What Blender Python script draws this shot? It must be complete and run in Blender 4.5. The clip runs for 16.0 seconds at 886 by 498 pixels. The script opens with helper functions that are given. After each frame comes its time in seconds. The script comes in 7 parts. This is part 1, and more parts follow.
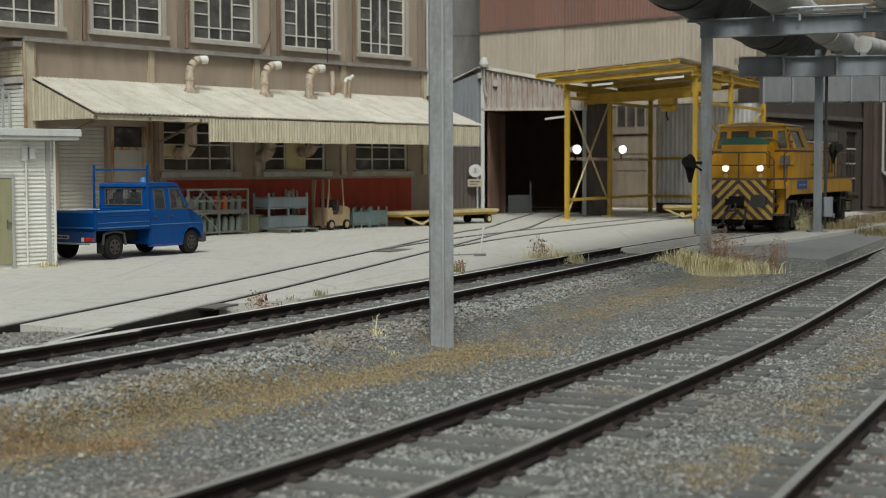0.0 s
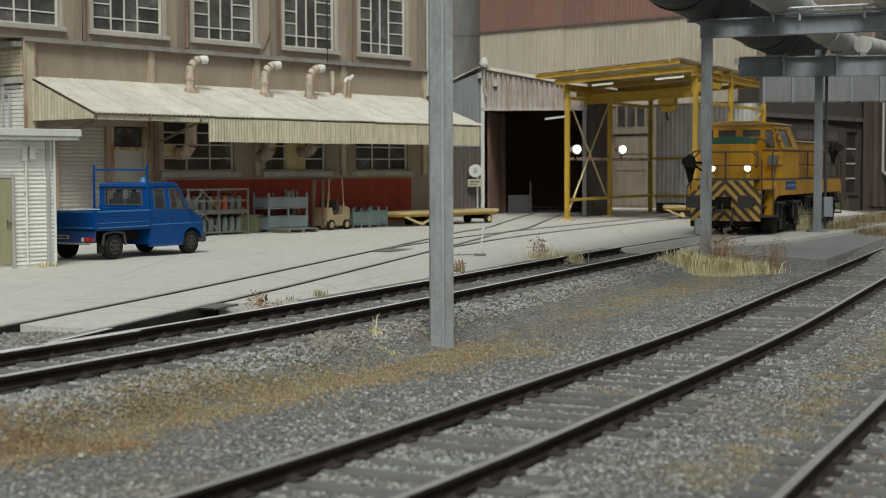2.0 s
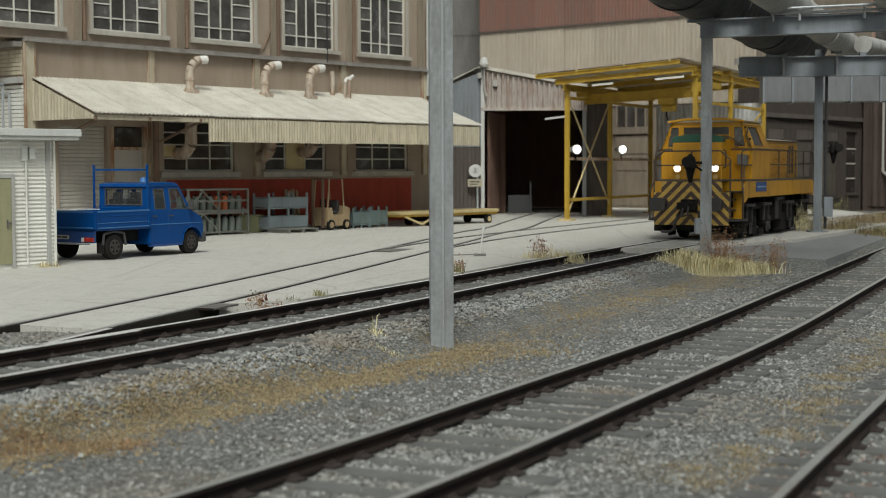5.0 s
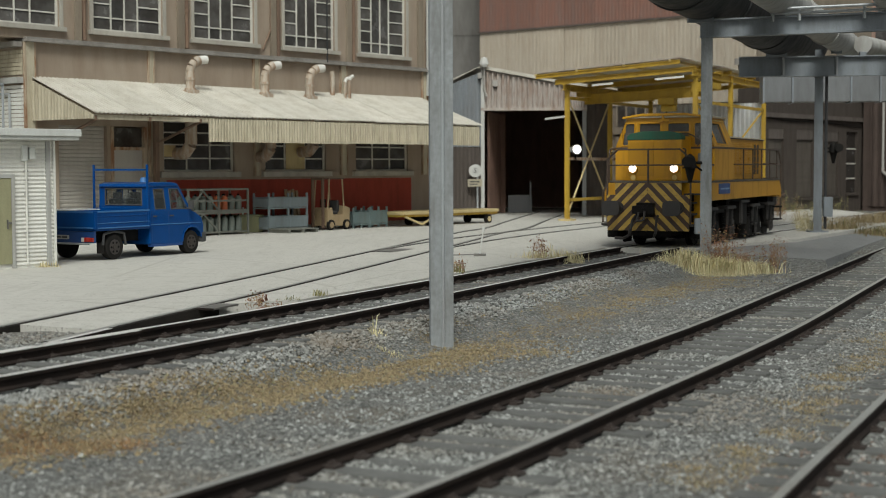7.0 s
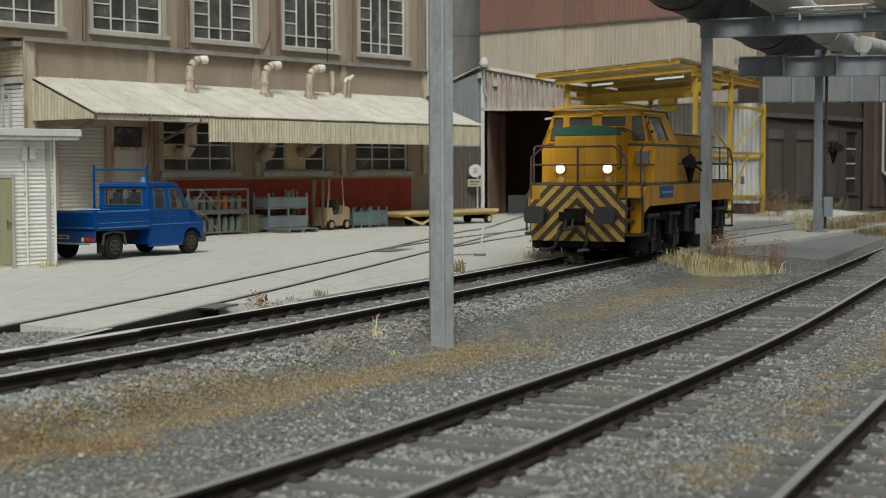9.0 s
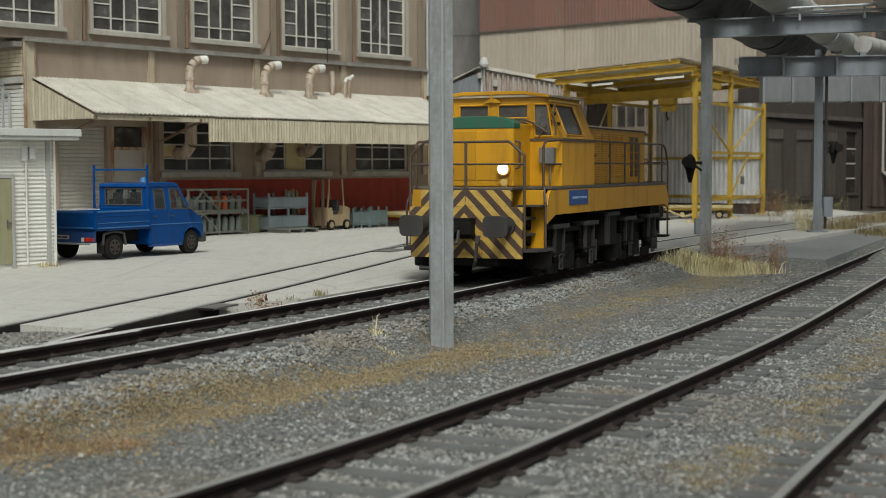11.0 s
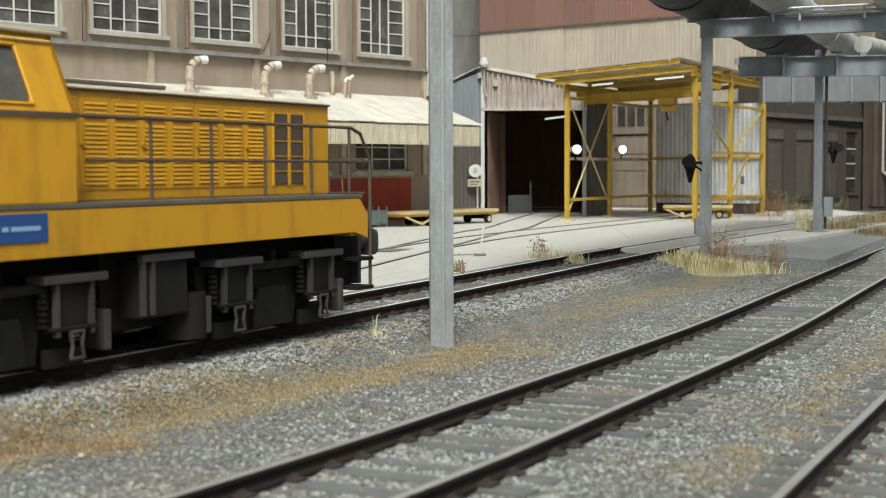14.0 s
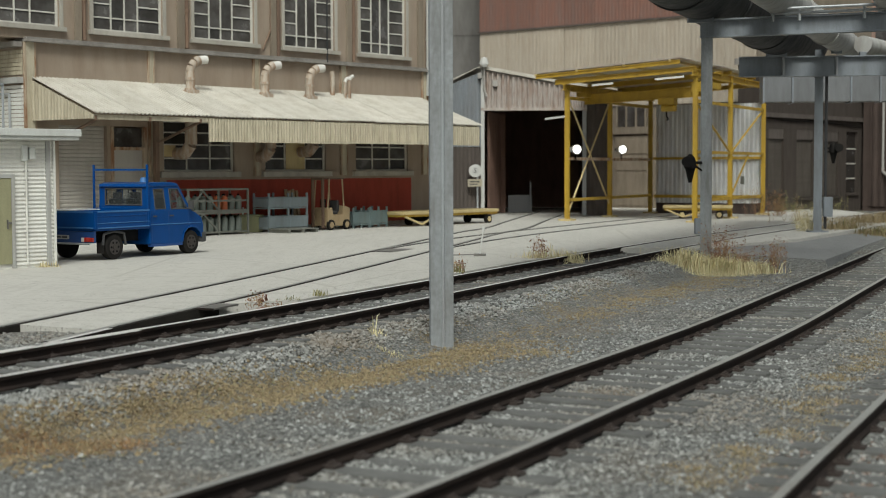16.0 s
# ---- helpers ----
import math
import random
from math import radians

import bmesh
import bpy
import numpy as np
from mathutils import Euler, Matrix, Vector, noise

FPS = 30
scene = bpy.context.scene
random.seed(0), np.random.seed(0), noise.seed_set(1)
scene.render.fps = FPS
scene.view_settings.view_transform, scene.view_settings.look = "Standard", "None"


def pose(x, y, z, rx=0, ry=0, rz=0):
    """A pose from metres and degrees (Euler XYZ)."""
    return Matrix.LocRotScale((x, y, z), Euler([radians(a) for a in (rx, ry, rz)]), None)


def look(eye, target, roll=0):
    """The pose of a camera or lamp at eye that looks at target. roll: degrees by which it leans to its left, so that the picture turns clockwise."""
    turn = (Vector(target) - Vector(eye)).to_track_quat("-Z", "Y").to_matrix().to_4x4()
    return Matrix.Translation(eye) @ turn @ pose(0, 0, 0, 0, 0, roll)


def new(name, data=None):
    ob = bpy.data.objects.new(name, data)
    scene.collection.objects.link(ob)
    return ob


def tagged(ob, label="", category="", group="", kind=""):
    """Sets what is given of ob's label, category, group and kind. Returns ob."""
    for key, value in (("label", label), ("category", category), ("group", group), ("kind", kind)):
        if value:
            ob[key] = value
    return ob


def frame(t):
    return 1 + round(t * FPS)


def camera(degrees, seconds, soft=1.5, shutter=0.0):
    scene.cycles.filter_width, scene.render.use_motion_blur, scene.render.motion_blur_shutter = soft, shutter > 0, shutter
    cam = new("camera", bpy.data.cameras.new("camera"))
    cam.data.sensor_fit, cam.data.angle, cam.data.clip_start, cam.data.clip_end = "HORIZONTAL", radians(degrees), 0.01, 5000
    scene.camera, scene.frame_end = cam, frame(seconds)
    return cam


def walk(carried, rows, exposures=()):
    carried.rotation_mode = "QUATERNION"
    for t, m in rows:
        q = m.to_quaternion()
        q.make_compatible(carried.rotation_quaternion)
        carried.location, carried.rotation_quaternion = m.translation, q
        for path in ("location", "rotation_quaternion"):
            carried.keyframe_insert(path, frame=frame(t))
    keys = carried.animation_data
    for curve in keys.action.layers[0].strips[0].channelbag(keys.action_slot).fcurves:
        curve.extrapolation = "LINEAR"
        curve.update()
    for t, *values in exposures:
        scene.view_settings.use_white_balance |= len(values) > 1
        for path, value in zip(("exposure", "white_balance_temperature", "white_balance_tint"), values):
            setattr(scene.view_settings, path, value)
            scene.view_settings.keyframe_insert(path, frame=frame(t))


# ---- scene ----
# camera: fixed on the edge of the yard, looking up the tracks
cam = camera(34.43, 16.0, soft=0.45)
EYE = pose(0, 0, 2.114, 90 - 3.202, 0, 0) @ pose(0, 0, 0, 0, 0, -0.197)
cam.data.dof.use_dof = True
cam.data.dof.focus_distance = 28.0
cam.data.dof.aperture_fstop = 1.1
walk(cam, [(0.0, EYE), (16.0, EYE)], [(t, e - 0.06, 6400, 3) for t, e in ((0, 0.0), (9, 0.0), (11.0, 0.0), (11.5, 0.04), (12.0, 0.15), (12.5, 0.3), (13.0, 0.46), (13.5, 0.58), (14.0, 0.64), (14.5, 0.48), (15.0, 0.28), (15.5, 0.14), (16.0, 0.06))])

# light: bright overcast, softly from above and behind the camera
SUN_EL, SUN_AZ = radians(50), radians(179)
world = bpy.data.worlds.new("sky")
scene.world = world
world.use_nodes = True
wn = world.node_tree.nodes
sky = wn.new("ShaderNodeTexSky")
sky.sky_type, sky.sun_disc, sky.sun_elevation, sky.sun_rotation = "NISHITA", False, SUN_EL, SUN_AZ
sky.air_density, sky.dust_density, sky.ozone_density = 1.0, 4.0, 1.0
soft_sky = wn.new("ShaderNodeHueSaturation")
soft_sky.inputs["Saturation"].default_value = 0.35
world.node_tree.links.new(sky.outputs[0], soft_sky.inputs["Color"])
world.node_tree.links.new(soft_sky.outputs[0], wn["Background"].inputs[0])
wn["Background"].inputs[1].default_value = 0.078
sun = new("sun", bpy.data.lights.new("sun", "SUN"))
sun.data.energy, sun.data.angle, sun.data.color = 2.35, radians(20), (1.0, 0.985, 0.95)
sun.matrix_world = look((math.sin(SUN_AZ) * 60, math.cos(SUN_AZ) * 60, 60 * math.tan(SUN_EL)), (0, 0, 0))


# ---------- materials ----------
def nodes_of(name, rough=0.8, metal=0.0):
    m = bpy.data.materials.new(name)
    m.use_nodes = True
    t = m.node_tree
    b = t.nodes["Principled BSDF"]
    b.inputs["Roughness"].default_value, b.inputs["Metallic"].default_value = rough, metal
    return m, t, b


def noise_node(t, coord, scale, detail=4.0, rough=0.6):
    n = t.nodes.new("ShaderNodeTexNoise")
    n.inputs["Scale"].default_value, n.inputs["Detail"].default_value, n.inputs["Roughness"].default_value = scale, detail, rough
    t.links.new(coord, n.inputs["Vector"])
    return n.outputs["Fac"]


def ramp(t, fac, stops):
    r = t.nodes.new("ShaderNodeValToRGB")
    e = r.color_ramp.elements
    while len(e) < len(stops):
        e.new(0.5)
    for el, (pos, col) in zip(e, stops):
        el.position, el.color = pos, (*col, 1) if len(col) == 3 else col
    t.links.new(fac, r.inputs[0])
    return r.outputs[0]


def mix(t, fac, a, b, mode="MIX"):
    n = t.nodes.new("ShaderNodeMix")
    n.data_type, n.blend_type = "RGBA", mode
    for sock, val in ((n.inputs[0], fac), (n.inputs[6], a), (n.inputs[7], b)):
        if isinstance(val, (int, float)):
            sock.default_value = val
        elif isinstance(val, tuple):
            sock.default_value = (*val, 1)
        else:
            t.links.new(val, sock)
    return n.outputs[2]


def calc(t, op, a, b=0.0):
    n = t.nodes.new("ShaderNodeMath")
    n.operation = op
    for sock, val in zip(n.inputs, (a, b)):
        if isinstance(val, (int, float)):
            sock.default_value = val
        else:
            t.links.new(val, sock)
    return n.outputs[0]


def bump(t, b, height, strength, dist=0.02):
    n = t.nodes.new("ShaderNodeBump")
    n.inputs["Strength"].default_value, n.inputs["Distance"].default_value = strength, dist
    t.links.new(height, n.inputs["Height"])
    t.links.new(n.outputs[0], b.inputs["Normal"])


def coords(t, stretch=(1, 1, 1)):
    c = t.nodes.new("ShaderNodeTexCoord")
    m = t.nodes.new("ShaderNodeMapping")
    m.inputs["Scale"].default_value = stretch
    t.links.new(c.outputs["Object"], m.inputs["Vector"])
    return m.outputs[0]


def worn(name, base, dirt, rough=0.8, metal=0.0, grain=30.0, patch=1.2, amount=0.5, relief=0.25, streak=True, vary=0.12, edge=(0.42, 0.68)):
    """A painted or bare surface: base colour, fine grain, larger stains of dirt (run down when streak), small relief."""
    m, t, b = nodes_of(name, rough, metal)
    c = coords(t)
    fine = noise_node(t, c, grain, 5)
    big = noise_node(t, coords(t, (1, 1, 0.22)) if streak else c, patch * (2.2 if streak else 1.0), 6, 0.65)
    info = t.nodes.new("ShaderNodeObjectInfo")
    dark = tuple(v * (1 - 2 * vary) for v in base)
    col = mix(t, fine, dark, tuple(min(1, v * (1 + vary)) for v in base))
    mask = ramp(t, big, [(edge[0], (0, 0, 0)), (edge[1], (1, 1, 1))])
    col = mix(t, calc(t, "MULTIPLY", mask, amount), col, dirt)
    rnd = calc(t, "ADD", calc(t, "MULTIPLY", info.outputs["Random"], 0.16), 0.92)
    col = mix(t, 1.0, col, rnd, "MULTIPLY")
    t.links.new(col, b.inputs["Base Color"])
    t.links.new(calc(t, "ADD", calc(t, "MULTIPLY", mask, 0.15), rough - 0.05), b.inputs["Roughness"])
    if relief:
        bump(t, b, fine, relief, 0.01)
    return m


def glow(name, col, power):
    m, t, b = nodes_of(name, 0.4)
    b.inputs["Base Color"].default_value = (*col, 1)
    b.inputs["Emission Color"].default_value = (*col, 1)
    b.inputs["Emission Strength"].default_value = power
    return m


M = {}
M["beige"] = worn("beige_render", (0.37, 0.298, 0.228), (0.22, 0.155, 0.11), 0.9, amount=0.5, patch=0.7)
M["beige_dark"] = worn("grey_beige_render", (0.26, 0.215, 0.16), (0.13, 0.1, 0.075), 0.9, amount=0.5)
M["ledge"] = worn("weathered_ledge", (0.3, 0.28, 0.25), (0.12, 0.1, 0.09), 0.85, amount=0.5)
M["red"] = worn("red_oxide_paint", (0.34, 0.045, 0.022), (0.16, 0.035, 0.022), 0.8, amount=0.5)
M["white_frame"] = worn("off_white_frame", (0.62, 0.6, 0.54), (0.3, 0.27, 0.22), 0.7, amount=0.3)
M["stone_sill"] = worn("stone_sill", (0.46, 0.43, 0.37), (0.22, 0.2, 0.17), 0.85, amount=0.4)
M["rusty"] = worn("rusty_steel", (0.25, 0.125, 0.06), (0.42, 0.34, 0.25), 0.85, amount=0.95, patch=2.0, edge=(0.4, 0.55))
M["brown_pipe"] = worn("brown_pipe_paint", (0.15, 0.095, 0.065), (0.3, 0.2, 0.13), 0.7, amount=0.5)
M["cream_sheet"] = worn("cream_sheet_steel", (0.52, 0.465, 0.345), (0.27, 0.23, 0.16), 0.65, amount=0.65, patch=2.2)
M["roof_sheet"] = worn("pale_fibre_cement_sheet", (0.6, 0.57, 0.5), (0.38, 0.34, 0.275), 0.85, amount=0.6, patch=1.6, streak=False)
M["white_sheet"] = worn("white_corrugated_sheet", (0.72, 0.71, 0.66), (0.45, 0.43, 0.38), 0.6, amount=0.35)
M["grey_trim"] = worn("grey_trim", (0.42, 0.42, 0.4), (0.25, 0.22, 0.18), 0.7, amount=0.4)
M["slab"] = worn("pale_roof_slab", (0.62, 0.63, 0.6), (0.36, 0.35, 0.31), 0.85, amount=0.4)
M["olive"] = worn("olive_paint", (0.3, 0.29, 0.17), (0.18, 0.16, 0.09), 0.7, amount=0.4)
M["shutter"] = worn("grey_shutter", (0.46, 0.43, 0.385), (0.26, 0.23, 0.2), 0.7, amount=0.4)
M["silver"] = worn("galvanised_sheet", (0.75, 0.76, 0.76), (0.34, 0.32, 0.3), 0.5, metal=0.15, amount=0.45)
M["dark_sheet"] = worn("dark_brown_sheet", (0.1, 0.082, 0.07), (0.05, 0.04, 0.035), 0.8, amount=0.5)
M["blue_sheet"] = worn("blue_grey_sheet", (0.24, 0.26, 0.28), (0.15, 0.14, 0.13), 0.6, amount=0.4)
M["grey_sheet"] = worn("grey_sheet", (0.46, 0.41, 0.37), (0.24, 0.15, 0.1), 0.65, amount=0.75, patch=2.0)
M["tan_clad"] = worn("tan_cladding", (0.46, 0.4, 0.32), (0.33, 0.26, 0.19), 0.8, amount=0.5)
M["rust_clad"] = worn("rust_red_cladding", (0.23, 0.115, 0.085), (0.17, 0.13, 0.115), 0.85, amount=0.6)
M["steel"] = worn("grey_steel_paint", (0.26, 0.285, 0.31), (0.12, 0.115, 0.11), 0.55, metal=0.2, amount=0.5)
M["steel_light"] = worn("galvanised_steel", (0.44, 0.46, 0.47), (0.25, 0.23, 0.21), 0.5, metal=0.3, amount=0.45)
M["duct_dark"] = worn("sooty_pipe", (0.055, 0.054, 0.055), (0.028, 0.034, 0.034), 0.6, amount=0.6)
M["duct_light"] = worn("grey_pipe_lagging", (0.45, 0.445, 0.42), (0.19, 0.165, 0.14), 0.7, amount=0.5)
M["silo"] = worn("dark_grey_silo", (0.2, 0.19, 0.175), (0.1, 0.09, 0.08), 0.75, amount=0.5)
M["yellow_steel"] = worn("yellow_gantry_paint", (0.48, 0.31, 0.03), (0.22, 0.13, 0.03), 0.6, amount=0.5)
M["yellow_pale"] = worn("pale_yellow_paint", (0.62, 0.5, 0.25), (0.3, 0.2, 0.1), 0.7, amount=0.4)
M["loco_yellow"] = worn("loco_yellow_paint", (0.58, 0.288, 0.01), (0.14, 0.06, 0.012), 0.45, grain=60, patch=1.0, amount=0.6, relief=0.05, vary=0.05, edge=(0.5, 0.8))
M["loco_pale"] = worn("sun_bleached_yellow", (0.72, 0.5, 0.16), (0.4, 0.27, 0.1), 0.6, amount=0.4)
M["loco_roof"] = worn("pale_dusty_roof", (0.55, 0.47, 0.34), (0.3, 0.23, 0.14), 0.75, amount=0.5)
M["loco_green"] = worn("green_paint", (0.022, 0.13, 0.075), (0.07, 0.1, 0.06), 0.55, amount=0.55, patch=2.0)
M["rail_brown"] = worn("brown_handrail_paint", (0.075, 0.05, 0.035), (0.13, 0.09, 0.06), 0.6, amount=0.4)
M["sooty"] = worn("sooty_walkway", (0.1, 0.085, 0.07), (0.2, 0.16, 0.11), 0.8, amount=0.4, streak=False)
M["gear"] = worn("greasy_running_gear", (0.009, 0.0085, 0.008), (0.022, 0.018, 0.015), 0.6, amount=0.5)
M["gear_light"] = worn("dusty_running_gear", (0.012, 0.0115, 0.011), (0.028, 0.024, 0.02), 0.7, amount=0.5)
M["gear_worn"] = worn("worn_steel_links", (0.034, 0.031, 0.029), (0.075, 0.063, 0.053), 0.65, amount=0.5)
M["black"] = worn("black_recess", (0.012, 0.012, 0.012), (0.03, 0.03, 0.03), 0.9, amount=0.3)
M["blue_sign"] = worn("blue_enamel", (0.02, 0.07, 0.24), (0.03, 0.06, 0.16), 0.4, amount=0.3, relief=0)
M["pale_blue"] = worn("pale_blue_lettering", (0.3, 0.45, 0.65), (0.2, 0.3, 0.5), 0.5, amount=0.2, relief=0)
M["blue"] = worn("blue_car_paint", (0.001, 0.058, 0.24), (0.004, 0.045, 0.15), 0.35, grain=80, amount=0.35, relief=0.02, vary=0.05)
M["blue_edge"] = worn("worn_blue_paint", (0.05, 0.17, 0.4), (0.02, 0.1, 0.3), 0.5, amount=0.3, relief=0.02)
M["tyre"] = worn("rubber", (0.018, 0.017, 0.016), (0.05, 0.045, 0.04), 0.85, amount=0.4)
M["hub"] = worn("dark_hub", (0.05, 0.042, 0.038), (0.03, 0.025, 0.022), 0.6, amount=0.4)
M["plastic_dark"] = worn("dark_plastic", (0.06, 0.06, 0.06), (0.11, 0.1, 0.09), 0.7, amount=0.3)
M["crate"] = worn("grey_green_crate", (0.17, 0.175, 0.15), (0.1, 0.085, 0.065), 0.7, amount=0.45)
M["crate_blue"] = worn("grey_blue_crate", (0.24, 0.285, 0.3), (0.15, 0.14, 0.12), 0.7, amount=0.4)
M["crate_teal"] = worn("teal_crate", (0.2, 0.27, 0.27), (0.15, 0.15, 0.13), 0.7, amount=0.4)
M["gas_orange"] = worn("orange_cylinder", (0.6, 0.16, 0.06), (0.35, 0.12, 0.06), 0.5, amount=0.3)
M["gas_grey"] = worn("grey_cylinder", (0.2, 0.23, 0.2), (0.1, 0.1, 0.09), 0.5, amount=0.4)
M["green_box"] = worn("faded_green_box", (0.28, 0.28, 0.15), (0.16, 0.15, 0.1), 0.8, amount=0.4)
M["forklift"] = worn("tan_forklift_paint", (0.4, 0.3, 0.17), (0.22, 0.15, 0.09), 0.6, amount=0.4)
M["wood"] = worn("weathered_wood", (0.34, 0.24, 0.14), (0.18, 0.12, 0.08), 0.9, amount=0.5)
M["sleeper"] = worn("weathered_sleeper", (0.112, 0.111, 0.104), (0.19, 0.19, 0.178), 0.95, grain=18, amount=0.6, relief=0.8, streak=False, patch=3)
M["chair"] = worn("rusty_rail_chair", (0.032, 0.024, 0.02), (0.06, 0.042, 0.034), 0.9, amount=0.6, streak=False)
M["rail_side"] = worn("rusty_rail_side", (0.022, 0.017, 0.015), (0.045, 0.032, 0.025), 0.85, amount=0.5, streak=False)
M["rail_dull"] = worn("dull_rail_head", (0.33, 0.325, 0.3), (0.2, 0.185, 0.16), 0.5, metal=0.1, amount=0.4, streak=False)
# sky reflected in the worn heads is put into a near-white colour
M["rail_bright"] = worn("sky_bright_rail_head", (0.78, 0.76, 0.73), (0.55, 0.52, 0.48), 0.35, metal=0.15, amount=0.3, relief=0, streak=False)
M["groove"] = worn("dirt_filled_groove", (0.03, 0.027, 0.023), (0.07, 0.06, 0.05), 0.9, amount=0.5, streak=False)
M["iron"] = worn("dark_iron_plate", (0.17, 0.16, 0.145), (0.09, 0.08, 0.07), 0.7, amount=0.4, streak=False)
M["grey_box"] = worn("grey_box_paint", (0.2, 0.2, 0.195), (0.12, 0.1, 0.09), 0.6, amount=0.4)
M["lamp_grey"] = worn("grey_lamp_body", (0.4, 0.38, 0.35), (0.2, 0.18, 0.15), 0.6, amount=0.3)
M["brick_far"] = worn("pinkish_far_brick", (0.3, 0.2, 0.155), (0.16, 0.115, 0.09), 0.9, amount=0.5)
M["dark_wall"] = worn("dark_brown_wall", (0.075, 0.052, 0.042), (0.035, 0.027, 0.024), 0.9, amount=0.5)
M["rusty_duct"] = worn("peeling_duct_paint", (0.5, 0.44, 0.36), (0.32, 0.19, 0.11), 0.8, amount=0.85, patch=2.5, edge=(0.4, 0.6))
M["duct_cap"] = worn("white_duct_cap", (0.75, 0.73, 0.68), (0.5, 0.46, 0.4), 0.6, amount=0.3)
M["sign_white"] = worn("sign_white", (0.6, 0.6, 0.57), (0.35, 0.33, 0.3), 0.6, amount=0.4)
M["plate_tan"] = worn("tan_sign_plate", (0.4, 0.36, 0.27), (0.25, 0.2, 0.14), 0.7, amount=0.4)
M["tail_red"] = worn("red_lens", (0.4, 0.03, 0.02), (0.3, 0.05, 0.03), 0.3, amount=0.2, relief=0)
M["ivory"] = worn("ivory_plastic", (0.65, 0.65, 0.62), (0.4, 0.4, 0.38), 0.5, amount=0.2)
M["dull_duct"] = worn("dull_sheet_duct", (0.17, 0.175, 0.18), (0.08, 0.08, 0.08), 0.6, amount=0.5)
M["brown_inside"] = worn("brown_shed_lining", (0.2, 0.115, 0.085), (0.09, 0.06, 0.05), 0.85, amount=0.6)
M["mast_paint"] = worn("mottled_mast_paint", (0.29, 0.305, 0.31), (0.14, 0.135, 0.125), 0.6, metal=0.1, grain=14, patch=2.5, amount=0.7, relief=0.4, vary=0.2)
# darker yellow painting the shade between louvre slats; also used on latches, vent bars
M["louvre_shade"] = worn("brown_yellow_shade", (0.46, 0.22, 0.012), (0.25, 0.115, 0.012), 0.7, amount=0.5)
# workshop render and shutters: the pipe bridge's shade is put into their colour
M["shaded_render"] = worn("shade_dark_render", (0.055, 0.042, 0.033), (0.04, 0.03, 0.024), 0.9, amount=0.6)
M["shaded_shutter"] = worn("shade_dark_shutter", (0.095, 0.08, 0.065), (0.055, 0.045, 0.036), 0.75, amount=0.5)
M["head_glow"] = glow("headlight_glow", (1.0, 0.9, 0.82), 2.4)
M["flood_glow"] = glow("floodlight_glow", (1.0, 0.98, 0.95), 3.5)
M["tube_glow"] = glow("tube_glow", (1.0, 0.97, 0.9), 0.4)

# per-stone tint for the ballast
def ballast_material():
    m, t, b = nodes_of("ballast_stones", 0.95)
    g = t.nodes.new("ShaderNodeNewGeometry")
    col = ramp(t, g.outputs["Random Per Island"], [(0.0, (0.07, 0.07, 0.066)), (0.4, (0.235, 0.239, 0.224)), (0.8, (0.33, 0.336, 0.317)), (1.0, (0.42, 0.425, 0.405))])
    tint = noise_node(t, coords(t), 0.35, 4)
    col = mix(t, ramp(t, tint, [(0.45, (0, 0, 0)), (0.7, (1, 1, 1))]), col, mix(t, 0.6, col, (0.2, 0.15, 0.1)))
    t.links.new(col, b.inputs["Base Color"])
    return m


def grass_material(name, stops):
    m, t, b = nodes_of(name, 0.9)
    g = t.nodes.new("ShaderNodeNewGeometry")
    t.links.new(ramp(t, g.outputs["Random Per Island"], stops), b.inputs["Base Color"])
    return m


M["blue"].node_tree.nodes["Principled BSDF"].inputs["Specular IOR Level"].default_value = 0.3
for name in ("gear", "gear_light", "black", "tyre", "rail_side", "groove", "duct_dark"):
    # grease, soot and rubber shine little
    M[name].node_tree.nodes["Principled BSDF"].inputs["Specular IOR Level"].default_value = 0.12
M["ballast"] = ballast_material()
M["dry_grass"] = grass_material("dry_grass", [(0.0, (0.42, 0.34, 0.19)), (0.4, (0.7, 0.61, 0.36)), (0.75, (0.82, 0.75, 0.48)), (1.0, (0.5, 0.48, 0.25))])
M["brown_grass"] = grass_material("brown_grass", [(0.0, (0.21, 0.155, 0.085)), (0.45, (0.34, 0.26, 0.145)), (0.8, (0.42, 0.33, 0.185)), (1.0, (0.29, 0.27, 0.145))])
M["rust_weed"] = grass_material("rust_weed", [(0.0, (0.16, 0.07, 0.045)), (0.5, (0.28, 0.14, 0.08)), (0.85, (0.36, 0.26, 0.13)), (1.0, (0.2, 0.17, 0.07))])
M["moss"] = grass_material("ochre_moss", [(0.0, (0.14, 0.105, 0.065)), (0.5, (0.24, 0.185, 0.105)), (0.85, (0.31, 0.245, 0.14)), (1.0, (0.22, 0.21, 0.12))])
M["orange_moss"] = grass_material("orange_moss", [(0.0, (0.25, 0.13, 0.06)), (0.5, (0.42, 0.23, 0.1)), (1.0, (0.36, 0.26, 0.13))])
M["rust_dust"] = grass_material("rust_stained_stones", [(0.0, (0.1, 0.07, 0.055)), (0.5, (0.2, 0.145, 0.115)), (1.0, (0.34, 0.28, 0.24))])
M["green_weed"] = grass_material("green_weed", [(0.0, (0.07, 0.08, 0.03)), (0.5, (0.2, 0.19, 0.07)), (1.0, (0.34, 0.3, 0.12))])


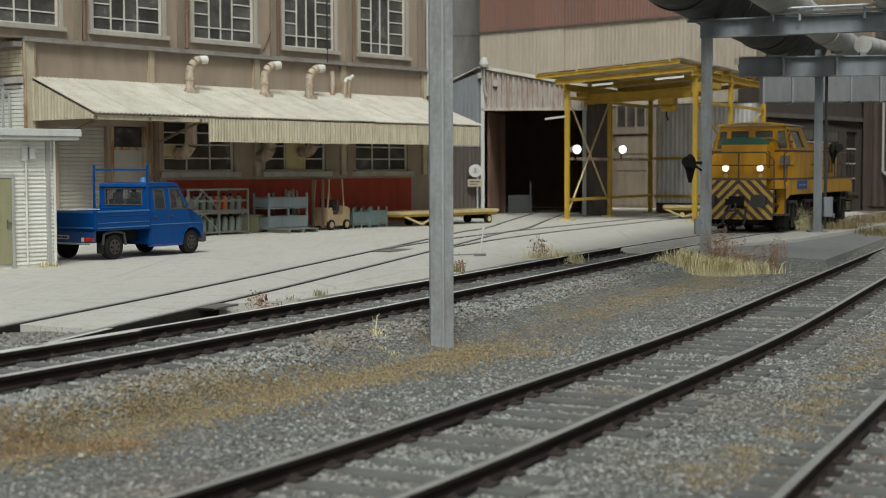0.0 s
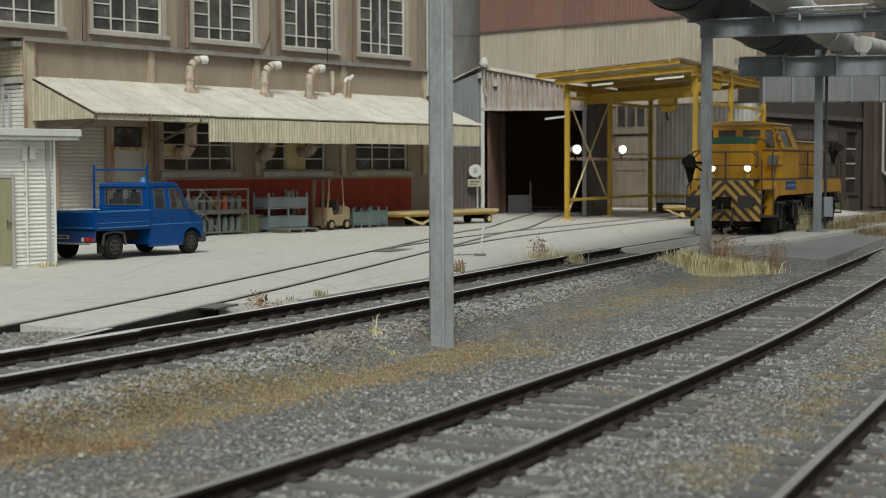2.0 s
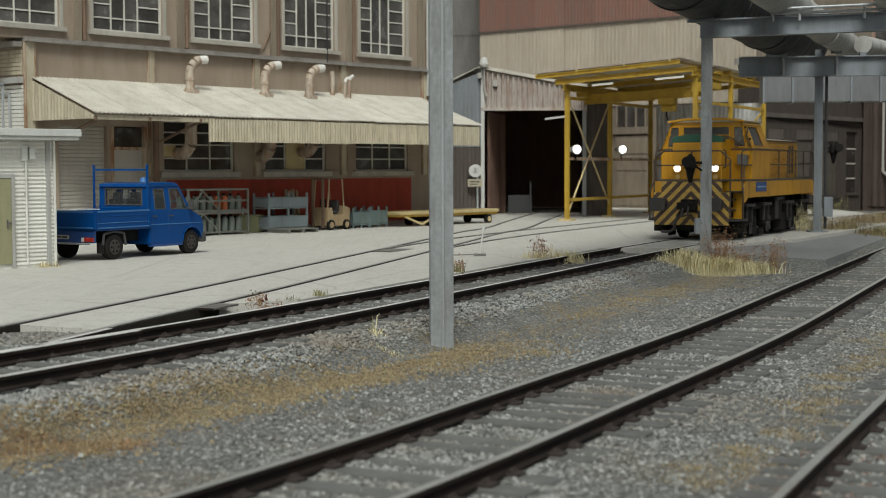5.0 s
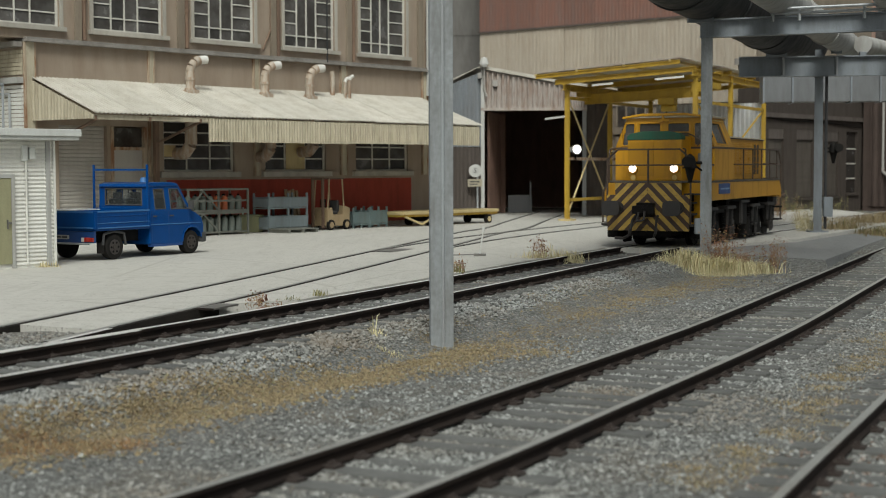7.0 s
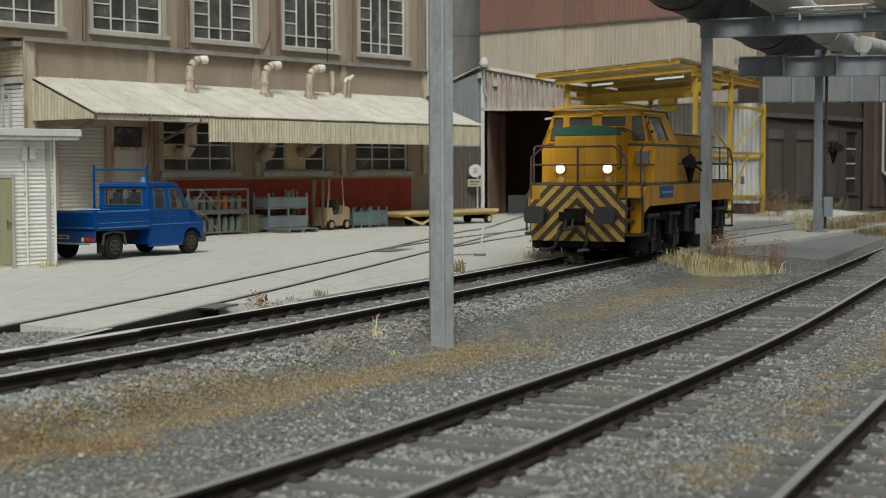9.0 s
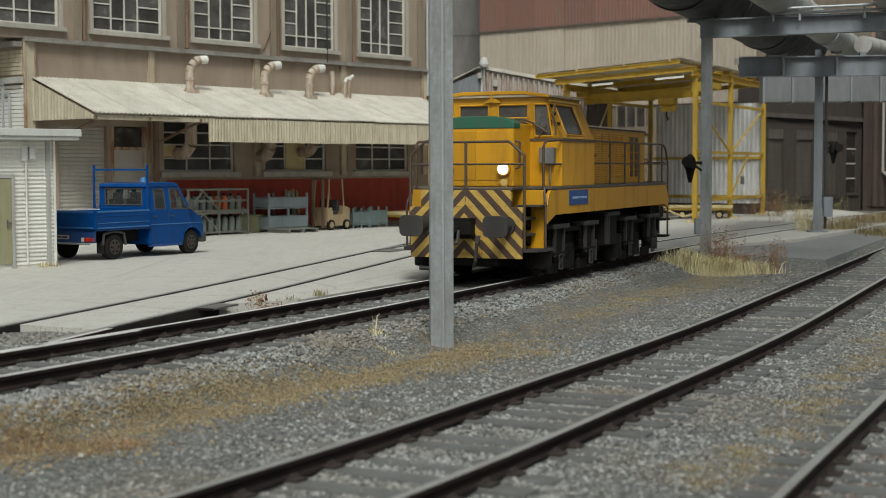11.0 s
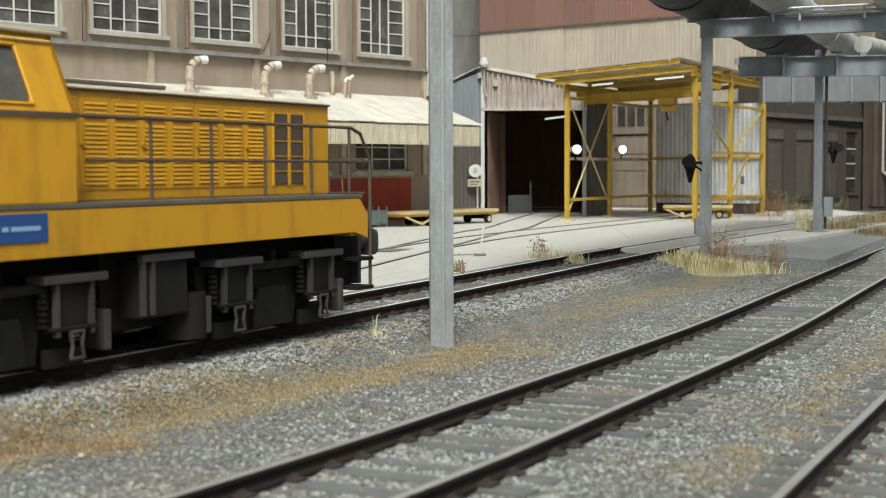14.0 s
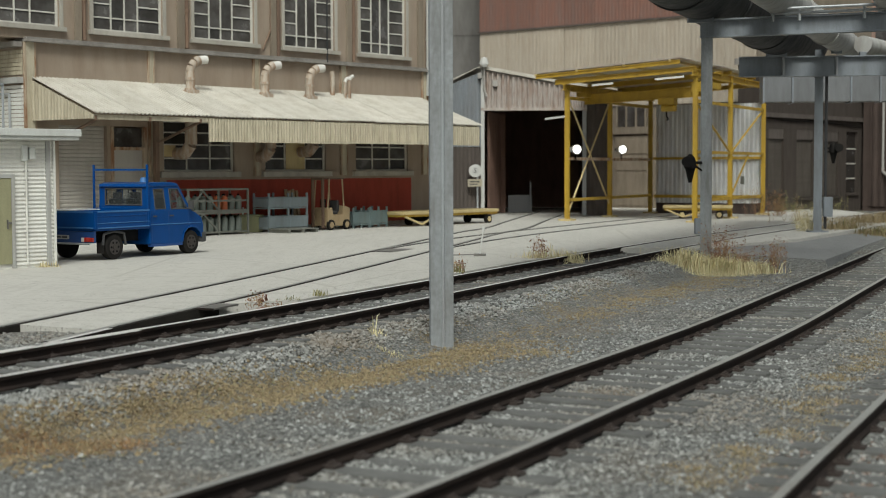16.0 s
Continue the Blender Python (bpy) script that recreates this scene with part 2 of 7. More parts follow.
def glass_dark(name, tint=(0.05, 0.05, 0.05), dust=0.35):
    m, t, b = nodes_of(name, 0.12)
    c = coords(t)
    n = noise_node(t, c, 1.3, 5)
    info = t.nodes.new("ShaderNodeObjectInfo")
    col = mix(t, ramp(t, n, [(0.4, (0, 0, 0)), (0.75, (1, 1, 1))]), tint, tuple(v + dust * 0.25 for v in tint))
    col = mix(t, 1.0, col, calc(t, "ADD", calc(t, "MULTIPLY", info.outputs["Random"], 0.9), 0.55), "MULTIPLY")
    t.links.new(col, b.inputs["Base Color"])
    t.links.new(ramp(t, n, [(0.35, (0.08, 0.08, 0.08)), (0.8, (0.4, 0.4, 0.4))]), b.inputs["Roughness"])
    return m


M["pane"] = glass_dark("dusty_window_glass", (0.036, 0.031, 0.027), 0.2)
# upper panes: reflected daylight put into a lighter glass tint
M["pane_day"] = glass_dark("dusty_sky_lit_upper_glass", (0.062, 0.055, 0.048), 0.28)
M["cab_glass"] = glass_dark("dusty_cab_glass", (0.06, 0.055, 0.047), 0.25)
M["car_glass"], _t, _b = nodes_of("car_glass", 0.05)
_b.inputs["Base Color"].default_value = (0.8, 0.84, 0.84, 1)
_b.inputs["Transmission Weight"].default_value = 0.97
_b.inputs["IOR"].default_value = 1.08


def ground_material():
    """Ash and fine gravel: pebble cells of mixed greys with dark gaps, drifts of brown."""
    m, t, b = nodes_of("ash_and_gravel", 0.97)
    c = coords(t)
    fine, mid, big = noise_node(t, c, 60, 6, 0.7), noise_node(t, c, 3.0, 5), noise_node(t, c, 0.45, 4)

    def pebbles(scale):
        v = t.nodes.new("ShaderNodeTexVoronoi")
        v.inputs["Scale"].default_value = scale
        t.links.new(c, v.inputs["Vector"])
        s = t.nodes.new("ShaderNodeSeparateColor")
        t.links.new(v.outputs["Color"], s.inputs[0])
        return s.outputs[0], v.outputs["Distance"]
    r1, d1 = pebbles(26.0)
    r2, d2 = pebbles(55.0)
    tone = calc(t, "ADD", calc(t, "MULTIPLY", r1, 0.6), calc(t, "MULTIPLY", r2, 0.4))
    col = ramp(t, tone, [(0.12, (0.085, 0.084, 0.076)), (0.5, (0.215, 0.216, 0.198)), (0.78, (0.305, 0.308, 0.286)), (0.95, (0.4, 0.402, 0.38))])
    gap = ramp(t, d1, [(0.4, (0, 0, 0)), (0.75, (0.85, 0.85, 0.85))])
    col = mix(t, gap, col, (0.06, 0.058, 0.054))
    col = mix(t, ramp(t, mid, [(0.48, (0, 0, 0)), (0.72, (0.6, 0.6, 0.6))]), col, (0.2, 0.195, 0.185))
    col = mix(t, ramp(t, big, [(0.55, (0, 0, 0)), (0.74, (0.5, 0.5, 0.5))]), col, (0.21, 0.165, 0.11))
    t.links.new(col, b.inputs["Base Color"])
    h = calc(t, "SUBTRACT", calc(t, "MULTIPLY", fine, 0.4), calc(t, "ADD", d1, calc(t, "MULTIPLY", d2, 0.5)))
    bump(t, b, h, 0.9, 0.03)
    return m


def paving_material(name, base, dark):
    m, t, b = nodes_of(name, 0.9)
    c = coords(t)
    fine, mid, big = noise_node(t, c, 45, 6, 0.7), noise_node(t, c, 2.5, 6), noise_node(t, c, 0.22, 4)
    col = mix(t, ramp(t, fine, [(0.3, (0, 0, 0)), (0.62, (1, 1, 1))]), tuple(v * 0.74 for v in base), tuple(v * 1.04 for v in base))
    col = mix(t, ramp(t, mid, [(0.52, (0, 0, 0)), (0.78, (0.6, 0.6, 0.6))]), col, dark)
    spots = noise_node(t, c, 9, 3)
    col = mix(t, ramp(t, spots, [(0.66, (0, 0, 0)), (0.72, (0.7, 0.7, 0.7))]), col, tuple(v * 0.7 for v in dark))
    col = mix(t, ramp(t, big, [(0.4, (0, 0, 0)), (0.7, (0.5, 0.5, 0.5))]), col, tuple(v * 0.8 for v in base))
    v = t.nodes.new("ShaderNodeTexVoronoi")
    v.feature = "DISTANCE_TO_EDGE"
    v.inputs["Scale"].default_value = 0.16
    t.links.new(c, v.inputs["Vector"])
    crack = ramp(t, v.outputs["Distance"], [(0.0, (1, 1, 1)), (0.006, (0, 0, 0))])
    col = mix(t, calc(t, "MULTIPLY", crack, 0.55), col, dark)
    chips = noise_node(t, c, 22, 2)
    col = mix(t, ramp(t, chips, [(0.63, (0, 0, 0)), (0.68, (0.7, 0.7, 0.7))]), col, tuple(v * 0.45 for v in dark))
    trails = noise_node(t, coords(t, (2.6, 0.16, 1)), 1.6, 5)
    col = mix(t, ramp(t, trails, [(0.52, (0, 0, 0)), (0.72, (0.28, 0.28, 0.28))]), col, dark)
    t.links.new(col, b.inputs["Base Color"])
    bump(t, b, fine, 0.25, 0.01)
    return m


M["ground"] = ground_material()
M["paving"] = paving_material("pale_concrete_paving", (0.56, 0.54, 0.49), (0.33, 0.31, 0.27))
M["asphalt"] = paving_material("grey_asphalt", (0.25, 0.25, 0.245), (0.15, 0.15, 0.145))


def chevron_material():
    """Warning stripes in worn yellow and dark brown paint, rising to the middle."""
    m, t, b = nodes_of("warning_stripes", 0.6)
    c = t.nodes.new("ShaderNodeTexCoord")
    s = t.nodes.new("ShaderNodeSeparateXYZ")
    t.links.new(c.outputs["Object"], s.inputs[0])
    v = calc(t, "ADD", calc(t, "MULTIPLY", calc(t, "ABSOLUTE", s.outputs[1]), 1.0), s.outputs[2])
    band = calc(t, "GREATER_THAN", calc(t, "FRACT", calc(t, "ADD", calc(t, "MULTIPLY", v, 3.03), 0.1)), 0.5)
    n = noise_node(t, c.outputs["Object"], 9, 6)
    yel = mix(t, ramp(t, n, [(0.4, (0, 0, 0)), (0.75, (0.7, 0.7, 0.7))]), (0.56, 0.37, 0.075), (0.3, 0.19, 0.06))
    drk = mix(t, n, (0.05, 0.03, 0.021), (0.1, 0.06, 0.042))
    t.links.new(mix(t, band, drk, yel), b.inputs["Base Color"])
    return m


M["chevron"] = chevron_material()


# ---------- mesh helpers ----------
class Mesh:
    """Collects vertices and faces of one part."""

    def __init__(self):
        self.v, self.f = [], []

    def add(self, verts, faces):
        n = len(self.v)
        self.v += [tuple(p) for p in verts]
        self.f += [tuple(i + n for i in q) for q in faces]
        return self

    def box(self, x0, x1, y0, y1, z0, z1, m=None):
        p = [Vector((x, y, z)) for x in (x0, x1) for y in (y0, y1) for z in (z0, z1)]
        if m is not None:
            p = [m @ q for q in p]
        return self.add(p, [(0, 1, 3, 2), (4, 6, 7, 5), (0, 4, 5, 1), (2, 3, 7, 6), (0, 2, 6, 4), (1, 5, 7, 3)])

    def tube(self, a, b, r, n=10, r2=None, cap=True):
        a, b = Vector(a), Vector(b)
        q = (b - a).to_track_quat("Z", "Y").to_matrix()
        r2 = r if r2 is None else r2
        ring = [q @ Vector((math.cos(2 * math.pi * i / n), math.sin(2 * math.pi * i / n), 0)) for i in range(n)]
        vs = [a + p * r for p in ring] + [b + p * r2 for p in ring]
        fs = [(i, (i + 1) % n, n + (i + 1) % n, n + i) for i in range(n)]
        if cap:
            fs += [tuple(range(n - 1, -1, -1)), tuple(range(n, 2 * n))]
        return self.add(vs, fs)

    def path(self, pts, r, n=8):
        for a, b in zip(pts, pts[1:]):
            self.tube(a, b, r, n)
        return self

    def ribbon(self, profile, frames):
        """Sweeps a closed profile of (side, up) pairs along frames of (place, side vector)."""
        k = len(profile)
        vs = [p + s * u + Vector((0, 0, w)) for p, s in frames for u, w in profile]
        fs = [(i * k + j, i * k + (j + 1) % k, (i + 1) * k + (j + 1) % k, (i + 1) * k + j) for i in range(len(frames) - 1) for j in range(k)]
        fs += [tuple(range(k)), tuple(range((len(frames) - 1) * k, len(frames) * k))[::-1]]
        return self.add(vs, fs)

    def prism(self, outline, y0, y1, m=None):
        """A plate: an outline of (x, z) pairs, from y0 to y1."""
        k = len(outline)
        p = [Vector((x, y, z)) for y in (y0, y1) for x, z in outline]
        if m is not None:
            p = [m @ q for q in p]
        return self.add(p, [tuple(range(k)), tuple(range(k, 2 * k))[::-1]] + [(i, k + i, k + (i + 1) % k, (i + 1) % k) for i in range(k)])

    def corrugated(self, x0, x1, z0, z1, y=0.0, pitch=0.2, depth=0.04, m=None, z_top=None):
        """Sheet with trapezoid ribs that run up; z_top gives the upper edge as a function of x."""
        n = max(2, int(round((x1 - x0) / pitch)))
        w = (x1 - x0) / n
        xs = []
        for i in range(n):
            for fx, d in ((0.0, 0), (0.32, 0), (0.5, 1), (0.82, 1)):
                xs.append((x0 + (i + fx) * w, y - d * depth))
        xs.append((x1, y))
        vs = []
        for x, yy in xs:
            top = z_top(x) if z_top else z1
            vs += [Vector((x, yy, z0)), Vector((x, yy, top)), Vector((x, yy + 0.025, z0)), Vector((x, yy + 0.025, top))]
        if m is not None:
            vs = [m @ q for q in vs]
        fs = []
        for i in range(len(xs) - 1):
            a, b = 4 * i, 4 * i + 4
            fs += [(a, b, b + 1, a + 1), (a + 2, a + 3, b + 3, b + 2), (a + 1, b + 1, b + 3, a + 3), (a, a + 2, b + 2, b)]
        fs += [(0, 1, 3, 2), (len(vs) - 4, len(vs) - 2, len(vs) - 1, len(vs) - 3)]
        return self.add(vs, fs)


def data_of(name, mesh, material, bevel=0.0, smooth=False):
    me = bpy.data.meshes.new(name)
    me.from_pydata(mesh.v, [], mesh.f)
    bm = bmesh.new()
    bm.from_mesh(me)
    bmesh.ops.recalc_face_normals(bm, faces=bm.faces)
    if bevel:
        edges = [e for e in bm.edges if len(e.link_faces) == 2 and e.calc_face_angle(0) > 0.6]
        bmesh.ops.bevel(bm, geom=edges, offset=bevel, segments=2, affect="EDGES", profile=0.6, clamp_overlap=True)
    bm.to_mesh(me)
    bm.free()
    me.materials.append(material)
    if smooth:
        for p in me.polygons:
            p.use_smooth = True
        me.set_sharp_from_angle(angle=0.7)
    return me


def part(name, mesh, material, parent=None, label="", bevel=0.0, smooth=False, at=None):
    """One mesh object, under a thing or under a part."""
    ob = new(name, data_of(name, mesh, M[material], bevel, smooth))
    if parent is not None:
        ob.parent = parent
    if at is not None:
        ob.matrix_basis = at
    if label:
        tagged(ob, label)
    return ob


def thing(name, at, label, category, group="", kind=""):
    ob = new(name)
    ob.empty_display_size = 0.2
    ob.matrix_basis = at
    return tagged(ob, label, category, group, kind)


def wall_with_openings(x0, x1, z0, z1, y0, y1, holes):
    """A wall from x0 to x1 between y0 and y1 with rectangular holes (xa, xb, za, zb) right through: one closed skin."""
    m = Mesh()
    xs = sorted({x0, x1, *(h[0] for h in holes), *(h[1] for h in holes)})
    zs = sorted({z0, z1, *(h[2] for h in holes if z0 < h[2] < z1), *(h[3] for h in holes if z0 < h[3] < z1)})
    nx, nz = len(xs), len(zs)
    full = lambda i, k: 0 <= i < nx - 1 and 0 <= k < nz - 1 and not any(h[0] <= xs[i] and h[1] >= xs[i + 1] and h[2] <= zs[k] and h[3] >= zs[k + 1] for h in holes)
    at = lambda i, j, k: (k * nx + i) * 2 + j
    fs = []
    for k in range(nz - 1):
        for i in range(nx - 1):
            if not full(i, k):
                continue
            fs += [(at(i, 0, k), at(i + 1, 0, k), at(i + 1, 0, k + 1), at(i, 0, k + 1)), (at(i, 1, k), at(i, 1, k + 1), at(i + 1, 1, k + 1), at(i + 1, 1, k))]
            if not full(i - 1, k):
                fs.append((at(i, 0, k), at(i, 0, k + 1), at(i, 1, k + 1), at(i, 1, k)))
            if not full(i + 1, k):
                fs.append((at(i + 1, 0, k), at(i + 1, 1, k), at(i + 1, 1, k + 1), at(i + 1, 0, k + 1)))
            if not full(i, k - 1):
                fs.append((at(i, 0, k), at(i, 1, k), at(i + 1, 1, k), at(i + 1, 0, k)))
            if not full(i, k + 1):
                fs.append((at(i, 0, k + 1), at(i + 1, 0, k + 1), at(i + 1, 1, k + 1), at(i, 1, k + 1)))
    return m.add([(x, y, z) for z in zs for x in xs for y in (y0, y1)], fs)


# ---------- plan of the tracks ----------
def main_x(y):
    """Middle of the running track at depth y; straight beyond the ends of the bend."""
    def poly(q):
        u = (q - 35) / 15
        return 4.017 + 6.768 * u + 0.4541 * u * u + 0.3454 * u ** 3 - 0.0607 * u ** 4
    if y < 12.5:
        return poly(12.5) + (y - 12.5) * (poly(12.6) - poly(12.5)) * 10
    if y > 51:
        return poly(51) + (y - 51) * (poly(51) - poly(50.9)) * 10
    return poly(y)


def main_line(y0, y1, step=0.5):
    n = int((y1 - y0) / step)
    return [Vector((main_x(y0 + i * step), y0 + i * step, 0)) for i in range(n + 1)]


def smooth_line(pts, step=0.5):
    """A Catmull-Rom line through plan points, in even steps."""
    out = []
    p = [Vector((*q, 0)) for q in pts]
    p = [2 * p[0] - p[1], *p, 2 * p[-1] - p[-2]]
    for i in range(1, len(p) - 2):
        n = max(2, int((p[i + 1] - p[i]).length / step))
        for k in range(n):
            t = k / n
            out.append(0.5 * (2 * p[i] + (p[i + 1] - p[i - 1]) * t + (2 * p[i - 1] - 5 * p[i] + 4 * p[i + 1] - p[i + 2]) * t * t + (3 * p[i] - p[i - 1] - 3 * p[i + 1] + p[i + 2]) * t ** 3))
    return out + [p[-2]]


def frames_of(line, off=0.0, z=0.0):
    out = []
    for i, p in enumerate(line):
        d = (line[min(i + 1, len(line) - 1)] - line[max(i - 1, 0)]).normalized()
        side = Vector((d.y, -d.x, 0))
        out.append((Vector((p.x, p.y, z)) + side * off, side))
    return out


FRONT = smooth_line([(-20.0, -20.0), (-12.0, -8.0), (-5.5, 3.0), (-1.0, 10.76), (1.16, 14.85), (4.49, 21.5), (8.42, 30.3), (14.1, 43.0), (22, 60)])
THIRD = smooth_line([(-11.0, -20.0), (-1.4, 0.4), (3.1, 10.0), (5.4, 14.8), (10.5, 25.5), (17.5, 40)])
SHED_LINE = smooth_line([(-6.1, 16.0), (-5.3, 19.25), (-3.41, 26.9), (-0.6, 39.4), (1.13, 47.35), (2.3, 51.6), (3.45, 58.75), (5.0, 68.0), (5.6, 72)])
GANTRY_LINE = smooth_line([(-1.0, 37.5), (0.85, 43.2), (2.9, 48.1), (5.7, 53.9), (9.3, 61.0), (12.0, 66.0)])
LOW = -0.30    # the two near tracks lie this much lower


def right_of_main(x, y):
    d = (main_x(y + 0.2) - main_x(y - 0.2)) / 0.4
    return (x - main_x(y)) / math.hypot(1, d)


def ground_z(x, y):
    r = right_of_main(x, max(5, min(60, y)))
    k = min(1, max(0, (r - 1.35) / 0.9))
    k = k * k * (3 - 2 * k)
    far = min(1, max(0, (y - 38) / 6))
    base = -0.2 - 0.285 * k * (1 - far * 0.75)
    near = 0.03 * noise.noise((x * 0.6, y * 0.6, 0)) + 0.012 * noise.noise((x * 2.7, y * 2.7, 3))
    return base + near * (1 if k > 0.05 else 0.3)


# ---------- ground ----------
def build_ground():
    def axis(lo, hi, step, reach):
        a = list(np.arange(lo, hi + 0.01, step))
        d, e = step, []
        while a[-1] + d < reach:
            d *= 1.5
            a.append(a[-1] + d)
            e.append(lo - (a[-1] - hi))
        return e[::-1] + a
    xs, ys = axis(-12, 26, 0.33, 1500), axis(2, 56, 0.33, 1500)
    nx = len(xs)
    verts = [(x, y, ground_z(x, y) if -14 < x < 30 and 0 < y < 62 else (-0.22 if x < 20 else -0.26)) for y in ys for x in xs]
    faces = [(j * nx + i, j * nx + i + 1, (j + 1) * nx + i + 1, (j + 1) * nx + i) for j in range(len(ys) - 1) for i in range(nx - 1)]
    g = part("ground", Mesh().add(verts, faces), "ground", smooth=True)
    tagged(g, "grey ash and gravel ground with brown drifts", "ground", kind="structure")


build_ground()


def slab(outline, z0, z1):
    k = len(outline)
    m = Mesh()
    m.add([(x, y, z1) for x, y in outline] + [(x, y, z0) for x, y in outline], [tuple(range(k)), tuple(range(2 * k - 1, k - 1, -1))] + [(i, (i + 1) % k, k + (i + 1) % k, k + i) for i in range(k)])
    return m


def build_paving():
    left = [(p.x, p.y) for p, s in frames_of(SHED_LINE, -0.86) if p.y < 20.0]
    between = [(p.x, p.y) for p, s in frames_of(SHED_LINE, 0.70) if 18.5 < p.y < 22.6]
    beside = [(p.x, p.y) for p, s in frames_of(main_line(23.0, 38.4), -1.12)]
    out = [(-60, 6), (-9.5, 6)] + left + between + beside
    out += [(main_x(38.6) + 1.0, 38.1), (main_x(44) + 2.4, 43.0), (main_x(60) + 2.4, 59), (main_x(60) + 3.5, 100), (60, 140), (-60, 140)]
    p = part("pavement", slab(out, -0.3, -0.02), "paving")
    tagged(p, "pale worn concrete yard paving with fine cracks", "pavement", kind="structure")
    rows = []
    for n in range(15):
        y = 38.0 + n * 1.45
        q = y - 1.2 * max(0, 1 - n / 6)
        a = Vector((main_x(y) + 1.05 + 1.4 * min(1, max(0, (y - 38) / 5)), y, -0.075))
        b = Vector((8.42 + (q - 30.3) * 0.447 - 1.48, q, -0.26))
        rows.append([a.lerp(b, k / 5) for k in range(6)])
    quads = lambda rows: [(r * 6 + k, r * 6 + k + 1, r * 6 + k + 7, r * 6 + k + 6) for r in range(len(rows) - 1) for k in range(5)]
    skirt = [[p + Vector((-0.25, -1.7, -0.5 - p.z - 0.06)) for p in rows[0]], [p - Vector((0, 0, 0.004)) for p in rows[0]]]
    e = part("road_edge", Mesh().add(sum(skirt, []), quads(skirt)), "ground")
    tagged(e, "gravel slope along the asphalt road", "gravel", kind="structure")
    low = [[p - Vector((0, 0, 0.35)) for p in r] for r in rows]
    n = len(rows) * 6
    rim = [r * 6 + 5 for r in range(len(rows))]
    a = part("road", Mesh().add(sum(rows, []) + sum(low, []), quads(rows) + [(i, i + n, k + n, k) for i, k in zip(rim, rim[1:])]), "asphalt")
    tagged(a, "grey asphalt road crossing the tracks", "road", kind="structure")


build_paving()

RAIL = [(-0.065, -0.155), (0.065, -0.155), (0.065, -0.135), (0.018, -0.115), (0.018, -0.05), (0.048, -0.036), (0.048, -0.006), (0.042, 0.0), (-0.042, 0.0), (-0.048, -0.006), (-0.048, -0.036), (-0.018, -0.05), (-0.018, -0.115), (-0.065, -0.135)]
HEAD = [(-0.044, -0.006), (0.044, -0.006), (0.039, 0.004), (-0.039, 0.004)]


def sleeper_data():
    m = Mesh().box(-1.25, 1.25, -0.125, 0.125, -0.30, -0.152)
    return data_of("sleeper", m, M["sleeper"], 0.015)


def plate_data():
    m = Mesh().box(-0.17, 0.17, -0.08, 0.08, -0.152, -0.126)
    for k in (-1, 1):
        m.prism([(k * 0.06, -0.128), (k * 0.14, -0.128), (k * 0.12, -0.112), (k * 0.06, -0.1)], -0.04, 0.04)
        m.tube((k * 0.1, 0, -0.13), (k * 0.1, 0, -0.085), 0.02, 6)
    return data_of("fastening", m, M["chair"])


SLEEPER, PLATE = sleeper_data(), plate_data()


def build_track(name, line, z, head, label, sleepers):
    t = thing(name, pose(0, 0, 0), label, "railway track", "tracks")
    for off in (-0.7525, 0.7525):
        fr = frames_of(line, off, z)
        r = part("rail", Mesh().ribbon(RAIL, fr), "rail_side", t)
        part("rail_head", Mesh().ribbon(HEAD, fr), head, r)
    walked, last, rng = 0.0, None, random.Random(5)
    for p, s in frames_of(line, 0, z):
        if last is not None:
            walked += (p - last).length
        last = p
        while walked > 0 and sleepers(p):
            walked -= 0.62
            rz = math.degrees(math.atan2(s.y, s.x)) + rng.uniform(-1.5, 1.5)
            ob = new("sleeper", SLEEPER)
            ob.parent = t
            ob.matrix_basis = pose(p.x, p.y, z + rng.uniform(-0.012, 0.006), 0, 0, rz)
            for off in (-0.7525, 0.7525):
                k = new("fastening", PLATE)
                k.parent, k.location = ob, (off, 0, 0)
        if not sleepers(p):
            walked = 0.0
    return t


build_track("railway_track", main_line(-20, 74), 0.0, "rail_bright", "railway track with bright worn rails on dark wooden sleepers", lambda p: p.y < 38.2)
build_track("railway_track", FRONT, LOW, "rail_dull", "curved railway track with dull rails and grey sleepers in ballast", lambda p: p.y < 46)
build_track("railway_track", THIRD, LOW, "rail_dull", "railway track with dull rusty rails half sunk in gravel", lambda p: True)


def build_street_track(line, label, lo=0, first_right=0.0):
    t = thing("embedded_track", pose(0, 0, 0), label, "railway track", "tracks")
    for off in (-0.7525, 0.7525):
        fr = [q for q in frames_of(line, off, 0.0) if q[0].y > (first_right if off > 0 else lo)]
        part("groove", Mesh().ribbon([(-0.085, -0.2), (0.085, -0.2), (0.085, -0.0135), (-0.085, -0.0135)], fr), "groove", t)
        part("rail", Mesh().ribbon([(-0.036, -0.2), (0.036, -0.2), (0.036, -0.004), (-0.036, -0.004)], fr), "rail_side", t)
        part("rail_head", Mesh().ribbon(HEAD, fr), "rail_dull", t)


build_street_track(SHED_LINE, "rails sunk in the concrete yard, leading into the dark shed", 0, 17.6)
build_street_track(GANTRY_LINE, "rails sunk in the concrete yard, leading under the yellow gantry")

# ---------- main factory building, set along its own front ----------
FRONT_WALL = pose(-1.1, 56.5, 0, 0, 0, 50)      # x along the front, y inward
UP_WIN = [(-19.3, -16.45), (-15.22, -12.47), (-11.17, -8.46), (-7.03, -4.47), (-3.11, -0.5)]
LOW_WIN = [(-12.5, -9.44), (-7.99, -4.97), (-3.37, -0.41)]


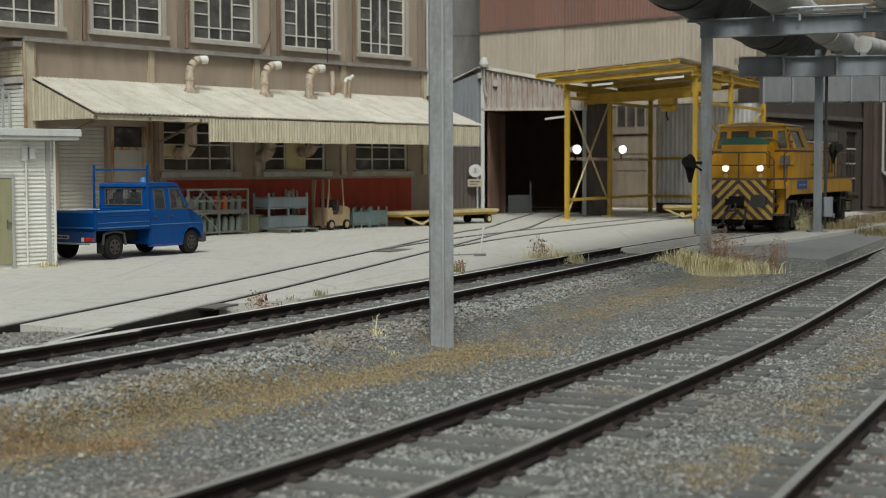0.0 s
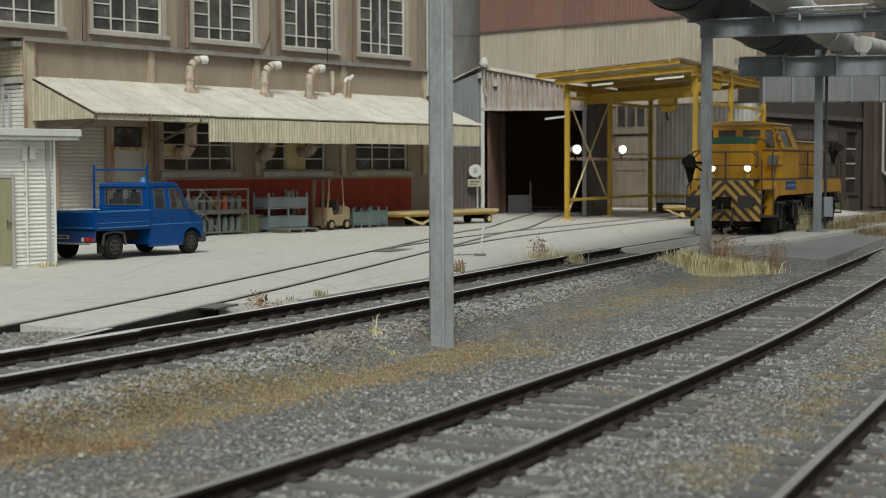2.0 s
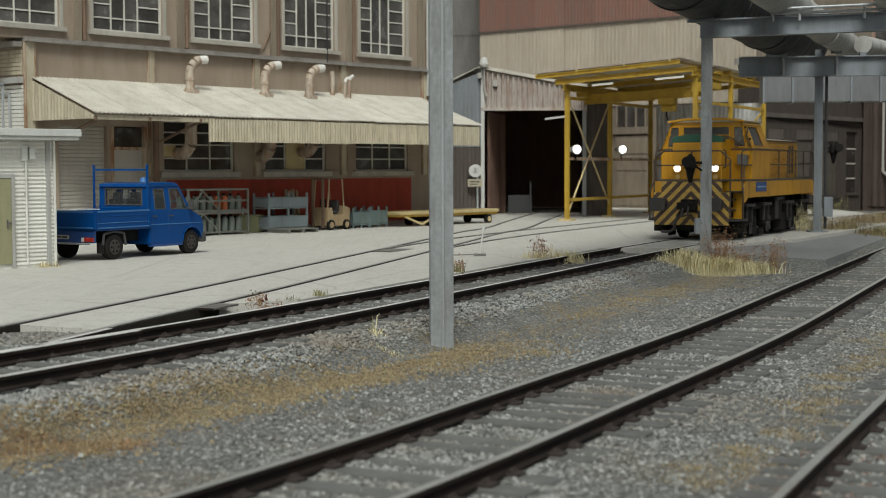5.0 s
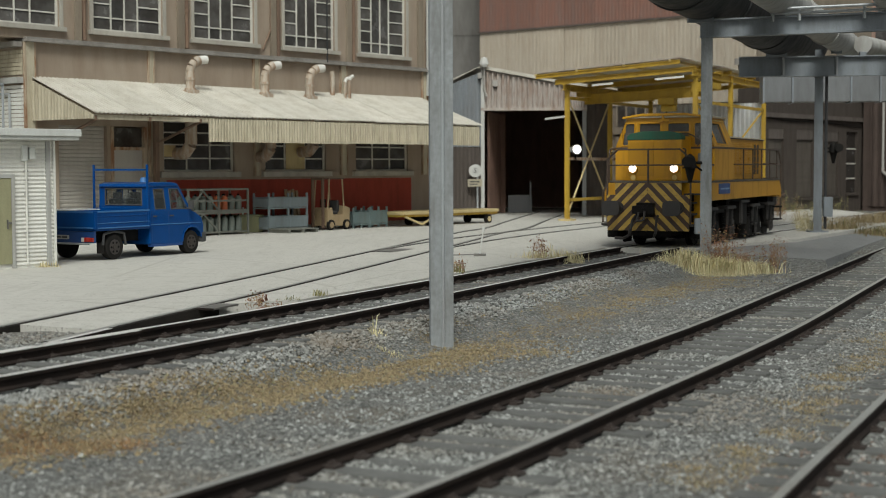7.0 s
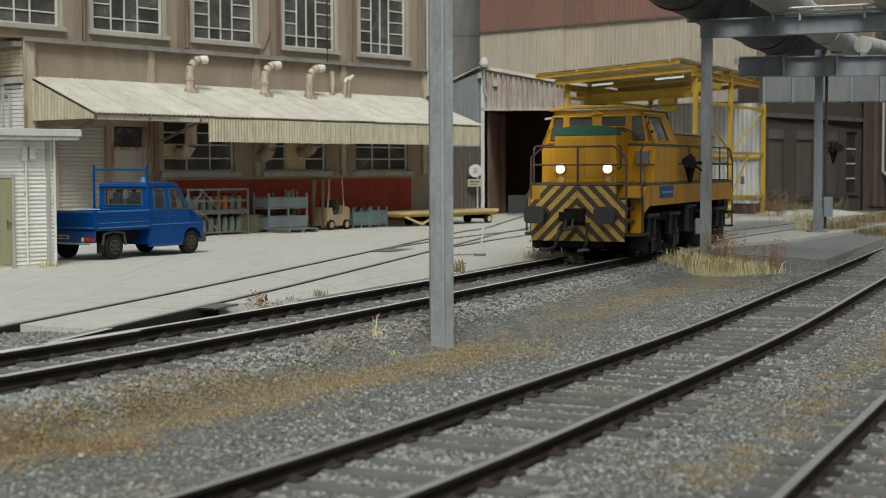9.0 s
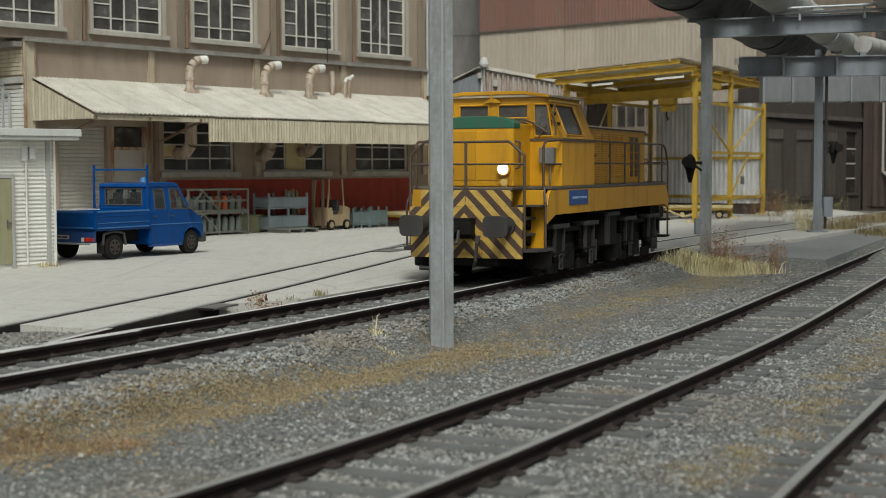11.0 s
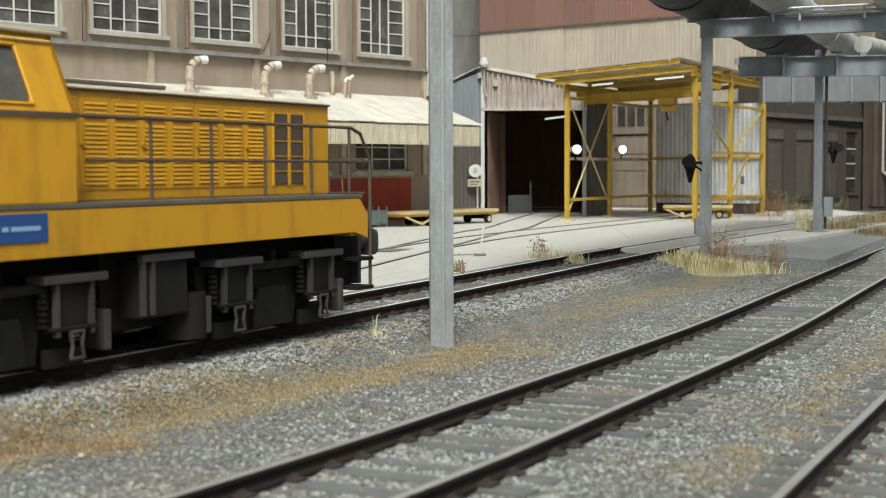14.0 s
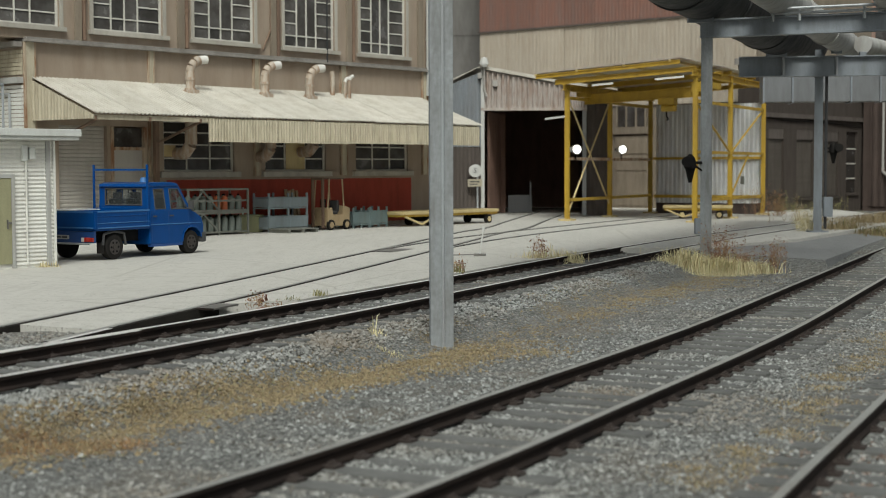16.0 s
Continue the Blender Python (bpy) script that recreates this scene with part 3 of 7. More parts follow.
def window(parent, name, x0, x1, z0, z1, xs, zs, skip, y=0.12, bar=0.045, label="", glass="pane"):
    """Frame with glazing bars, one pane for each light. skip(i, j): the light is joined with the one above."""
    m = Mesh()
    for a in (x0, x1 - 0.07):
        m.box(a, a + 0.07, y - 0.05, y + 0.05, z0, z1)
    for a in (z0, z1 - 0.07):
        m.box(x0 + 0.07, x1 - 0.07, y - 0.05, y + 0.05, a, a + 0.07)
    for i, x in enumerate(xs[1:-1]):
        m.box(x - bar / 2, x + bar / 2, y - 0.035, y + 0.035, z0 + 0.07, z1 - 0.07)
    for i, (a, b) in enumerate(zip(xs, xs[1:])):
        for j, z in enumerate(zs[1:-1]):
            if not skip(i, j):
                m.box(a + bar / 2, b - bar / 2, y - 0.03, y + 0.03, z - bar / 2, z + bar / 2)
    w = part(name, m, "white_frame", parent, label, bevel=0.006)
    for i, (a, b) in enumerate(zip(xs, xs[1:])):
        lo = zs[0]
        for j in range(len(zs) - 1):
            if j < len(zs) - 2 and skip(i, j):
                continue
            part("pane", Mesh().box(a + 0.01, b - 0.01, y + 0.005, y + 0.017, lo + 0.01, zs[j + 1] - 0.01), glass, w)
            lo = zs[j + 1]
    return w


def build_factory():
    b = thing("factory_building", FRONT_WALL, "beige rendered factory building with white-barred windows", "factory")
    T = 0.45
    # lower storey
    low = wall_with_openings(-17.74, 1.6, 1.78, 5.95, 0, T, [(a, c, 2.05, 3.75) for a, c in LOW_WIN] + [(-14.55, -13.25, 0, 3.5), (-16.55, -14.75, 0, 3.5)])
    for a, c in ((-17.74, -16.55), (-14.75, -14.55), (-13.25, -12.4), (-0.22, 1.6)):
        part("wall_foot", Mesh().box(a, c, 0, T, -0.1, 1.78), "beige", b)
    part("wall", low, "beige", b, "beige rendered lower wall with rusty stains")
    part("red_plinth", Mesh().box(-12.4, -0.22, 0, T, -0.1, 1.78), "red", b, "dark red painted lower wall")
    part("plinth_strip", Mesh().box(-12.4, -0.22, -0.03, 0.0, -0.1, 0.12), "beige_dark", b)
    up = wall_with_openings(-24, 1.6, 6.06, 12.2, 0.0, T, [(a, c, 6.47, 9.07) for a, c in UP_WIN])
    part("wall", up, "beige", b, "beige rendered upper wall")
    part("wall", Mesh().box(-24, -23.5, T, 20, 6.06, 12.2), "beige_dark", b)
    part("wall", Mesh().box(1.1, 1.6, T, 20, -0.1, 12.2), "beige_dark", b)
    part("wall", Mesh().box(-24, 1.6, 19.5, 20, -0.1, 12.2), "beige_dark", b)
    part("roof", Mesh().box(-24.2, 1.8, -0.2, 20.2, 12.2, 12.5), "slab", b)
    part("floor_slab", Mesh().box(-24, 1.1, T, 19.5, 5.96, 6.06), "beige_dark", b)
    part("ledge", Mesh().box(-17.75, 1.65, -0.22, T, 5.95, 6.02).box(-17.72, 1.62, -0.15, T, 6.02, 6.1), "ledge", b, "weathered grey string course", bevel=0.01)
    # piers and pipes of the upper storey
    for x, w in ((-15.8, 0.24), (-11.75, 0.28), (-7.6, 0.26), (-3.75, 0.26), (0.3, 0.3)):
        part("pier", Mesh().box(x - w / 2, x + w / 2, -0.09, 0.0, 6.1, 12.2), "beige_dark", b, bevel=0.01)
        if x < 0:
            part("downpipe", Mesh().tube((x + w / 2 + 0.09, -0.08, 6.12), (x + w / 2 + 0.09, -0.08, 12.1), 0.065, 8).tube((x + w / 2 + 0.09, -0.08, 7.3), (x + w / 2 + 0.09, -0.08, 7.42), 0.085, 8), "brown_pipe", b, smooth=True)
    part("downpipe", Mesh().tube((0.72, -0.16, 5.0), (0.72, -0.16, 12.1), 0.13, 12).tube((0.72, -0.16, 7.2), (0.72, -0.16, 7.28), 0.15, 12), "sign_white", b, "pale downpipe", smooth=True)
    part("conduit", Mesh().path([(-8.1, -0.05, 6.3), (-7.72, -0.05, 7.0), (-7.72, -0.05, 9)], 0.03, 6), "brown_pipe", b)
    part("conduit", Mesh().tube((-5.0, -0.14, 5.95), (-5.0, -0.14, 9.2), 0.03, 6), "duct_dark", b)
    for x, w in ((-17.55, 0.34), (-13.0, 0.2), (-8.42, 0.24), (-4.05, 0.3), (0.56, 0.26)):
        p = part("pier", Mesh().box(x - w / 2, x + w / 2, -0.07, 0.0, 1.9, 5.95), "cream_sheet", b, bevel=0.01)
        for s in (-1, 1):
            part("rust_edge", Mesh().box(x + s * w / 2 - 0.03, x + s * w / 2 + 0.03, -0.085, -0.0, 1.9, 5.95), "rusty", p)
    # windows
    for x0, x1 in UP_WIN:
        w = x1 - x0
        xs = [x0 + 0.05, x0 + w * 0.28, x0 + w * 0.47, x0 + w * 0.66, x1 - 0.05]
        zs = [6.47 + 0.433 * i for i in range(7)]
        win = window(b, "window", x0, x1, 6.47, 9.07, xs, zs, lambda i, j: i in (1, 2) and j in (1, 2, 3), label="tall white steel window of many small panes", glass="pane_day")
        part("window_sill", Mesh().box(x0 - 0.18, x1 + 0.18, -0.16, 0.1, 6.33, 6.47), "stone_sill", win, bevel=0.012)
        part("window_surround", Mesh().box(x0 - 0.12, x0, -0.05, 0.0, 6.47, 9.2).box(x1, x1 + 0.12, -0.05, 0.0, 6.47, 9.2).box(x0, x1, -0.05, 0.0, 9.07, 9.2), "stone_sill", win)
    for x0, x1 in LOW_WIN:
        w = x1 - x0
        xs = [x0 + 0.05, x0 + w * 0.34, x0 + w * 0.67, x1 - 0.05]
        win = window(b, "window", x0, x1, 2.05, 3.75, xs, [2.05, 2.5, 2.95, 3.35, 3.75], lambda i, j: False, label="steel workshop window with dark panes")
        part("window_sill", Mesh().box(x0 - 0.2, x1 + 0.2, -0.14, 0.1, 1.86, 2.05), "stone_sill", win, bevel=0.012)
        if x0 > -9:
            part("boarding", Mesh().box(xs[1] + 0.05, xs[2] - 0.02, 0.075, 0.1, 2.1, 3.7) if x0 < -5 else Mesh().box(xs[0], xs[1], 0.2, 0.22, 2.1, 2.2), "yellow_pale", win)
        else:
            part("boarding", Mesh().box(xs[0] + 0.02, xs[0] + 0.5, 0.075, 0.1, 2.55, 2.93), "yellow_pale", win)
    # shutter and side door behind the lorry
    d = part("roller_shutter", Mesh().box(-16.55, -14.75, 0.16, 0.2, -0.02, 3.5), "shutter", b, "grey ribbed roller shutter")
    for i in range(29):
        part("slat", Mesh().prism([(0.165, 0.01 + i * 0.12), (0.135, 0.035 + i * 0.12), (0.135, 0.1 + i * 0.12), (0.165, 0.128 + i * 0.12)], -16.53, -14.77, Matrix(((0, 1, 0, 0), (1, 0, 0, 0), (0, 0, 1, 0), (0, 0, 0, 1)))), "shutter", d)
    door = part("door", Mesh().box(-14.5, -13.3, 0.1, 0.16, -0.02, 2.75), "shutter", b, "grey-brown steel door")
    part("transom", Mesh().box(-14.5, -13.3, 0.12, 0.15, 2.85, 3.45), "pane", b)
    part("door_frame", Mesh().box(-14.62, -14.5, -0.03, 0.2, -0.02, 3.5).box(-13.3, -13.2, -0.03, 0.2, -0.02, 3.5).box(-14.5, -13.3, -0.02, 0.2, 2.75, 2.85), "rusty", b)
    # ducts that come out of the wall under the canopy, and the three that stand on it
    for x, z in ((-11.9, 2.65), (-8.35, 2.55), (-6.2, 2.75)):
        part("duct", Mesh().path([(x, 0.3, z), (x, -0.35, z), (x + 0.05, -0.6, z + 0.3), (x + 0.05, -0.62, 4.6)], 0.2, 12), "rusty_duct", b, "peeling round air duct", smooth=True)
    return b


factory = build_factory()


def build_canopy():
    c = thing("loading_canopy", FRONT_WALL, "lean-to canopy with pale corrugated roof and cream fascia", "canopy")
    x0, x1, run, zt, ze = -17.5, 0.25, 3.05, 4.9, 3.78
    slope = math.degrees(math.atan2(zt - ze, run))
    # roof: sheets with ribs down the slope
    rng = random.Random(3)
    L = math.hypot(run, zt - ze)
    n = 12
    for i in range(n):
        a, b = x0 + (x1 - x0) * i / n, x0 + (x1 - x0) * (i + 1) / n + 0.06
        m = Mesh().corrugated(a, b, -0.02 + rng.uniform(-0.03, 0.03), L + 0.06 + rng.uniform(-0.03, 0.05), 0, 0.148, 0.035)
        part("roof_sheet", m, "roof_sheet", c, at=pose(0, 0, zt + 0.02 + 0.004 * (i % 2), 90 + slope, 0, 0))
    part("eaves_beam", Mesh().box(x0, x1, -run + 0.02, -run + 0.12, ze - 0.2, ze - 0.06), "cream_sheet", c)
    part("wall_plate", Mesh().box(x0, x1, -0.12, 0.0, zt - 0.25, zt - 0.08), "brown_pipe", c)
    for i in range(10):
        x = x0 + 0.1 + (x1 - x0 - 0.2) * i / 9
        part("rafter", Mesh().prism([(0, zt - 0.1), (run, ze - 0.1), (run, ze - 0.22), (0, zt - 0.22)], -0.04, 0.04, Matrix(((0, 1, 0, x), (-1, 0, 0, 0), (0, 0, 1, 0), (0, 0, 0, 1)))), "brown_pipe", c)
    # fascia of hanging sheets
    for a, b in ((-13.2, -10.3), (-10.26, -6.9), (-6.86, -3.4), (-3.36, 0.2)):
        part("fascia_sheet", Mesh().corrugated(a, b, 2.98 + 0.02 * (a > -10), 3.7, -run - 0.03, 0.12, 0.03), "cream_sheet", c)
    # gable end sheets
    turn = Matrix(((0, 1, 0, x0), (-1, 0, 0, 0), (0, 0, 1, 0), (0, 0, 0, 1)))
    part("gable_sheet", Mesh().corrugated(0, run, 3.6, 4.8, 0.0, 0.16, 0.03, m=turn, z_top=lambda q: zt - 0.06 - (zt - ze) * q / run), "cream_sheet", c)
    turn2 = Matrix(((0, 1, 0, x1), (-1, 0, 0, 0), (0, 0, 1, 0), (0, 0, 0, 1)))
    part("gable_sheet", Mesh().corrugated(0, run, 3.1, 4.8, 0.0, 0.16, 0.03, m=turn2, z_top=lambda q: zt - 0.06 - (zt - ze) * q / run), "cream_sheet", c)
    part("post", Mesh().box(-13.1, -12.95, -0.35, -0.2, 0, 4.6), "brown_pipe", c, bevel=0.01)
    for bx in (-13.0, -16.9):
        part("brace", Mesh().tube((bx, -0.2, 2.95), (bx, -2.7, 3.7), 0.045, 6), "brown_pipe", c)
    return c


build_canopy()


def build_roof_duct(x, big=True):
    if big:
        d = thing("roof_vent", FRONT_WALL @ pose(x, -0.72, 4.66), "peeling rusty vent pipe with a bent white outlet", "vent pipe", "vent pipes on the canopy")
        part("pipe", Mesh().tube((0, 0, -0.15), (0, 0, 0.66), 0.15, 14).tube((0, 0, 0.38), (0, 0, 0.46), 0.175, 14), "rusty_duct", d, smooth=True)
        part("collar", Mesh().box(-0.21, 0.21, -0.21, 0.21, -0.2, 0.06).tube((0, 0, 0.06), (0, 0, 0.12), 0.19, 14), "rusty_duct", d, bevel=0.02)
        part("elbow", Mesh().path([(0, 0, 0.64), (0.05, -0.01, 0.82), (0.17, -0.03, 0.96), (0.34, -0.05, 1.04)], 0.15, 14), "rusty_duct", d, smooth=True)
        part("outlet", Mesh().tube((0.32, -0.05, 1.035), (0.62, -0.08, 1.07), 0.145, 14), "duct_cap", d, "white painted outlet", smooth=True)
    else:
        d = thing("roof_vent", FRONT_WALL @ pose(x, -0.55, 4.7), "thin twin vent pipes with hooked white ends", "vent pipe", "vent pipes on the canopy")
        for k, h in ((0, 0.62), (0.22, 0.7)):
            part("pipe", Mesh().tube((k, 0, -0.1), (k, 0, h), 0.06, 10), "rusty_duct", d, smooth=True)
            part("outlet", Mesh().path([(k, 0, h - 0.02), (k + 0.06, 0, h + 0.1), (k + 0.2, 0, h + 0.14)], 0.065, 10), "duct_cap", d, smooth=True)
        part("pipe", Mesh().tube((-0.35, 0.3, -0.3), (-0.35, 0.3, 1.0), 0.09, 10), "rusty_duct", d, smooth=True)


for vx in (-11.95, -8.65, -6.5):
    build_roof_duct(vx)
build_roof_duct(-4.5, False)


# ---------- annex and white shed at the edge of the yard ----------
def build_annex():
    a = thing("side_annex", FRONT_WALL, "annex wing clad in pale horizontal siding", "annex")
    part("wall", Mesh().box(-17.74, -17.6, 0.46, 12, -0.1, 5.8), "beige", a)
    for i in range(6):
        part("siding_board", Mesh().box(-17.78, -17.742, 0.02, 12, 4.98 + i * 0.125, 5.09 + i * 0.125), "cream_sheet", a)
    part("band", Mesh().box(-17.95, -17.742, 0.0, 12, 4.72, 4.9), "grey_trim", a, bevel=0.01)
    for i in range(38):
        part("siding_board", Mesh().box(-17.79, -17.742, 0.02, 12, 0.05 + i * 0.122, 0.15 + i * 0.122), "white_sheet", a)
    part("ledge", Mesh().box(-18.05, -17.76, 0.0, 12, 5.8, 5.95), "ledge", a)
    part("conduit", Mesh().path([(-17.85, 0.6, 3.0), (-17.85, 0.6, 4.4), (-17.85, 1.8, 4.45)], 0.04, 6), "steel_light", a)


build_annex()
SHED = pose(-8.63, 31.85, 0, 0, 0, 46)


def build_white_shed():
    s = thing("corrugated_shed", SHED, "small shed clad in white corrugated sheet with flat slab roof", "shed")
    part("wall", Mesh().box(-6, -0.06, 0.03, 4.0, -0.05, 2.78), "white_sheet", s)
    for i in range(31):
        z = 0.02 + i * 0.089
        part("rib_board", Mesh().add([(x, y, z + dz) for x in (-6, -0.04) for y, dz in ((0.031, 0), (0.014, 0.028), (0.014, 0.044), (0.031, 0.075))], [(0, 1, 5, 4), (1, 2, 6, 5), (2, 3, 7, 6), (0, 3, 2, 1), (4, 5, 6, 7), (0, 4, 7, 3)]) if not 0.0 < z < 2.0 else Mesh().add([(x, y, z + dz) for x in (-0.98, -0.04) for y, dz in ((0.031, 0), (0.014, 0.028), (0.014, 0.044), (0.031, 0.075))], [(0, 1, 5, 4), (1, 2, 6, 5), (2, 3, 7, 6), (0, 3, 2, 1), (4, 5, 6, 7), (0, 4, 7, 3)]), "white_sheet", s)
    side = Matrix(((0, -1, 0, -0.03), (1, 0, 0, 0.05), (0, 0, 1, 0), (0, 0, 0, 1)))
    part("side_sheet", Mesh().corrugated(0, 3.9, 0.0, 2.78, 0, 0.1, 0.03, m=side), "white_sheet", s)
    part("corner_trim", Mesh().box(-0.22, -0.12, -0.02, 0.06, 0, 2.76), "grey_trim", s, bevel=0.008)
    part("corner_trim", Mesh().box(-0.035, 0.02, -0.012, 0.06, 0, 2.76), "white_sheet", s, bevel=0.008)
    part("roof_slab", Mesh().box(-6.2, 0.42, -0.35, 4.2, 2.78, 2.86).box(-6.24, 0.46, -0.39, 4.24, 2.86, 3.02), "slab", s, "thick pale flat roof slab", bevel=0.015)
    d = part("door", Mesh().box(-1.95, -1.08, -0.015, 0.06, 0.08, 1.95), "olive", s, "olive green door", bevel=0.01)
    part("handle", Mesh().box(-1.2, -1.1, -0.06, -0.015, 0.95, 1.0).box(-1.2, -1.18, -0.06, -0.015, 0.85, 1.05), "iron", d)
    part("door_frame", Mesh().box(-1.08, -1.0, -0.03, 0.07, 0, 2.03).box(-2.03, -1.08, -0.03, 0.07, 1.95, 2.03), "grey_trim", s)
    p = part("conduit", Mesh().tube((-0.72, -0.03, 0.05), (-0.72, -0.03, 2.42), 0.022, 8), "white_sheet", s)
    for z in (0.3, 0.75, 1.2, 1.6, 1.9, 2.1):
        part("clip", Mesh().box(-0.77, -0.67, -0.035, 0.0, z - 0.015, z + 0.015), "grey_trim", p)
    part("switch_box", Mesh().box(-0.83, -0.7, -0.08, 0.0, 2.32, 2.66).box(-0.66, -0.52, -0.1, 0.0, 2.36, 2.62), "slab", s, "small electric switch box", bevel=0.012)
    part("bracket_arm", Mesh().path([(-0.95, 0.5, 3.0), (-0.95, 0.5, 4.0), (-1.4, 0.3, 4.0)], 0.03, 6), "steel_light", s)


build_white_shed()


# ---------- silo, big clad hall, engine shed ----------
def build_silo():
    s = thing("silo", pose(1.7, 91.0, 0), "tall dark grey steel silo with ring seams", "silo")
    part("shell", Mesh().tube((0, 0, 0), (0, 0, 18), 2.6, 48), "silo", s, smooth=True)
    for z in (6.7, 10.3, 13.9):
        part("seam_ring", Mesh().tube((0, 0, z), (0, 0, z + 0.1), 2.64, 48), "silo", s, smooth=True)


build_silo()
HALL = pose(2.2, 84.0, 0, 0, 0, -40)          # x along the front, toward the camera's right


def build_hall():
    h = thing("clad_hall", HALL, "tall hall clad in tan and rust-red ribbed sheets", "industrial hall")
    rng = random.Random(8)
    for i in range(9):
        a, b = i * 2.0, min(i * 2.0 + 1.98, 17.8)
        part("cladding_sheet", Mesh().corrugated(a, b, 5.5, 10.07, rng.uniform(-0.02, 0.02), 0.26, 0.012), "tan_clad", h)
        part("cladding_sheet", Mesh().corrugated(a, b, 10.07, 17.4, -0.06 + rng.uniform(-0.015, 0.015), 0.22, 0.018), "rust_clad", h)
    part("drip_edge", Mesh().box(-0.05, 17.8, -0.12, 0.05, 9.98, 10.07), "dark_sheet", h)
    for q in ((0, 17.8, 0.08, 0.4), (0, 0.4, 0.4, 14), (17.4, 17.8, 0.4, 14), (0.4, 17.4, 13.7, 14)):
        part("wall", Mesh().box(*q, -0.5, 17.4), "beige_dark", h)
    part("roof", Mesh().box(-0.2, 18.0, -0.2, 14.2, 17.4, 17.7), "dark_sheet", h)
    # window and door bay beside the gantry
    w = part("window", Mesh().box(9.55, 11.35, 0.0, 0.08, 4.35, 5.45), "pane", h, "dark three-light window")
    for x in (9.5, 10.1, 10.72, 11.32):
        part("glazing_bar", Mesh().box(x - 0.04, x + 0.04, -0.08, 0.0, 4.35, 5.45), "beige_dark", w)
    part("window_sill", Mesh().box(9.35, 11.5, -0.15, 0.08, 3.95, 4.33), "beige_dark", w, bevel=0.02)
    d = part("door", Mesh().box(9.4, 11.6, -0.06, 0.08, -0.05, 3.85), "beige_dark", h, "beige panelled door", bevel=0.01)
    for z, q in ((0.1, 1.75), (2.0, 0.75), (2.9, 0.8)):
        part("panel", Mesh().box(9.55, 11.45, -0.09, -0.06, z, z + q), "beige_dark", d, bevel=0.02)


build_hall()


def build_engine_shed():
    s = thing("engine_shed", pose(1.72, 64.5, 0), "ribbed metal engine shed with an open dark doorway", "engine shed")
    W, H = 4.62, 4.72
    gable = lambda x: 6.55 - max(0, x) * 0.188
    part("gable_sheet", Mesh().corrugated(0.15, W + 0.15, H + 0.12, 6.5, 0, 0.23, 0.1, z_top=gable), "grey_sheet", s, "grey ribbed gable sheets above the doorway")
    part("door_lintel", Mesh().box(0, W + 0.15, -0.12, 0.1, H, H + 0.13), "grey_sheet", s)
    part("door_post", Mesh().box(0.0, 0.16, -0.1, 0.12, 0, 6.6), "sign_white", s, "pale steel door post", bevel=0.01)
    part("door_post", Mesh().box(W - 0.05, W + 0.12, -0.1, 0.12, 0, H), "steel_light", s, bevel=0.01)
    part("side_sheet", Mesh().corrugated(0, 3.4, 3.1, 6.5, 0, 0.2, 0.04, m=pose(-2.9, -1.5, 0, 0, 0, 27.4), z_top=lambda x: 5.2 + x * 0.38), "blue_sheet", s, "blue-grey ribbed side wall")
    part("side_sheet", Mesh().corrugated(0, 3.4, 0.0, 3.1, 0.02, 0.2, 0.03, m=pose(-2.9, -1.5, 0, 0, 0, 27.4)), "dark_sheet", s, "dark brown ribbed lower side wall")
    part("jamb_sheet", Mesh().corrugated(W + 0.12, W + 1.2, 0, 5.6, 0.05, 0.2, 0.03), "dark_sheet", s)
    for q in ((-0.1, 0.0, 0.12, 14, 0, 6.2), (W + 1.1, W + 1.2, 0.12, 14, 0, 5.6), (-0.1, W + 1.7, 14, 14.1, 0, 6.2)):
        part("wall", Mesh().box(*q), "brown_inside", s)
    part("inner_partition", Mesh().box(0.2, 1.3, 4.5, 4.65, 0, 4.7), "brown_inside", s)
    part("inner_lining", Mesh().corrugated(0.5, 4.5, 0, 4.7, 0, 0.4, 0.05, m=pose(0.25, 0, 0, 0, 0, 80)), "brown_inside", s)
    part("roof", Mesh().prism([(-0.15, 6.62), (W + 1.75, 5.42), (W + 1.75, 5.55), (0.05, 6.74), (-3.0, 5.35), (-3.0, 5.22)], -0.2, 14.2), "roof_sheet", s)
    part("tube_lamp", Mesh().tube((3.1, 3.0, 4.45), (4.3, 3.4, 4.6), 0.045, 8), "tube_glow", s)
    part("rail_barrier", Mesh().box(1.3, 2.4, 1.6, 1.75, 0.1, 0.9).box(2.3, 2.36, 1.5, 1.56, 0.1, 1.5), "duct_dark", s)


build_engine_shed()

# ---------- yellow gantry over the side track ----------
GANTRY = pose(5.1, 58.7, 0, 0, 0, -27)


def ibeam(m, a, b, w, h, up=Vector((0, 0, 1)), t=0.03):
    """An I-section from a to b."""
    a, b = Vector(a), Vector(b)
    d = (b - a).normalized()
    s = d.cross(up).normalized()
    u = s.cross(d).normalized()
    for (s0, s1, u0, u1) in ((-w / 2, w / 2, -h / 2, -h / 2 + t), (-w / 2, w / 2, h / 2 - t, h / 2), (-t / 2, t / 2, -h / 2 + t, h / 2 - t)):
        vs = [p + s * q + u * r for p in (a, b) for q in (s0, s1) for r in (u0, u1)]
        m.add(vs, [(0, 1, 3, 2), (4, 6, 7, 5), (0, 4, 5, 1), (2, 3, 7, 6), (0, 2, 6, 4), (1, 5, 7, 3)])
    return m


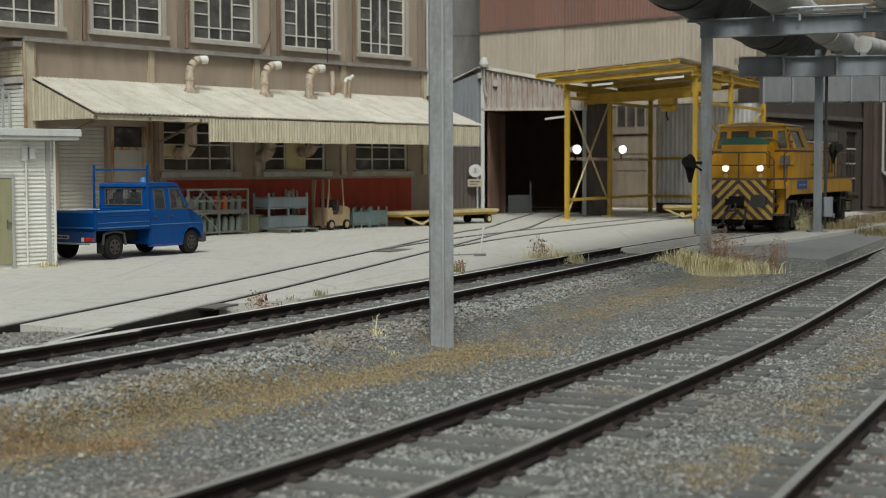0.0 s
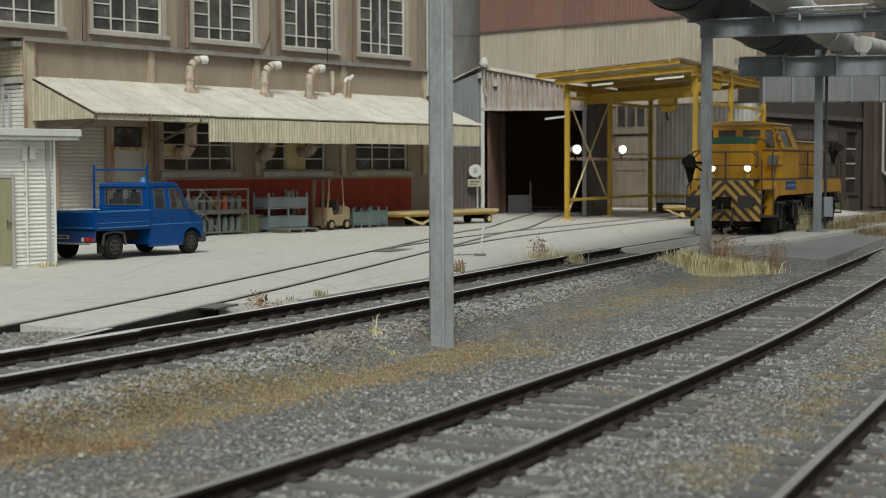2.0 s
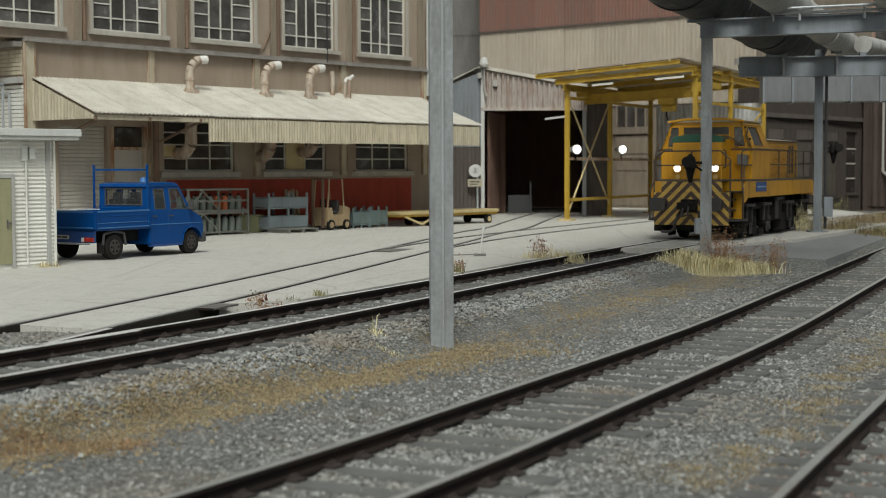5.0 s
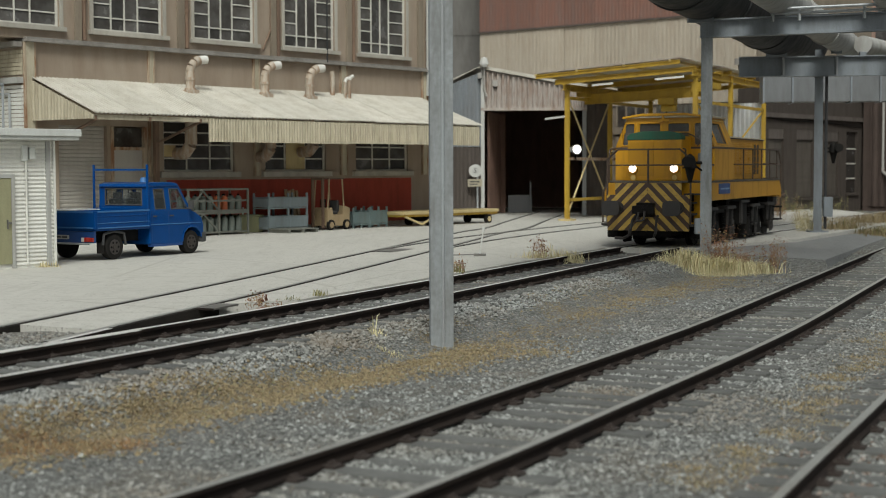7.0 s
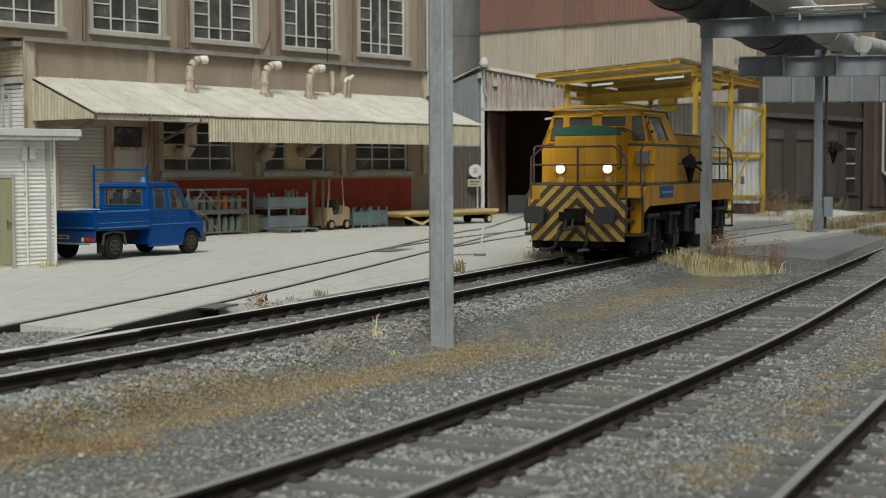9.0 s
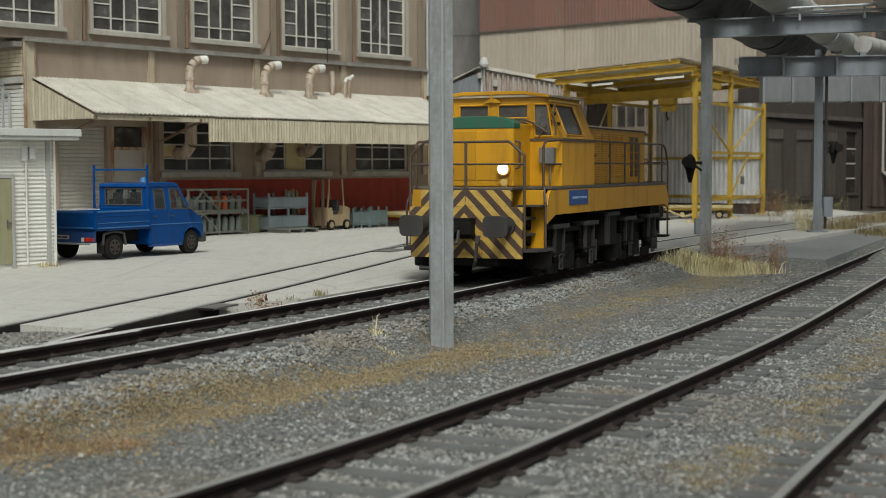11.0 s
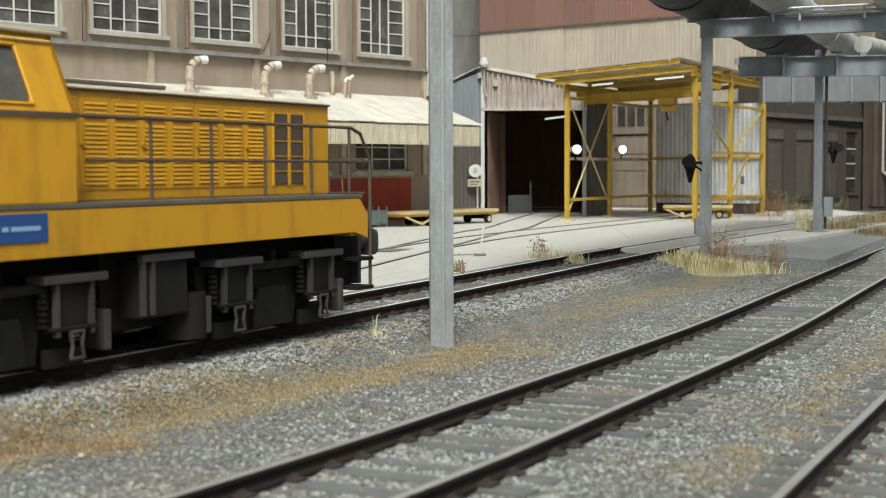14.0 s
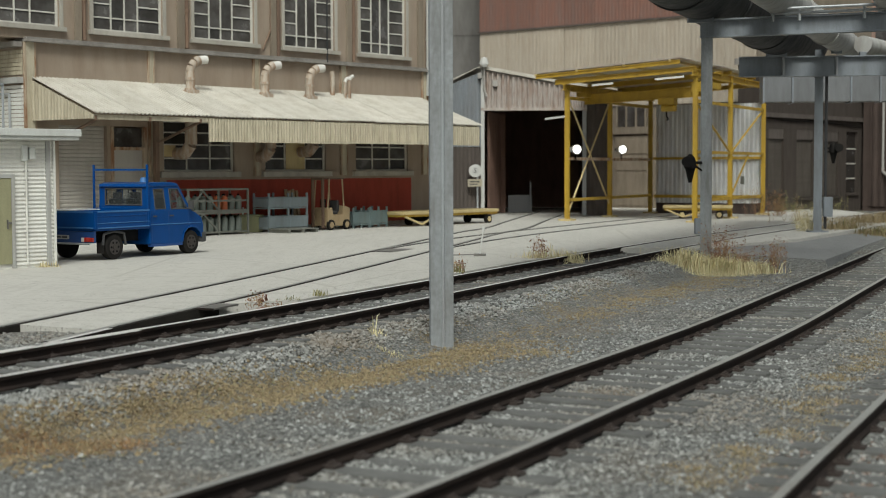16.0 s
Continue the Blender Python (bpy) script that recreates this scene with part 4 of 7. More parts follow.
def build_gantry():
    g = thing("crane_gantry", GANTRY, "yellow painted steel crane gantry with sheet roof over the track", "gantry")
    Y = Vector((0, 1, 0))
    for x in (0, 5.4):
        for y in (0, 5.0, 10.5):
            top = 5.55 if x == 0 else 6.0
            p = part("post", ibeam(Mesh(), (x, y, 0), (x, y, top), 0.17, 0.17, Y, 0.022), "yellow_steel", g)
            part("foot_plate", Mesh().box(x - 0.28, x + 0.28, y - 0.28, y + 0.28, -0.02, 0.05), "yellow_pale", p)
        for z in ((0.83, 2.52, 5.0) if x == 0 else (0.83, 2.75, 4.75)):
            part("side_rail", Mesh().box(x - 0.05, x + 0.05, 0, 10.5, z - 0.06, z + 0.06), "yellow_steel" if z != 2.52 else "rusty", g)
        part("runway_beam", ibeam(Mesh(), (x, -0.4, 5.42 if x == 0 else 5.85), (x, 10.9, 5.42 if x == 0 else 5.85), 0.2, 0.26), "yellow_steel", g)
    for a, b in (((0, 0.1, 0.3), (0, 4.9, 5.0)), ((0, 0.1, 5.0), (0, 4.9, 0.6))):
        part("tie_rod", Mesh().tube(a, b, 0.04, 6), "yellow_pale", g)
    for a, b in (((5.4, 0.1, 4.7), (5.4, 4.9, 2.8)), ((5.4, 5.1, 2.75), (5.4, 10.3, 4.7)), ((5.4, 5.1, 0.9), (5.4, 8.0, 2.75))):
        part("tie_rod", Mesh().tube(a, b, 0.045, 6), "yellow_steel", g)
    # roof
    slope = lambda x: 5.98 + (x + 1.25) * 0.068
    n = 7
    for i in range(n):
        y0 = -0.5 + i * 1.68
        part("roof_sheet", Mesh().add([(x, y, slope(x) + dz) for x in (-1.25, 4.95) for y in (y0, y0 + 1.66) for dz in (0, 0.035)], [(0, 1, 3, 2), (4, 6, 7, 5), (0, 4, 5, 1), (2, 3, 7, 6), (0, 2, 6, 4), (1, 5, 7, 3)]), "roof_sheet" if i % 3 else "grey_sheet", g)
    for y in (-0.45, 3.2, 6.9, 10.9):
        part("roof_beam", ibeam(Mesh(), (-1.2, y, slope(-1.2) - 0.13), (4.9, y, slope(4.9) - 0.13), 0.12, 0.16), "yellow_steel", g)
        part("main_beam", ibeam(Mesh(), (-0.4, y + 0.15, 5.62), (5.5, y + 0.15, 5.98), 0.16, 0.2), "yellow_steel", g)
    for x in (-1.2, 0.6, 2.6, 4.5):
        part("purlin", Mesh().box(x - 0.05, x + 0.05, -0.5, 11.2, slope(x) - 0.1, slope(x) - 0.004), "yellow_pale", g)
    # travelling beam with hoist
    part("crane_beam", ibeam(Mesh(), (-0.1, 2.2, 5.02), (5.4, 2.2, 5.25), 0.2, 0.42), "yellow_steel", g, "yellow travelling crane beam")
    part("end_carriage", Mesh().box(-0.2, 0.2, 1.5, 2.9, 5.1, 5.3), "yellow_steel", g, bevel=0.02)
    part("end_carriage", Mesh().box(5.2, 5.6, 1.5, 2.9, 5.3, 5.55), "yellow_steel", g, bevel=0.02)
    h = part("hoist", Mesh().box(3.2, 3.9, 1.95, 2.45, 4.72, 5.0).tube((3.3, 2.2, 4.6), (3.9, 2.2, 4.6), 0.16, 12), "yellow_steel", g, bevel=0.02)
    part("hook", Mesh().path([(3.5, 2.2, 4.5), (3.5, 2.2, 4.25), (3.58, 2.2, 4.15), (3.5, 2.2, 4.08)], 0.03, 6), "gear", h)
    part("motor_box", Mesh().box(4.6, 5.2, 2.0, 2.5, 5.2, 5.6), "yellow_steel", g, bevel=0.03)
    for a, b in ((0.7, 1.6), (3.4, 4.6)):
        part("tube_lamp", Mesh().tube((a, 1.0, 5.5 + a * 0.06), (b, 1.0, 5.5 + b * 0.06), 0.04, 8), "tube_glow", g)
    # galvanised end wall
    for i in range(3):
        part("wall_sheet", Mesh().corrugated(0.2 + i * 1.72, 0.2 + (i + 1) * 1.72 - 0.02, 0.48, 5.1, 10.75, 0.215, 0.06), "silver", g, "galvanised ribbed wall sheets")
    part("wall_rail", Mesh().box(0.1, 5.4, 10.6, 10.69, 2.52, 2.64), "yellow_steel", g)
    part("wall_rail", Mesh().box(0.1, 5.4, 10.6, 10.69, 0.72, 0.86), "yellow_steel", g)
    part("wall_base", Mesh().box(0.2, 5.3, 10.78, 10.95, -0.02, 0.6), "dark_wall", g)
    part("switch_box", Mesh().box(5.25, 5.36, 7.2, 7.45, 1.4, 1.75), "crate", g)


build_gantry()


def build_floodlight(x, y, z):
    f = thing("floodlight", pose(x, y, z, 0, 0, 8), "round lit floodlight in a dark housing on the gantry", "floodlight", "floodlights on the gantry")
    part("housing", Mesh().tube((0, 0.38, 0.02), (0, 0.1, 0), 0.12, 16, 0.2).tube((0, 0.1, 0), (0, -0.02, 0), 0.205, 20).box(-0.25, -0.1, 0.15, 0.3, -0.1, 0.1), "lamp_grey", f, smooth=True)
    part("lens", Mesh().tube((0, -0.02, 0), (0, -0.035, 0), 0.165, 20), "flood_glow", f)
    part("bracket", Mesh().path([(-0.3, 0.2, 0), (0.3, 0.2, 0)], 0.03, 6).path([(0, 0.2, -0.2), (0, 0.2, -0.42)], 0.03, 6), "gear_light", f)


build_floodlight(5.53, 59.05, 2.9)
build_floodlight(7.98, 63.6, 2.95)


def build_trolley(at, L, w, label, wheel=0.17):
    t = thing("flat_trolley", at, label, "trolley", "flat trolleys")
    part("deck", Mesh().box(0, L, -w / 2, w / 2, 0.44, 0.56), "yellow_pale", t, "faded yellow deck", bevel=0.02)
    part("frame", Mesh().box(0.05, L - 0.05, -w / 2 + 0.05, w / 2 - 0.05, 0.36, 0.44), "yellow_steel", t)
    part("drawbar", Mesh().path([(0.1, -w / 2 + 0.1, 0.4), (0.85, -w / 2 - 0.15, 0.08), (1.9, -w / 2 + 0.1, 0.38)], 0.04, 6), "yellow_pale", t)
    for x in (L * 0.28, L - 0.55):
        for s in (-1, 1):
            p = part("wheel", Mesh().tube((x, s * (w / 2 - 0.05), wheel + 0.0), (x, s * (w / 2 - 0.2), wheel), wheel, 18), "tyre", t, smooth=True)
            part("rim", Mesh().tube((x, s * (w / 2 - 0.04), wheel), (x, s * (w / 2 - 0.06), wheel), wheel * 0.6, 14), "yellow_pale", p)
        part("axle_block", Mesh().box(x - 0.12, x + 0.12, -w / 2 + 0.2, w / 2 - 0.2, wheel, 0.37), "gear", t)


build_trolley(FRONT_WALL @ pose(-3.2, -1.6, -0.02, 0, 0, -1), 5.6, 1.3, "long flat yellow trolley beside the red wall")
build_trolley(pose(9.45, 61.2, -0.02, 0, 0, -12), 2.9, 1.2, "short flat yellow trolley standing under the gantry")


# ---------- pipe bridge ----------
def build_portal():
    b = thing("pipe_bridge", pose(0, 0, 0), "grey steel pipe bridge carrying fat pipes across the tracks", "pipe bridge")
    Y = Vector((0.25, 1, 0))
    for n, (x, y, z0, z1) in enumerate(((6.66, 36.2, -0.5, 5.4), (14.2, 33.6, -0.5, 5.6), (12.45, 47.5, -0.1, 6.0), (18.5, 46.5, -0.3, 5.9))):
        p = part("column", ibeam(Mesh(), (x, y, z0), (x, y, z1), 0.27, 0.25, Y, 0.035), "mast_paint" if n == 0 else "steel", b, "grey steel column")
        part("base_plate", Mesh().box(x - 0.3, x + 0.3, y - 0.3, y + 0.3, z0, z0 + 0.12), "steel", p)
    part("cross_beam", ibeam(Mesh(), (6.5, 36.25, 5.61), (14.4, 33.5, 5.66), 0.3, 0.46, t=0.04), "steel", b)
    part("cross_beam", ibeam(Mesh(), (9.8, 47.5, 5.44), (18.8, 46.4, 5.44), 0.34, 0.66, t=0.04), "steel", b)
    for x in (11.2, 12.9, 14.6):
        part("stiffener", Mesh().box(x - 0.03, x + 0.03, 47.5 - (x - 9.8) * 0.122 - 0.16, 47.5 - (x - 9.8) * 0.122 + 0.1, 5.15, 5.73), "steel_light", b)
    for o in (0.0, 0.11):
        part("service_pipe", Mesh().tube((8.1, 35.5 - o, 5.9 + o), (14.4, 33.3 - o, 5.95 + o), 0.035, 8), "steel_light", b, smooth=True)
    for x in (8.15, 8.75, 10.2):
        part("pipe_clip", Mesh().box(x - 0.03, x + 0.03, 36.25 - (x - 6.5) * 0.348 - 0.22, 36.25 - (x - 6.5) * 0.348 - 0.12, 5.72, 6.05), "steel_light", b)
    part("conduit", Mesh().tube((12.65, 47.3, 0.1), (12.65, 47.3, 5.2), 0.05, 8), "duct_dark", b)
    part("control_box", Mesh().box(12.55, 12.85, 47.1, 47.3, 0.5, 1.15), "steel", b, bevel=0.02)
    part("flange_box", Mesh().box(6.36, 6.5, 36.0, 36.2, 0.45, 0.85), "steel", b, bevel=0.02)


build_portal()


def build_pipe(name, a, b, r, mat, label, rings, saddles=()):
    a, b = Vector(a), Vector(b)
    p = thing(name, pose(0, 0, 0), label, "pipe", "pipes on the bridge")
    part("pipe", Mesh().tube(a, b, r, 40), mat, p, smooth=True)
    for k in rings:
        c = a.lerp(b, k)
        d = (b - a).normalized() * 0.05
        part("flange", Mesh().tube(c - d, c + d, r + 0.04, 40), mat, p, smooth=True)
    for k in saddles:
        c = a.lerp(b, k)
        part("saddle", Mesh().box(c.x - r * 0.35, c.x + r * 0.35, c.y - 0.1, c.y + 0.1, c.z - r - 0.06, c.z - r * 0.8), "steel", p)


build_pipe("fat_pipe", (2.2, 25.5, 6.75), (13.3, 53.0, 6.72), 0.92, "duct_dark", "fat sooty pipe running over the bridge", (0.12, 0.3, 0.46, 0.7), (0.385, 0.79))
build_pipe("lagged_pipe", (4.2, 25.5, 6.36), (14.9, 52.0, 6.33), 0.44, "duct_light", "pale lagged pipe running over the bridge", (0.2, 0.5, 0.7), (0.385, 0.81))
build_pipe("lagged_pipe", (7.2, 25.0, 6.35), (16.9, 51.5, 6.32), 0.42, "duct_light", "pale lagged pipe running over the bridge", (0.25, 0.5, 0.75), (0.37, 0.8))
build_pipe("vent_main", (14.0, 47.9, 6.2), (22.0, 60.0, 6.2), 0.3, "duct_light", "slim grey pipe running over the bridge", (0.4,), (0.0,))


def build_panel_duct():
    d = thing("panel_duct", pose(13.0, 58.2, 0, 0, 0, -5), "flat grey sheet-metal duct on a leg", "duct")
    for i in range(5):
        part("duct_panel", Mesh().box(i * 1.16, i * 1.16 + 1.13, 0, 1.0, 4.78, 5.82), "dull_duct", d, bevel=0.02)
        part("seam", Mesh().box(i * 1.16 - 0.02, i * 1.16 + 0.05, -0.03, 1.03, 4.74, 5.86), "steel", d)
    part("leg", Mesh().box(5.5, 5.7, 0.4, 0.6, -0.1, 4.78), "steel", d)
    

build_panel_duct()


def build_bracket_lamp(at, flip):
    s = thing("yard_lantern", at, "small dark lantern with cowl on a steel column", "lantern", "lanterns on the columns")
    part("arm", Mesh().path([(0, 0, 0), (flip * 0.32, -0.05, 0.0)], 0.035, 8).path([(0, 0, -0.2), (flip * 0.2, -0.05, -0.05)], 0.025, 6), "gear", s)
    part("lamp_body", Mesh().tube((flip * 0.3, -0.05, -0.14), (flip * 0.3, -0.05, 0.12), 0.17, 12, 0.12).tube((flip * 0.3, -0.05, -0.5), (flip * 0.3, -0.05, -0.14), 0.04, 12, 0.13), "gear", s, smooth=True)
    part("lamp_cap", Mesh().tube((flip * 0.3, -0.05, 0.12), (flip * 0.3, -0.05, 0.22), 0.12, 12, 0.03).tube((flip * 0.42, -0.1, 0.02), (flip * 0.42, -0.32, 0.02), 0.11, 12, 0.14), "gear_light", s, smooth=True)


build_bracket_lamp(pose(6.52, 36.05, 2.25), -1)
build_bracket_lamp(pose(12.6, 47.35, 2.75), 1)


def build_pole():
    p = thing("steel_mast", pose(-0.018, 20.75, 0, 0, 0, 4), "weathered grey steel mast standing in the gravel", "mast")
    part("face_plate", Mesh().box(-0.175, -0.005, -0.13, -0.09, -0.55, 9.5), "mast_paint", p, bevel=0.01)
    part("web", Mesh().box(-0.11, -0.06, -0.09, 0.12, -0.55, 9.5), "steel", p)
    part("edge_bead", Mesh().tube((0.012, -0.115, -0.55), (0.012, -0.115, 9.5), 0.024, 10), "steel_light", p, smooth=True)
    part("side_plate", Mesh().box(0.03, 0.165, -0.085, -0.045, -0.55, 9.5), "mast_paint", p, bevel=0.01)
    part("back_plate", Mesh().box(-0.175, 0.165, 0.12, 0.16, -0.55, 9.5), "steel", p, bevel=0.01)


build_pole()


# ---------- buildings closing the yard ----------
def build_office():
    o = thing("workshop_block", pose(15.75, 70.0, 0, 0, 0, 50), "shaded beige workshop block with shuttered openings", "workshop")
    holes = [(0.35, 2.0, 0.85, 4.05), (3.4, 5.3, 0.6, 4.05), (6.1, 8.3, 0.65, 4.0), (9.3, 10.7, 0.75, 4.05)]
    part("wall", wall_with_openings(0, 12, -0.5, 7.2, 0, 0.4, holes), "shaded_render", o)
    part("wall", Mesh().box(0, 0.4, 0.4, 1.5, -0.5, 7.2), "shaded_render", o)
    part("wall", Mesh().box(0.4, 12, 1.2, 1.5, -0.5, 7.2), "shaded_render", o)
    part("roof", Mesh().box(-0.2, 12.2, -0.15, 1.6, 7.2, 7.5), "ledge", o)
    part("ledge", Mesh().box(0, 12, -0.16, 0.0, 4.6, 4.82), "dark_sheet", o)
    for i, (a, b, c, d) in enumerate(holes):
        s = part("shutter" if i < 3 else "window", Mesh().box(a, b, 0.14, 0.2, c, d), "shaded_shutter" if i < 3 else "pane", o, "grey closed roller shutter" if i < 3 else "dark window")
        part("sill", Mesh().box(a - 0.08, b + 0.08, -0.1, 0.1, c - 0.14, c), "shaded_render", s)
        if i < 3:
            for k in range(20):
                z = c + 0.05 + k * 0.155
                if z < d - 0.5:
                    part("slat", Mesh().box(a + 0.04, b - 0.04, 0.115, 0.142, z, z + 0.13), "shaded_shutter", s)
            part("shutter_box", Mesh().box(a + 0.02, b - 0.02, 0.02, 0.14, d - 0.5, d), "dark_sheet", s)
        else:
            for z in (1.5, 2.3, 3.1):
                part("glazing_bar", Mesh().box(a, b, 0.1, 0.14, z, z + 0.06), "white_frame", s)
    part("cable", Mesh().path([(0.2, -0.05, 4.55), (3, -0.06, 4.45), (6, -0.06, 4.5), (11, -0.06, 4.3)], 0.03, 6), "gear", o)


build_office()


def build_dark_wing():
    d = thing("dark_wing", pose(23.0, 78.4, 0, 0, 0, -40), "dark brown sheeted wing behind the pipe bridge", "shed")
    part("wall", Mesh().box(0, 12, 0, 0.4, -0.5, 6.2), "dark_wall", d)
    part("sliding_door", Mesh().corrugated(0.4, 3.6, 0, 5.6, -0.06, 0.4, 0.06), "dark_wall", d, "dark brown sliding door")
    part("downpipe", Mesh().path([(1.2, -0.16, 6.1), (1.2, -0.16, 1.9), (1.6, -0.3, 1.6)], 0.07, 8), "lamp_grey", d)
    part("roof", Mesh().box(-0.2, 12.2, -0.3, 6, 6.2, 6.45), "dark_sheet", d)
    part("wall", Mesh().box(0, 0.4, 0.4, 6, -0.5, 6.2), "dark_wall", d)


build_dark_wing()


def build_far_block():
    f = thing("brick_block", pose(17.0, 86.0, 0, 0, 0, 12), "far pinkish brick block with dark windows", "factory")
    cols = [(2.2 + i * 2.5, 3.6 + i * 2.5) for i in range(9)]
    holes = [(a, b, z, z + 1.7) for a, b in cols for z in (6.6, 9.7, 12.6)]
    part("wall", wall_with_openings(0, 26, -0.5, 16, 0, 0.4, holes), "brick_far", f)
    part("roof", Mesh().box(-0.2, 26.2, -0.3, 10, 16, 16.4), "ledge", f)
    part("wall", Mesh().box(0, 0.4, 0.4, 10, -0.5, 16), "brick_far", f)
    for a, b, z, c in holes:
        w = part("window", Mesh().box(a, b, 0.15, 0.2, z, c), "pane", f)
        part("sill", Mesh().box(a - 0.1, b + 0.1, -0.1, 0.15, z - 0.14, z), "stone_sill", w)
    part("blue_sheet", Mesh().box(0.4, 1.1, -0.25, -0.05, 8.8, 13), "blue_sign", f, "blue sheet panel")


build_far_block()

# ---------- blue crew-cab pickup ----------
def build_truck():
    # x forward, y to the left, origin on the ground near the rear axle
    t = thing("crew_cab_pickup", pose(-8.5, 34.6, -0.02, 0, 0, 60), "blue crew-cab pickup lorry with drop-side bed", "pickup truck")
    W, X0 = 0.84, 1.13
    hexa = [(0, 1, 2, 3), (4, 7, 6, 5), (0, 4, 5, 1), (1, 5, 6, 2), (2, 6, 7, 3), (3, 7, 4, 0)]
    # cab: lower body, then pillars and roof that lean inward over the glass
    low = [(X0, 0.3), (X0, 1.14), (2.62, 1.13), (2.85, 1.06), (3.1, 0.92), (3.17, 0.74), (3.18, 0.45), (3.08, 0.42), (3.02, 0.56), (2.88, 0.66), (2.7, 0.69), (2.52, 0.66), (2.38, 0.56), (2.32, 0.27)]
    body = part("cab", Mesh().prism(low, -W, W), "blue", t, "blue painted crew cab", bevel=0.03)
    wy = lambda z: W - (z - 1.12) * 0.13
    for s in (-1, 1):
        def plate(*q):
            part("pillar", Mesh().add([(x, s * wy(z), z) for x, z in q] + [(x, s * (wy(z) - 0.05), z) for x, z in q], hexa), "blue", body, bevel=0.01)
        plate((X0, 1.12), (1.33, 1.12), (1.33, 1.74), (1.1, 1.74))
        plate((1.73, 1.12), (1.92, 1.12), (1.9, 1.74), (1.72, 1.74))
        plate((2.56, 1.12), (2.7, 1.1), (2.3, 1.74), (2.22, 1.74))
        plate((1.33, 1.66), (1.72, 1.66), (1.72, 1.74), (1.33, 1.74))
        plate((1.9, 1.66), (2.26, 1.66), (2.24, 1.74), (1.9, 1.74))
        plate((1.33, 1.12), (1.73, 1.12), (1.73, 1.17), (1.33, 1.17))
        plate((1.92, 1.12), (2.57, 1.12), (2.54, 1.16), (1.92, 1.16))
    for ya, yb, za, zb in ((-0.8, -0.6, 1.12, 1.74), (0.6, 0.8, 1.12, 1.74), (-0.6, 0.6, 1.12, 1.27), (-0.6, 0.6, 1.67, 1.74)):
        part("back_panel", Mesh().box(X0 - 0.015, X0 + 0.04, ya, yb, za, zb), "blue", body, bevel=0.01)
    part("roof", Mesh().prism([(1.06, 1.72), (1.1, 1.79), (1.3, 1.83), (2.0, 1.83), (2.2, 1.8), (2.32, 1.72)], -0.79, 0.79), "blue", body, bevel=0.03)
    for s in (-1, 1):
        for q in ([(1.34, 1.17), (1.72, 1.17), (1.71, 1.66), (1.34, 1.66)], [(1.92, 1.16), (2.55, 1.15), (2.25, 1.66), (1.91, 1.66)]):
            g = part("side_window", Mesh().add([(x, s * (wy(z) - 0.015), z) for x, z in q] + [(x, s * (wy(z) - 0.022), z) for x, z in q], hexa), "car_glass", body)
            m = Mesh()
            for (xa, za), (xb, zb) in zip(q, q[1:] + q[:1]):
                m.tube((xa, s * (wy(za) - 0.004), za), (xb, s * (wy(zb) - 0.004), zb), 0.014, 6)
            part("window_seal", m, "plastic_dark", g)
        out = lambda a, c: sorted((s * (W + a), s * (W + c)))
        part("quarter_bar", Mesh().tube((2.24, s * 0.815, 1.16), (2.13, s * 0.76, 1.66), 0.016, 6), "plastic_dark", body)
        part("door_gap", Mesh().box(1.82, 1.832, *out(0.003, -0.01), 0.36, 1.12).box(1.2, 1.212, *out(0.003, -0.01), 0.36, 1.12).box(2.56, 2.57, *out(0.003, -0.01), 0.72, 1.12), "blue_sign", body)
        part("waist_line", Mesh().box(1.15, 3.05, *out(0.012, 0.0), 0.775, 0.8), "blue_edge", body, bevel=0.005)
        for hx in (1.24, 1.86):
            part("door_handle", Mesh().box(hx, hx + 0.12, *out(0.03, 0.0), 0.98, 1.01), "plastic_dark", body)
        part("mirror", Mesh().box(2.5, 2.57, *out(0.06, 0.2), 1.14, 1.36).tube((2.55, s * (W - 0.02), 1.15), (2.54, s * (W + 0.08), 1.2), 0.02, 6), "plastic_dark", body, bevel=0.02)
        part("sill", Mesh().box(1.16, 2.34, *out(0.006, -0.1), 0.24, 0.3), "blue_sign", body)
        part("wheel_arch", Mesh().path([(2.33, s * (W + 0.004), 0.32), (2.39, s * (W + 0.004), 0.55), (2.53, s * (W + 0.004), 0.665), (2.7, s * (W + 0.004), 0.7), (2.88, s * (W + 0.004), 0.665), (3.03, s * (W + 0.004), 0.55), (3.08, s * (W + 0.004), 0.42)], 0.022, 6), "blue", body)
        part("headlight", Mesh().box(3.1, 3.18, *sorted((s * 0.45, s * 0.78)), 0.62, 0.78), "ivory", body, bevel=0.02)
        part("wheel_well", Mesh().box(2.34, 3.06, *sorted((s * 0.3, s * 0.58)), 0.28, 0.72), "black", body)
    part("rear_window", Mesh().box(X0 + 0.008, X0 + 0.018, -0.6, 0.6, 1.27, 1.67), "car_glass", body)
    rs = Mesh()
    for p, q in (((-0.6, 1.27), (0.6, 1.27)), ((0.6, 1.27), (0.6, 1.67)), ((0.6, 1.67), (-0.6, 1.67)), ((-0.6, 1.67), (-0.6, 1.27))):
        rs.tube((X0 - 0.014, *p), (X0 - 0.014, *q), 0.018, 6)
    part("window_seal", rs, "plastic_dark", body)
    part("windscreen", Mesh().add([(x + d, y, z + d) for d in (0.0, 0.01) for x, y, z in ((2.68, -0.76, 1.12), (2.68, 0.76, 1.12), (2.3, 0.7, 1.73), (2.3, -0.7, 1.73))], hexa), "car_glass", body)
